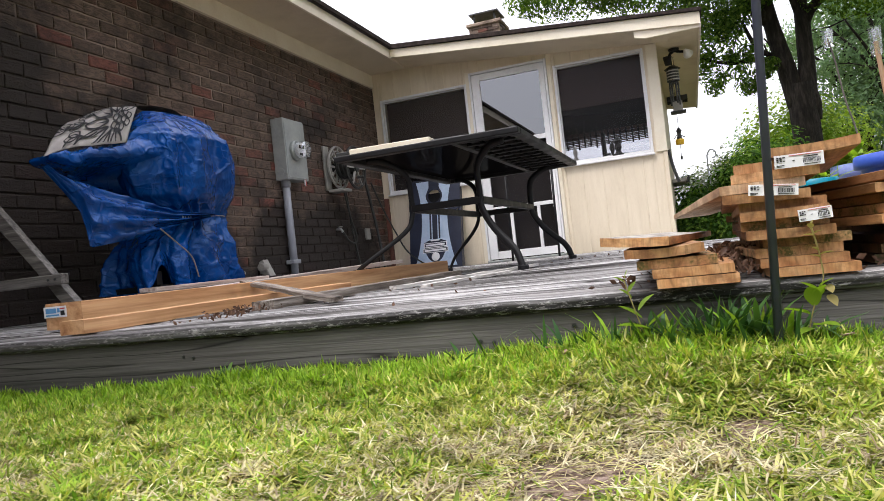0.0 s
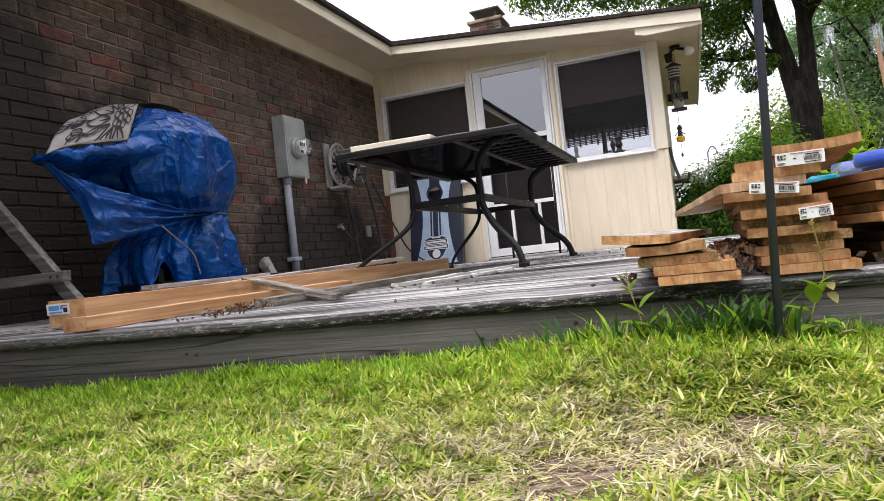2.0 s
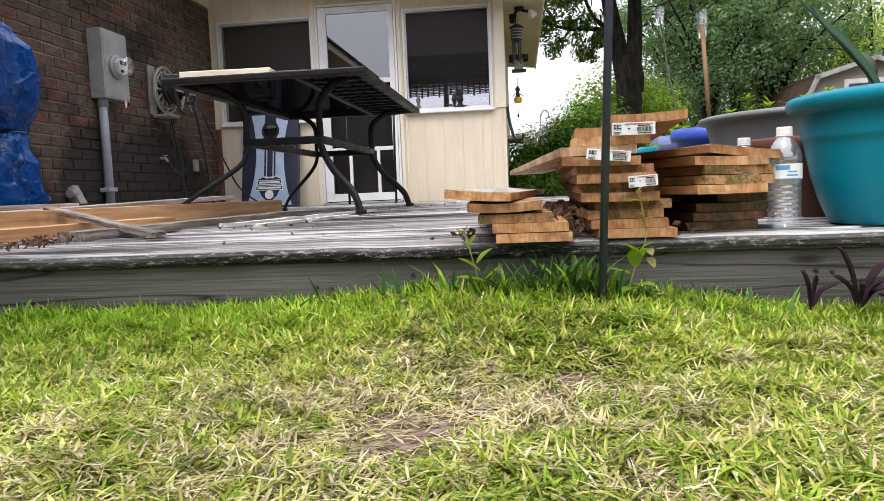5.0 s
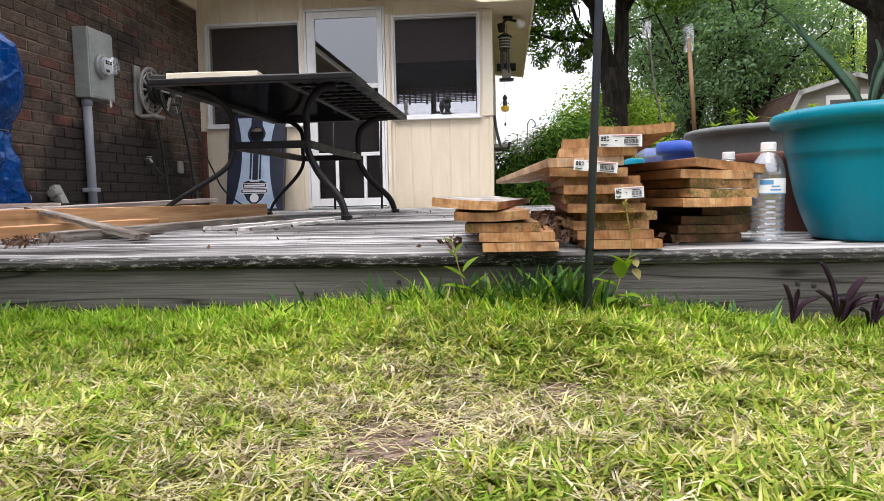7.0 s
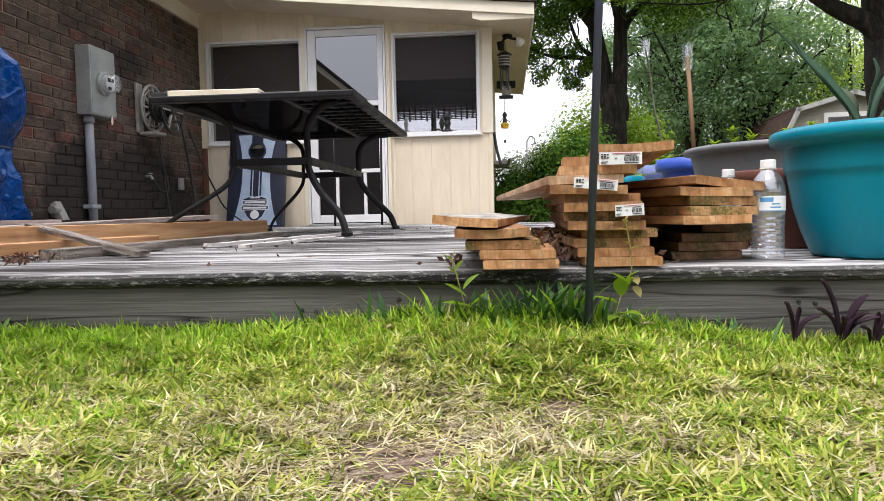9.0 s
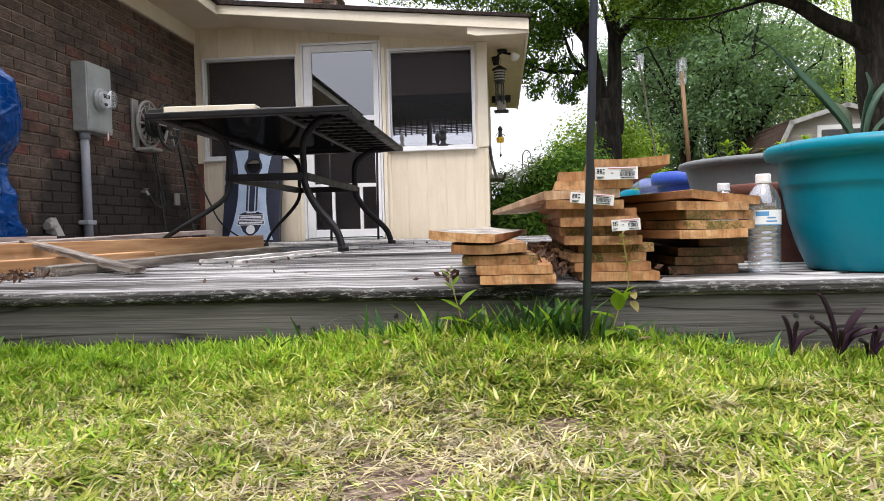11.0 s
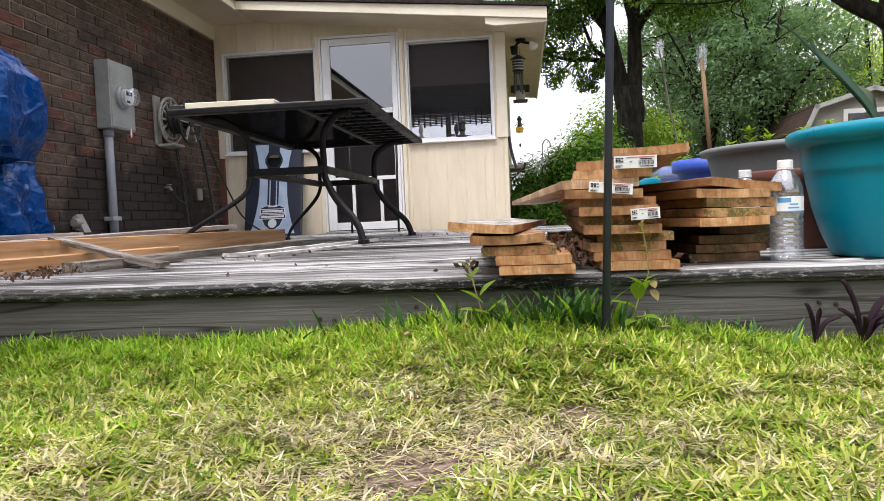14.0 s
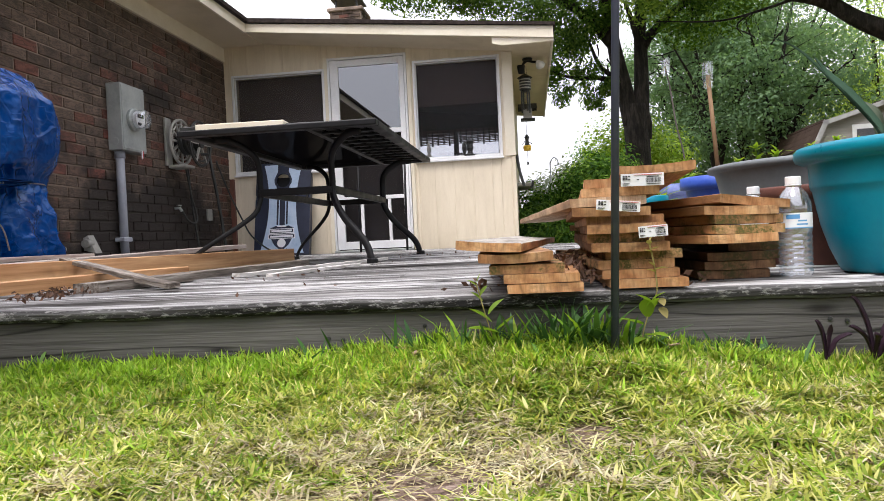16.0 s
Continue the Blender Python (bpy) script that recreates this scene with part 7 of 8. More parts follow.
# ---- under the porch eave: light, chimes and feeders ----
def eave_things():
    l = thing("flood_light", "twin outdoor flood light under the eave", "lamp", (0.35, 6.25, 2.005))
    part("base", lathe([(0, 0), (0.055, 0), (0.05, -0.025), (0, -0.03)], 16), BLACK, l)
    part("arm", sweep([(0, 0, -0.02), (-0.04, -0.01, -0.05), (-0.06, -0.03, -0.09)], 0.014, 7), BLACK, l)
    part("arm", sweep([(0, 0, -0.02), (0.05, -0.01, -0.04), (0.09, -0.04, -0.055)], 0.014, 7), BLACK, l)
    h1 = lathe([(0, -0.06), (0.03, -0.055), (0.045, 0.03), (0.0, 0.03)], 16, centre=(-0.07, -0.04, -0.11))
    part("lamp_head", h1, BLACK, l, smooth=True)
    h2 = lathe([(0, 0.045), (0.02, 0.04), (0.052, -0.035), (0.0, -0.05)], 18)
    bmesh.ops.rotate(h2, matrix=Euler((radians(55), radians(-40), 0)).to_matrix(), verts=h2.verts[:])
    bmesh.ops.translate(h2, vec=(0.125, -0.06, -0.075), verts=h2.verts[:])
    part("lamp_head", h2, CAPWHITE, l, "white reflector bulb", smooth=True)
    lan = thing("hanging_lantern", "small dark lantern with white stripes on a chain", "lantern", (0.315, 6.3, 1.68))
    part("chain", sweep([(0, 0, 0.17), (0, 0, 0.325)], 0.004, 5), HOSE, lan)
    part("roof_cap", lathe([(0.085, 0.13), (0.03, 0.165), (0.0, 0.175)], 12), HOSE, lan)
    part("body", lathe([(0, 0), (0.062, 0.0), (0.062, 0.13), (0, 0.13)], 12), HOSE, lan)
    for k in range(4):
        part("stripe", lathe([(0.0635, 0.012 + k * 0.03), (0.0645, 0.018 + k * 0.03), (0.0635, 0.024 + k * 0.03)], 12), REEL, lan)
    ch = thing("wind_chime", "dark wind chime hanging under the lantern", "wind chime", (0.315, 6.3, 1.40))
    part("top_disc", lathe([(0, 0.26), (0.05, 0.26), (0.045, 0.275), (0, 0.28)], 12), HOSE, ch)
    for k in range(6):
        a = k * math.pi / 3
        part("chime_tube", sweep([(0.042 * math.cos(a), 0.042 * math.sin(a), 0.26), (0.042 * math.cos(a), 0.042 * math.sin(a), 0.03 + 0.03 * (k % 3))], 0.009, 7), HOSE, ch)
    part("cord", sweep([(0, 0, 0.275), (0, 0, 0.285)], 0.003, 5), HOSE, ch)
    fd = thing("bird_feeder", "brown and white wooden house-shaped bird feeder", "bird feeder", (0.335, 6.55, 1.385))
    part("tray", box(-0.085, 0.075, -0.07, 0.07, 0, 0.02, 0.004), HOSE, fd)
    part("house", box(-0.055, 0.045, -0.05, 0.05, 0.02, 0.13, 0.004), REEL, fd)
    rf = bmesh.new()
    v = [rf.verts.new(p) for p in ((-0.11, -0.08, 0.12), (0.10, -0.08, 0.12), (0.10, 0.0, 0.19), (-0.11, 0.0, 0.19), (-0.11, 0.08, 0.12), (0.10, 0.08, 0.12))]
    rf.faces.new((v[0], v[1], v[2], v[3]))
    rf.faces.new((v[3], v[2], v[5], v[4]))
    bmesh.ops.solidify(rf, geom=rf.faces[:], thickness=0.012)
    part("roof", rf, HOSE, fd)
    part("hanger", sweep([(0, 0, 0.19), (0, 0, 0.61)], 0.003, 5), HOSE, fd)
    yf = thing("yellow_feeder", "yellow and black figure-topped bird feeder on a cord", "bird feeder", (0.31, 6.65, 1.06))
    part("cup", lathe([(0, 0), (0.040, 0.0), (0.047, 0.045), (0.036, 0.06), (0, 0.06)], 14), YELLOW, yf)
    part("stem", lathe([(0, 0.06), (0.028, 0.065), (0.018, 0.12), (0.03, 0.15), (0.012, 0.18), (0, 0.19)], 10), HOSE, yf)
    part("perch", sweep([(-0.055, 0, 0.07), (-0.015, 0, 0.12), (0.055, 0, 0.075)], 0.005, 5), HOSE, yf)
    part("cord", sweep([(0, 0, 0.19), (0, 0, 0.94)], 0.0025, 5), HOSE, yf)
    part("weight", lathe([(0, -0.17), (0.012, -0.155), (0.010, -0.13), (0, -0.125)], 8), HOSE, yf)
    part("weight_cord", sweep([(0, 0, -0.128), (0, 0, 0.0)], 0.002, 5), HOSE, yf)
    dn = thing("downspout", "dark downspout on the porch corner", "pipe", (XC + 0.05, YB + 0.12, 0))
    part("pipe", sweep(spline([(-0.02, 0.0, 0.96), (0.0, 0, 0.8), (0.045, 0.0, 0.62)], 4), 0.016, 6), HOSE, dn)
    gt = thing("side_gutter", "white gutter end on a low side roof", "gutter", (0.325, 7.5, 0.68))
    part("trough", box(-0.16, 0.02, 0, 0.8, 0.03, 0.08, 0.01), REEL, gt)
    part("spout", sweep([(0.0, -0.01, 0.02), (0.03, -0.01, 0.03), (0.035, -0.01, 0.10)], 0.016, 6), HOSE, gt)
    hk = thing("shepherd_hook", "thin grey shepherd hook in the yard", "hook", (0.66, 9.9, GZ))
    part("rod", sweep(spline([(0, 0, 0), (0, 0, 1.25), (0.01, 0, 1.40), (0.06, 0, 1.47), (0.12, 0, 1.43), (0.12, 0, 1.36), (0.07, 0, 1.34)], 6), 0.009, 6), STEEL, hk, smooth=True)


eave_things()

# ---- small things on the window sill, inside ----
for x, kind in ((-0.745, 0), (-0.30, 1), (-0.43, 2)):
    o = thing("sill_ornament", "small dark ornament standing on the inner sill", "ornament", (x, YB + 0.085, WR[2]))
    if kind == 0:
        part("figure", lathe([(0, 0), (0.035, 0), (0.03, 0.03), (0.014, 0.06), (0.026, 0.10), (0.02, 0.13), (0.012, 0.145), (0.018, 0.165), (0, 0.18)], 12), REEL, o, smooth=True)
    elif kind == 1:
        part("dish", lathe([(0, 0), (0.09, 0.0), (0.10, 0.02), (0.04, 0.03), (0.02, 0.06), (0, 0.06)], 16), HOSE, o)
        part("figure", lathe([(0.02, 0.05), (0.04, 0.09), (0.03, 0.13), (0.05, 0.16), (0.0, 0.21)], 10), HOSE, o)
        part("figure", lathe([(0.012, 0.03), (0.03, 0.10), (0.02, 0.14), (0.0, 0.17)], 10, centre=(-0.06, 0, 0)), HOSE, o)
    else:
        part("post", box(-0.012, 0.012, -0.012, 0.012, 0, 0.26), HOSE, o)
        part("shelf", box(-0.03, 0.05, -0.02, 0.02, 0.03, 0.045), HOSE, o)


# ---- plants in pots, sticks ----
def strap_leaf(owner, path, width, face, material):
    """A long folded leaf along a line: widest past the middle, pointed; face: the way its upper side looks."""
    pts = spline(path, 7)
    n = len(pts)
    bm = bmesh.new()
    prev = None
    for k, p in enumerate(pts):
        t = k / (n - 1)
        d = (pts[min(k + 1, n - 1)] - pts[max(k - 1, 0)]).normalized()
        q = d.cross(Vector(face)).normalized()
        nrm = q.cross(d)
        half = width * 0.5 * (0.42 + 0.58 * math.sin(math.pi * min(1.0, t * 0.9)) if t < 0.6 else max(0.03, ((1 - t) / 0.4) ** 0.75))
        row = [bm.verts.new(p - q * half + nrm * half * 0.35), bm.verts.new(p - nrm * 0.002), bm.verts.new(p + q * half + nrm * half * 0.35), bm.verts.new(p - nrm * 0.0045)]
        if prev:
            for i in range(4):
                bm.faces.new((prev[i], prev[(i + 1) % 4], row[(i + 1) % 4], row[i]))
        prev = row
    bmesh.ops.recalc_face_normals(bm, faces=bm.faces[:])
    part("leaf", bm, material, owner, smooth=True)


def agave():
    p = thing("agave_plant", "agave with long grey-green strap leaves in the teal planter", "plant", (1.05, 0.18, 0.2445))
    strap_leaf(p, [(0.0, 0, 0.0), (-0.011, 0, 0.052), (-0.064, 0, 0.124), (-0.111, 0, 0.174), (-0.136, 0, 0.212)], 0.018, (0.35, -1, 0.15), AGAVE)
    strap_leaf(p, [(0.0, 0.01, 0.0), (-0.013, 0.012, 0.052), (-0.066, 0.012, 0.122), (-0.118, 0.014, 0.186), (-0.170, 0.016, 0.240), (-0.235, 0.02, 0.275)], 0.007, (0.2, -1, -0.5), AGAVE)
    strap_leaf(p, [(0.012, 0, 0.0), (0.013, 0, 0.05), (0.021, 0, 0.104), (0.031, 0, 0.140), (0.024, 0, 0.172)], 0.017, (0.6, -1, 0.1), AGAVE)
    strap_leaf(p, [(0.018, 0.0, 0.0), (0.022, 0, 0.062), (0.045, 0, 0.122), (0.088, 0, 0.162), (0.14, 0, 0.175)], 0.015, (0.1, -0.6, 1), AGAVE)
    strap_leaf(p, [(0.025, -0.01, 0.0), (0.037, -0.01, 0.052), (0.083, -0.02, 0.09), (0.15, -0.03, 0.115)], 0.011, (0, -0.6, 1), AGAVE)
    strap_leaf(p, [(0.005, 0.03, 0.0), (-0.004, 0.03, 0.055), (-0.012, 0.03, 0.095), (-0.042, 0.03, 0.122)], 0.026, (0.1, -1, 0.7), PALEGREY)


agave()


def seedlings(name, label, at, spots, material, h=0.05, size=0.016, seed=3):
    rng = random.Random(seed)
    s = thing(name, label, "plant", at)
    for x, y, k in spots:
        bm = bmesh.new()
        top = h * k
        sweep(spline([(x, y, 0), (x + 0.004, y, top * 0.5), (x + rng.uniform(-0.01, 0.01), y, top)], 3), 0.0014, 5, bm)
        part("stem", bm, LIME, s)
        items = []
        for j in range(int(9 + 8 * k)):
            items.append((x, y, top * rng.uniform(0.35, 1.0), rng.uniform(0, 6.28), size * rng.uniform(1.0, 1.9) * (0.8 + 0.2 * k), rng.uniform(0.5, 1.25), 0.5, size * 0.55))
        for item in items:
            blades("leaf", [item], LIME, s)


seedlings("tub_seedlings", "bright green seedlings in the grey tub", (1.167, 0.875, 0.268), [(-0.19, -0.09, 1.3), (-0.15, -0.14, 1.0), (-0.10, -0.16, 0.8), (-0.05, -0.13, 1.2), (0.0, -0.17, 1.4), (0.02, -0.12, 1.5), (-0.22, -0.02, 0.8), (0.05, -0.18, 1.1)], LIME, 0.055, 0.017, 3)
seedlings("lilac_seedling", "broad light green leaves in the lilac planter", (1.056, 1.95, 0.278), [(-0.10, -0.05, 1.2), (-0.06, -0.08, 1.6), (-0.12, 0.0, 1.4)], LIME, 0.06, 0.045, 4)
seedlings("low_plant", "broad light green leaves behind the boards", (0.80, 1.45, 0.0), [(0.0, 0.0, 1.0), (0.04, 0.02, 1.1)], LIME, 0.26, 0.05, 5)
st1 = thing("capped_stake", "brown stake with a clear plastic cup on its top", "stake", (0.900, 0.905, 0.26))
part("stick", sweep([(0, 0, 0), (-0.014, 0.03, 0.33)], 0.0068, 8), BAMBOO, st1, smooth=True)
part("cup", lathe([(0.012, 0.29), (0.015, 0.295), (0.0165, 0.372)], 20, centre=(-0.0145, 0.03, 0)), CLEAR, st1, "clear plastic cup", smooth=True)
st2 = thing("capped_twig", "thin crooked twig with a clear plastic cup on top", "stake", (1.034, 1.93, 0.27))
part("stick", sweep(spline([(0, 0, 0), (-0.018, 0.0, 0.18), (-0.045, 0, 0.31), (-0.066, 0, 0.48), (-0.085, 0, 0.58)], 4), 0.0036, 6), TWIG, st2, smooth=True)
part("cup", lathe([(0.014, 0.54), (0.018, 0.545), (0.021, 0.615)], 20, centre=(-0.083, 0, 0)), CLEAR, st2, "clear plastic cup", smooth=True)


# ---- weeds at the deck edge ----
def weed(name, label, at, stem, leaves, material, width):
    w = thing(name, label, "weed", at)
    part("stem", sweep(spline(stem, 6), 0.0012, 5), STRAWTIP, w, "thin straw-brown stem")
    for (x, y, z, head, ln, lean, bend) in leaves:
        ln *= 1.2
        h = radians(head)
        bm = bmesh.new()
        prev = None
        for k in range(8):
            t = k / 7
            out = ln * (math.sin(lean) * t + 0.5 * bend * t * t)
            up = ln * (math.cos(lean) * t - 0.32 * bend * t * t)
            half = width * ln * math.sin(math.pi * min(1, 0.06 + t * 0.94)) ** 0.8 * (1 - 0.35 * t)
            c = Vector((x + out * math.cos(h), y + out * math.sin(h), z + up))
            q = Vector((-math.sin(h), math.cos(h), 0))
            row = [bm.verts.new(c - q * half + Vector((0, 0, half * 0.3))), bm.verts.new(c), bm.verts.new(c + q * half + Vector((0, 0, half * 0.3)))]
            if prev:
                bm.faces.new((prev[0], prev[1], row[1], row[0]))
                bm.faces.new((prev[1], prev[2], row[2], row[1]))
            prev = row
        part("leaf", bm, material, w, smooth=True)


weed("vine_weed", "light green leafy vine weed against the deck edge", (0.225, -0.05, GZ), [(0.02, 0.02, 0), (0.005, 0.0, 0.07), (-0.01, -0.01, 0.13), (-0.025, -0.01, 0.19)],
     [(0.01, 0, 0.095, 200, 0.045, 1.25, 0.3), (0.01, 0, 0.10, -10, 0.04, 1.0, -0.2), (0.0, 0, 0.115, 180, 0.04, 0.9, 0.2), (-0.005, 0, 0.13, 20, 0.035, 0.7, 0.3), (0.01, 0, 0.07, -30, 0.03, 1.9, 0.2), (-0.015, 0, 0.155, 170, 0.025, 0.8, 0.2), (-0.02, 0, 0.165, 30, 0.022, 0.6, 0.2), (-0.025, 0, 0.185, 200, 0.02, 0.9, 0.2), (-0.025, 0, 0.19, 10, 0.018, 0.3, 0.2)], LIME, 0.42)
weed("vine_weed", "tall thin weed with withered tips climbing past the boards", (0.515, -0.075, GZ), [(-0.012, 0, 0), (-0.016, 0, 0.07), (-0.004, 0, 0.12), (0.014, 0, 0.165), (0.012, 0, 0.205), (0.004, 0, 0.25)],
     [(-0.014, 0, 0.105, 205, 0.036, 1.15, 0.3), (-0.006, 0, 0.085, -55, 0.036, 1.35, 0.5), (-0.008, 0, 0.080, 235, 0.030, 1.5, 0.5), (-0.004, 0, 0.118, 250, 0.034, 0.35, 0.2), (0.0, 0, 0.128, -60, 0.030, 0.5, 0.4), (0.004, 0, 0.142, 200, 0.030, 0.9, 0.2), (0.006, 0, 0.150, -25, 0.022, 0.9, 0.3)], LIME, 0.40)
weed("withered_tips", "withered straw-coloured tips and a dead leaf on the tall weed", (0.515, -0.077, GZ), [(0.014, 0, 0.165), (0.012, 0, 0.207), (0.004, 0, 0.256)],
     [(0.012, 0, 0.200, 190, 0.013, 1.1, 0.3), (0.012, 0, 0.204, -15, 0.016, 1.2, 0.5), (0.010, 0, 0.212, 215, 0.010, 0.9, 0.3), (0.006, 0, 0.238, 190, 0.012, 1.3, 0.3), (0.006, 0, 0.240, -20, 0.012, 1.0, 0.5), (0.004, 0, 0.250, 250, 0.010, 0.6, 0.3), (0.004, 0, 0.256, 20, 0.008, 0.4, 0.3), (0.018, 0, 0.152, -75, 0.016, 2.2, 0.2), (0.020, 0, 0.135, -60, 0.018, 2.5, 0.2)], STRAWTIP, 0.55)


def purple_plant(at, leaves):
    p = thing("purple_plant", "dark purple strap-leaved plant at the deck edge", "plant", at, group="purple plants")
    for dx, dy, dz, w in leaves:
        strap_leaf(p, [(0, 0, -0.02), (dx * 0.35, dy * 0.4, dz * 0.45), (dx * 0.75, dy * 0.8, dz * 0.85), (dx, dy, dz)], w, (0.15, -0.45, 1), PURPLE)


purple_plant((0.906, -0.055, -0.118), ((-0.040, -0.01, 0.098, 0.015), (0.040, -0.01, 0.068, 0.015), (-0.048, -0.015, 0.046, 0.013), (0.030, -0.03, 0.040, 0.013), (-0.015, -0.04, 0.035, 0.012), (0.055, -0.02, 0.030, 0.012)))
purple_plant((0.824, -0.055, -0.116), ((-0.019, -0.01, 0.055, 0.011), (0.005, -0.01, 0.045, 0.010), (0.036, -0.015, 0.030, 0.011)))
purple_plant((0.960, -0.055, -0.126), ((0.022, -0.01, 0.042, 0.012), (0.005, -0.01, 0.045, 0.011), (-0.030, -0.02, 0.022, 0.010), (0.045, -0.02, 0.022, 0.012)))
purple_plant((1.04, -0.055, -0.130), ((-0.025, -0.01, 0.060, 0.013), (0.030, -0.01, 0.055, 0.013), (0.005, -0.02, 0.035, 0.012)))


# ---- dead leaves on the deck ----
def litter():
    rng = np.random.default_rng(8)
    pts = []
    for cx, cy, cz, sx, sy, n in ((0.405, 0.12, 0.022, 0.026, 0.11, 260), (0.400, 0.30, 0.05, 0.03, 0.12, 160), (0.19, 0.10, 0.012, 0.03, 0.05, 25), (-1.02, 0.42, 0.008, 0.04, 0.10, 130), (0.36, 0.3, 0.02, 0.03, 0.12, 90), (0.62, 0.10, 0.01, 0.03, 0.05, 20), (-0.6, 1.2, 0.006, 0.5, 0.7, 40), (-0.3, 3.4, 0.006, 0.3, 0.3, 30)):
        p = rng.normal(size=(n, 3)) * (sx, sy, 0.006) + (cx, cy, cz)
        p[:, 2] = np.maximum(p[:, 2], 0.004)
        p = p[p[:, 1] > 0.02]
        pts.append(p)
    pts = np.concatenate(pts)
    ob = leaf_mesh("leaf_litter", pts, rng.uniform(0.4, 1.2, len(pts)) * 0.011, LEAFLITTER, None, 9, kind="stuff")
    tagged(ob, "brown dead leaves scattered on the deck", "leaves")


litter()


# ---- lawn ----
def lawn():
    rng = np.random.default_rng(21)
    green, straw, lush = [], [], []
    def height(x, y):
        return lawn_height(x, y)
    n = 430000
    xs = rng.uniform(-1.75, 1.35, n)
    ys = rng.uniform(-0.95, 0.015, n)
    keep = (xs > 0.22 - 1.38 * (ys + 1.40)) & (xs < 0.42 + 0.66 * (ys + 1.40))
    for x, y in zip(xs[keep].tolist(), ys[keep].tolist()):
        fine = noise.noise(Vector((x * 30, y * 26, 5.0)))
        patch = 0.45 * noise.noise(Vector((x * 3.0, y * 3.4, 3.0))) + 0.8 * noise.noise(Vector((x * 11, y * 9, 1.0))) + 0.95 * fine
        ragged = 1 + 0.8 * noise.noise(Vector((x * 18, y * 18, 7.0)))
        bare = 0.0
        for sx, sy, reach in SOIL_SPOTS:
            bare = max(bare, math.exp(-(((x - sx) ** 2 + (0.75 * (y - sy)) ** 2) / (reach * 1.12) ** 2 * ragged) ** 2))
        halo = math.exp(-((x - 0.21) / 0.16) ** 2 - ((y + 0.57) / 0.11) ** 2)
        edge = max(0.0, min(1.0, (y + 0.30) / 0.26))
        dry = 0.54 + 1.05 * patch + 0.35 * halo - 0.42 * max(0.0, min(1.0, (y + 0.62) / 0.30))
        dry -= 0.38 * max(0.0, min(1.0, (-0.10 - x) / 0.35)) + 0.40 * max(0.0, min(1.0, (x - 0.36) / 0.1)) * max(0.0, min(1.0, (-0.58 - y) / 0.1))
        if rng.uniform() < 0.985 * bare or rng.uniform() < 0.5 * max(0.0, -fine - 0.05):
            continue
        z = height(x, y) - 0.004 + 0.022 * max(0.0, noise.noise(Vector((x * 13, y * 13, 9.0)))) * (1 - bare)
        head = rng.uniform(0, 2 * math.pi)
        low = 1 - 0.68 * halo
        if rng.uniform() < min(0.88, max(0.08, dry)):
            straw.append((x, y, z + rng.uniform(0, 0.020) * low, head, rng.uniform(0.010, 0.034), rng.uniform(0.9, 1.75), rng.uniform(-1.6, 1.6), rng.uniform(0.0013, 0.0034)))
        else:
            ln = rng.uniform(0.012, 0.035) * (1 + 0.5 * edge) * low
            row = (x, y, z + rng.uniform(0, 0.016) * low, head, ln, rng.uniform(0.6, 1.7) * (1 - 0.45 * edge), rng.uniform(-0.6, 2.0), rng.uniform(0.0019, 0.0042) * (1.4 if rng.uniform() < 0.12 else 1.0))
            (lush if rng.uniform() < 0.12 + 0.60 * edge + 0.30 * max(0, -patch) + 0.25 * max(0.0, min(1.0, (-0.10 - x) / 0.35)) else green).append(row)
    # loose stalks on the bare soil
    for k in range(1200):
        sx, sy, reach = SOIL_SPOTS[k % len(SOIL_SPOTS)]
        x, y = rng.normal(sx, reach * 0.7), rng.normal(sy, reach * 0.8)
        straw.append((x, y, height(x, y) + rng.uniform(0.0, 0.006), rng.uniform(0, 6.28), rng.uniform(0.012, 0.045), rng.uniform(1.3, 1.62), rng.uniform(-0.6, 0.6), rng.uniform(0.0010, 0.0028)))
    # taller tufts against the deck
    tufts = []
    for cx, n, hh in ((0.31, 45, 0.075), (0.36, 55, 0.09), (0.41, 60, 0.095), (0.46, 34, 0.08), (0.06, 8, 0.09), (-0.12, 7, 0.09), (0.55, 14, 0.065), (0.63, 12, 0.065), (0.72, 14, 0.07), (-0.7, 14, 0.07), (0.16, 12, 0.09), (0.24, 20, 0.075)):
        for _ in range(n):
            x = cx + rng.normal() * 0.024
            (tufts if rng.uniform() < 0.88 else lush).append((x, -0.028 - abs(rng.normal()) * 0.028, lawn_height(x, -0.04), rng.uniform(0, 6.28), 1.25 * hh * rng.uniform(0.45, 1.15), abs(rng.normal(0.35, 0.25)), rng.uniform(0.1, 1.0), rng.uniform(0.005, 0.012)))
    blades("grass_tuft", tufts, TUFT, None, "stuff", 4, "broad dark green grass tufts against the deck", "grass")
    for name, rows, m, label, seg in (("grass", green, GRASS, "patchy green lawn grass", 3), ("dry_grass", straw, STRAW, "dry straw-coloured lawn thatch", 2), ("lush_grass", lush, LUSH, "longer dark green grass along the deck", 3)):
        blades(name, rows, m, None, "stuff", seg, label, "grass")
    # the lawn goes on round the deck
    far = []
    for _ in range(45000):
        x, y = rng.uniform(-2.9, 4.2), -abs(rng.normal(0.0, 1.9))
        if 0.22 - 1.38 * (y + 1.40) < x < 0.42 + 0.66 * (y + 1.40) and y > -0.95 or math.hypot(x - 0.3, y + 1.37) < 0.22:
            continue
        far.append((x, y, lawn_height(x, y), rng.uniform(0, 6.28), rng.uniform(0.02, 0.05), rng.uniform(0.4, 1.4), rng.uniform(-0.5, 1.0), rng.uniform(0.004, 0.009)))
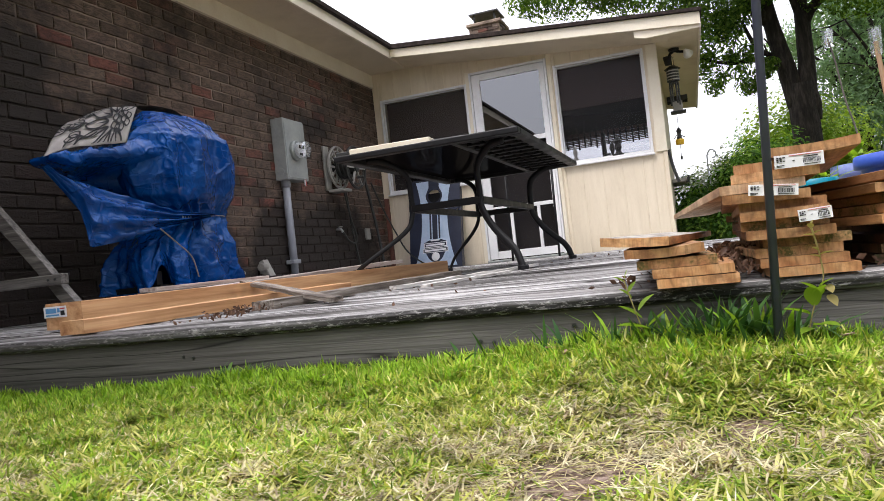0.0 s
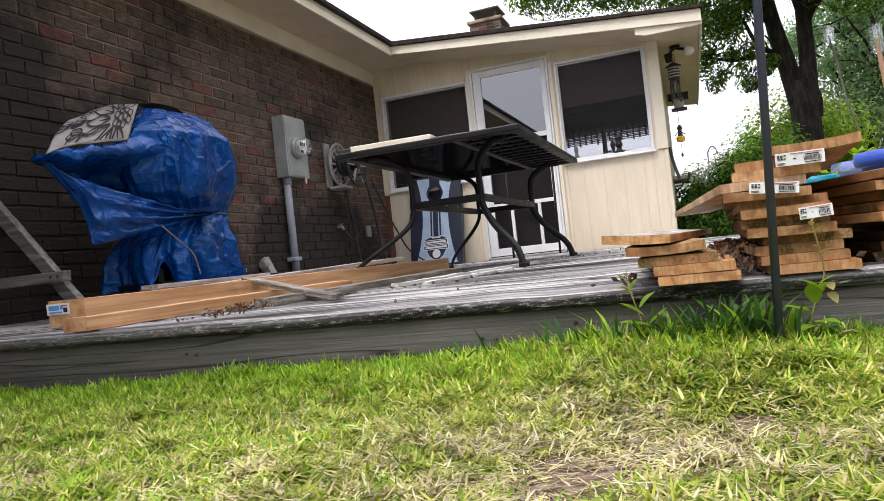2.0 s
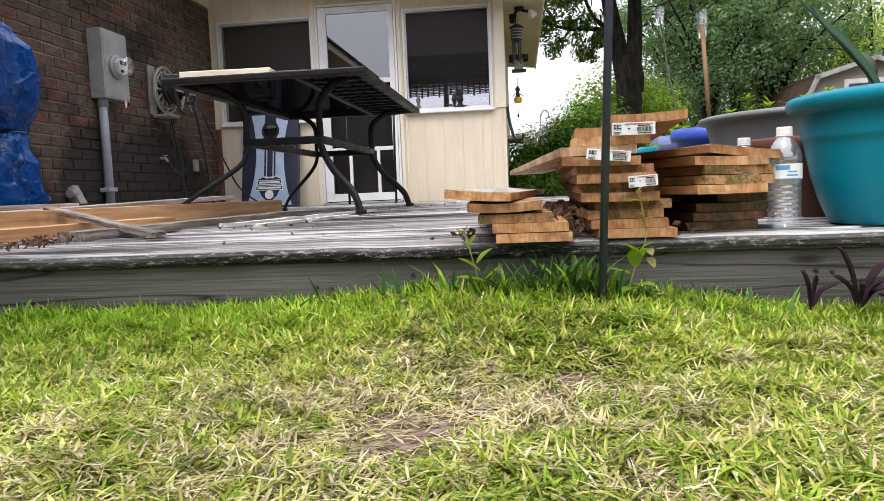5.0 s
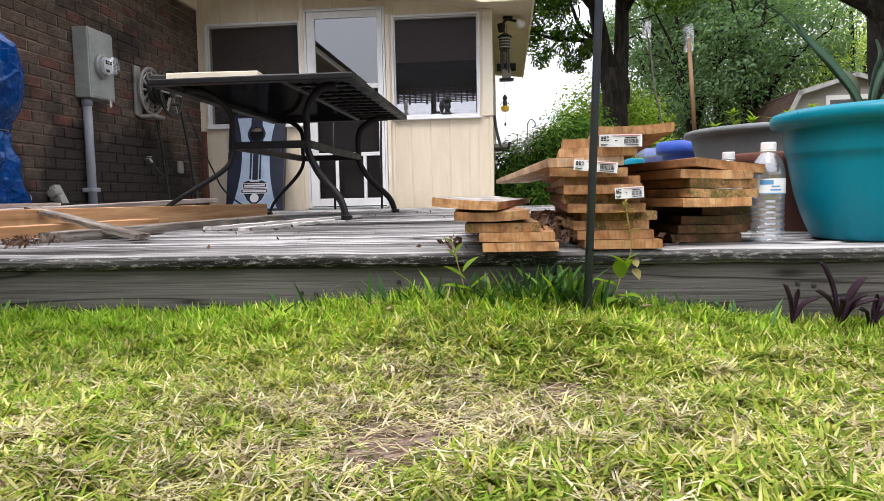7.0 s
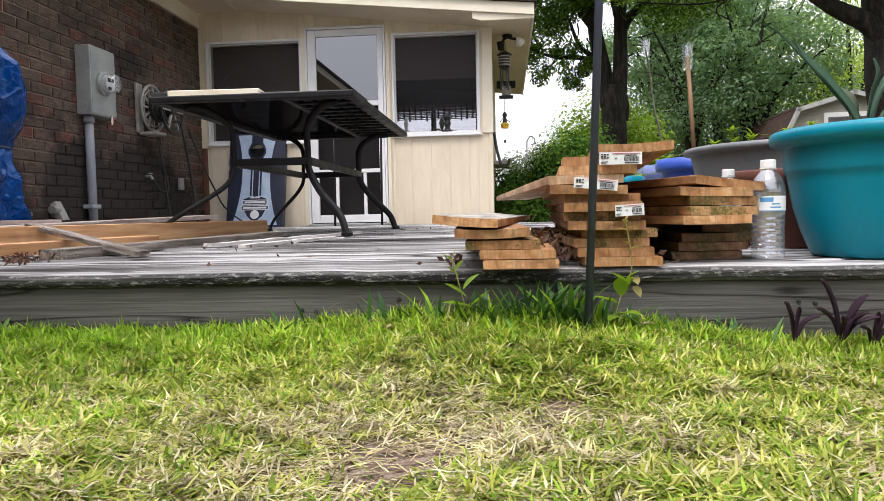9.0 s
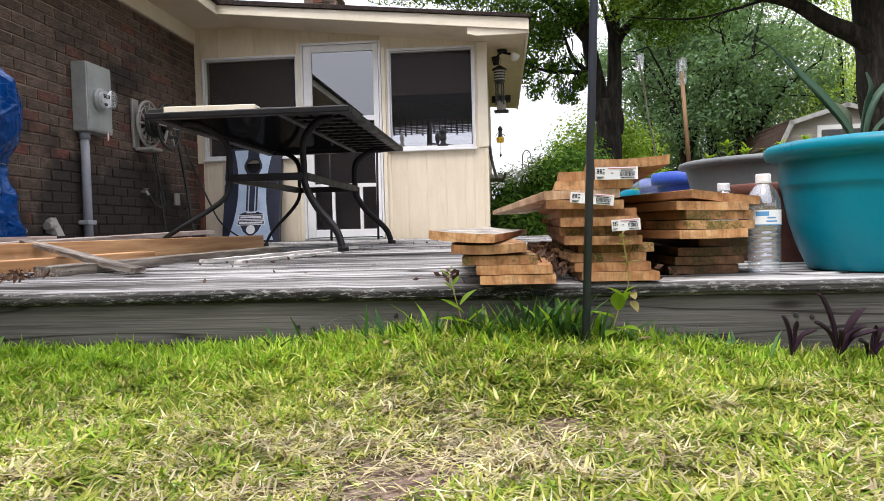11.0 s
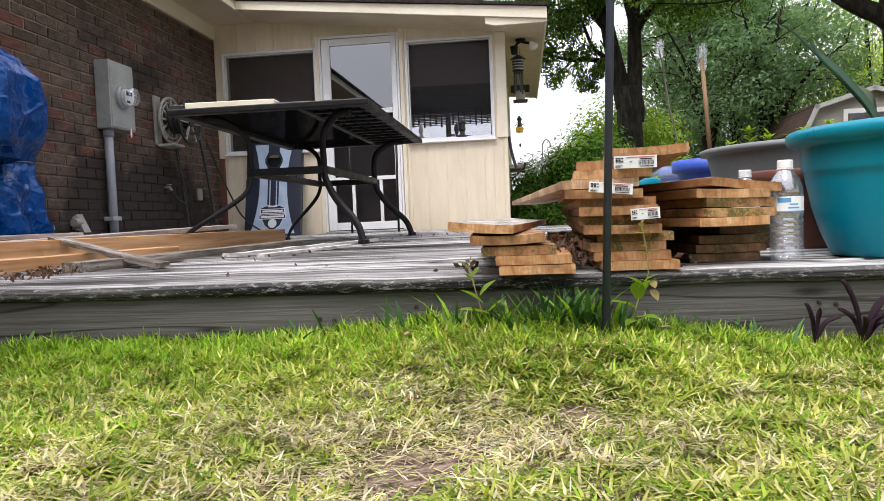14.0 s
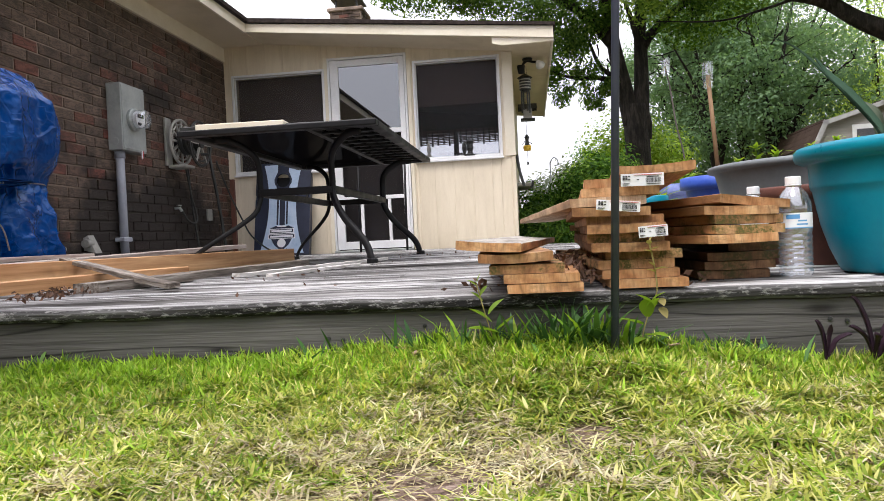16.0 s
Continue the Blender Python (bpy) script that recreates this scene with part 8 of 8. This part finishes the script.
    for _ in range(14000):
        x, y = rng.uniform(0.5, 9), rng.uniform(6.2, 14)
        far.append((x, y, GZ, rng.uniform(0, 6.28), rng.uniform(0.04, 0.08), rng.uniform(0.2, 1), 0.5, 0.012))
    for _ in range(16000):
        x, y = rng.uniform(3.4, 7.5), rng.uniform(-2, 6.2)
        far.append((x, y, GZ, rng.uniform(0, 6.28), rng.uniform(0.04, 0.07), rng.uniform(0.3, 1.3), 0.5, 0.012))
    blades("far_grass", far, GRASS, None, "stuff", 2, "lawn grass round the house", "grass")


lawn()
for k, (x, y, s) in enumerate(((0.545, -0.07, 0.011), (-0.45, -0.10, 0.010), (0.085, -0.13, 0.012), (0.63, -0.06, 0.009), (-0.75, -0.13, 0.009), (0.06, -0.07, 0.010))):
    dl = thing("fallen_leaf", "curled pale brown fallen leaf on the grass", "leaf", (x, y, lawn_height(x, y) + 0.028), 40 * k)
    bm = bmesh.new()
    prev = None
    for i in range(6):
        t = i / 5
        half = 0.45 * s * math.sin(math.pi * (0.05 + 0.9 * t))
        row = [bm.verts.new((s * 2 * t, q * half, 0.35 * s * abs(q) + 0.3 * s * t * t)) for q in (-1, 0, 1)]
        if prev:
            bm.faces.new((prev[0], prev[1], row[1], row[0]))
            bm.faces.new((prev[1], prev[2], row[2], row[1]))
        prev = row
    part("blade", bm, DRYLEAF, dl)

# ---- unseen trees added behind the camera, to close the yard and show in the glass ----
for k, (x, y, h) in enumerate(((-6, -26, 7.0), (1, -30, 7.5), (8, -27, 7.0), (15, -22, 8), (-14, -30, 7))):
    tree("unseen_tree", "unseen leafy tree added across the yard", (x, y, GZ), h, 3.2, 0.2, h * 0.3, 90 + k, WOODS, 1600, 0.3, 0.7, 26, low=0.2, sides=6, group="yard trees")


# unseen trees added on the right to cut sky light on the brick wall
for k, (x, y, h) in enumerate(((10.5, -7, 11), (12.5, -1.5, 12), (10.8, 4.0, 11), (15, 1.5, 13))):
    tree("unseen_tree", "unseen tall tree added to block sky light from the side", (x, y, GZ), h, 4.0, 0.28, h * 0.2, 110 + k, WOODS, 4200, 0.26, 0.9, 40, low=0.3, sides=6, group="yard trees")


# ---- bricks ----
def brick_mesh(seed):
    rng = random.Random(seed)
    hy, hz, e, d = 0.1105, 0.0355, 0.004, 0.011
    j = lambda: rng.uniform(-1, 1) * 0.0022
    f = [(0.0 + j(), sy * (hy - e) + j(), sz * (hz - e) + j()) for sy, sz in ((-1, -1), (1, -1), (1, 1), (-1, 1))]
    m = [(-0.004, sy * hy + j(), sz * hz + j()) for sy, sz in ((-1, -1), (1, -1), (1, 1), (-1, 1))]
    b = [(-d, y, z) for _, y, z in m]
    faces = [(0, 1, 2, 3)]
    for k in range(4):
        k2 = (k + 1) % 4
        faces += [(4 + k, 4 + k2, k2, k), (8 + k, 8 + k2, 4 + k2, 4 + k)]
    return f + m + b, faces


def brickwork():
    rng = random.Random(77)
    kinds = []
    for s in range(8):
        v, f = brick_mesh(s)
        me = bpy.data.meshes.new("brick")
        me.from_pydata(v, [], f)
        me.materials.append(BRICK)
        kinds.append((me, v, f))
    count, rest_v, rest_f = 0, [], []
    course, pitch = 0.0810, 0.2310
    for row in range(33):
        z = 0.002 + row * course
        if z + 0.037 > 2.19:
            break
        y = 0.718 + (pitch / 2 if row % 2 else 0.0)
        while y < YB + 0.10:
            turn = (rng.uniform(-1, 1) * 0.6, rng.uniform(-1, 1) * 0.5)
            off = (XB + rng.uniform(-0.003, 0.003), y + rng.uniform(-0.004, 0.004), z + rng.uniform(-0.002, 0.002))
            me, v, f = kinds[rng.randrange(8)]
            if 2.30 < y < 4.80 and count < 300:
                ob = new("brick", me)
                ob.parent = wall_house
                ob.matrix_local = pose(*off, turn[0], 0, turn[1])
                count += 1
            else:
                m = pose(*off, turn[0], 0, turn[1])
                o = len(rest_v)
                rest_v += [tuple(m @ Vector(p)) for p in v]
                rest_f += [tuple(o + i for i in q) for q in f]
            y += pitch
    raw("brickwork", rest_v, rest_f, BRICK_JOINED, wall_house, "stuff")


brickwork()
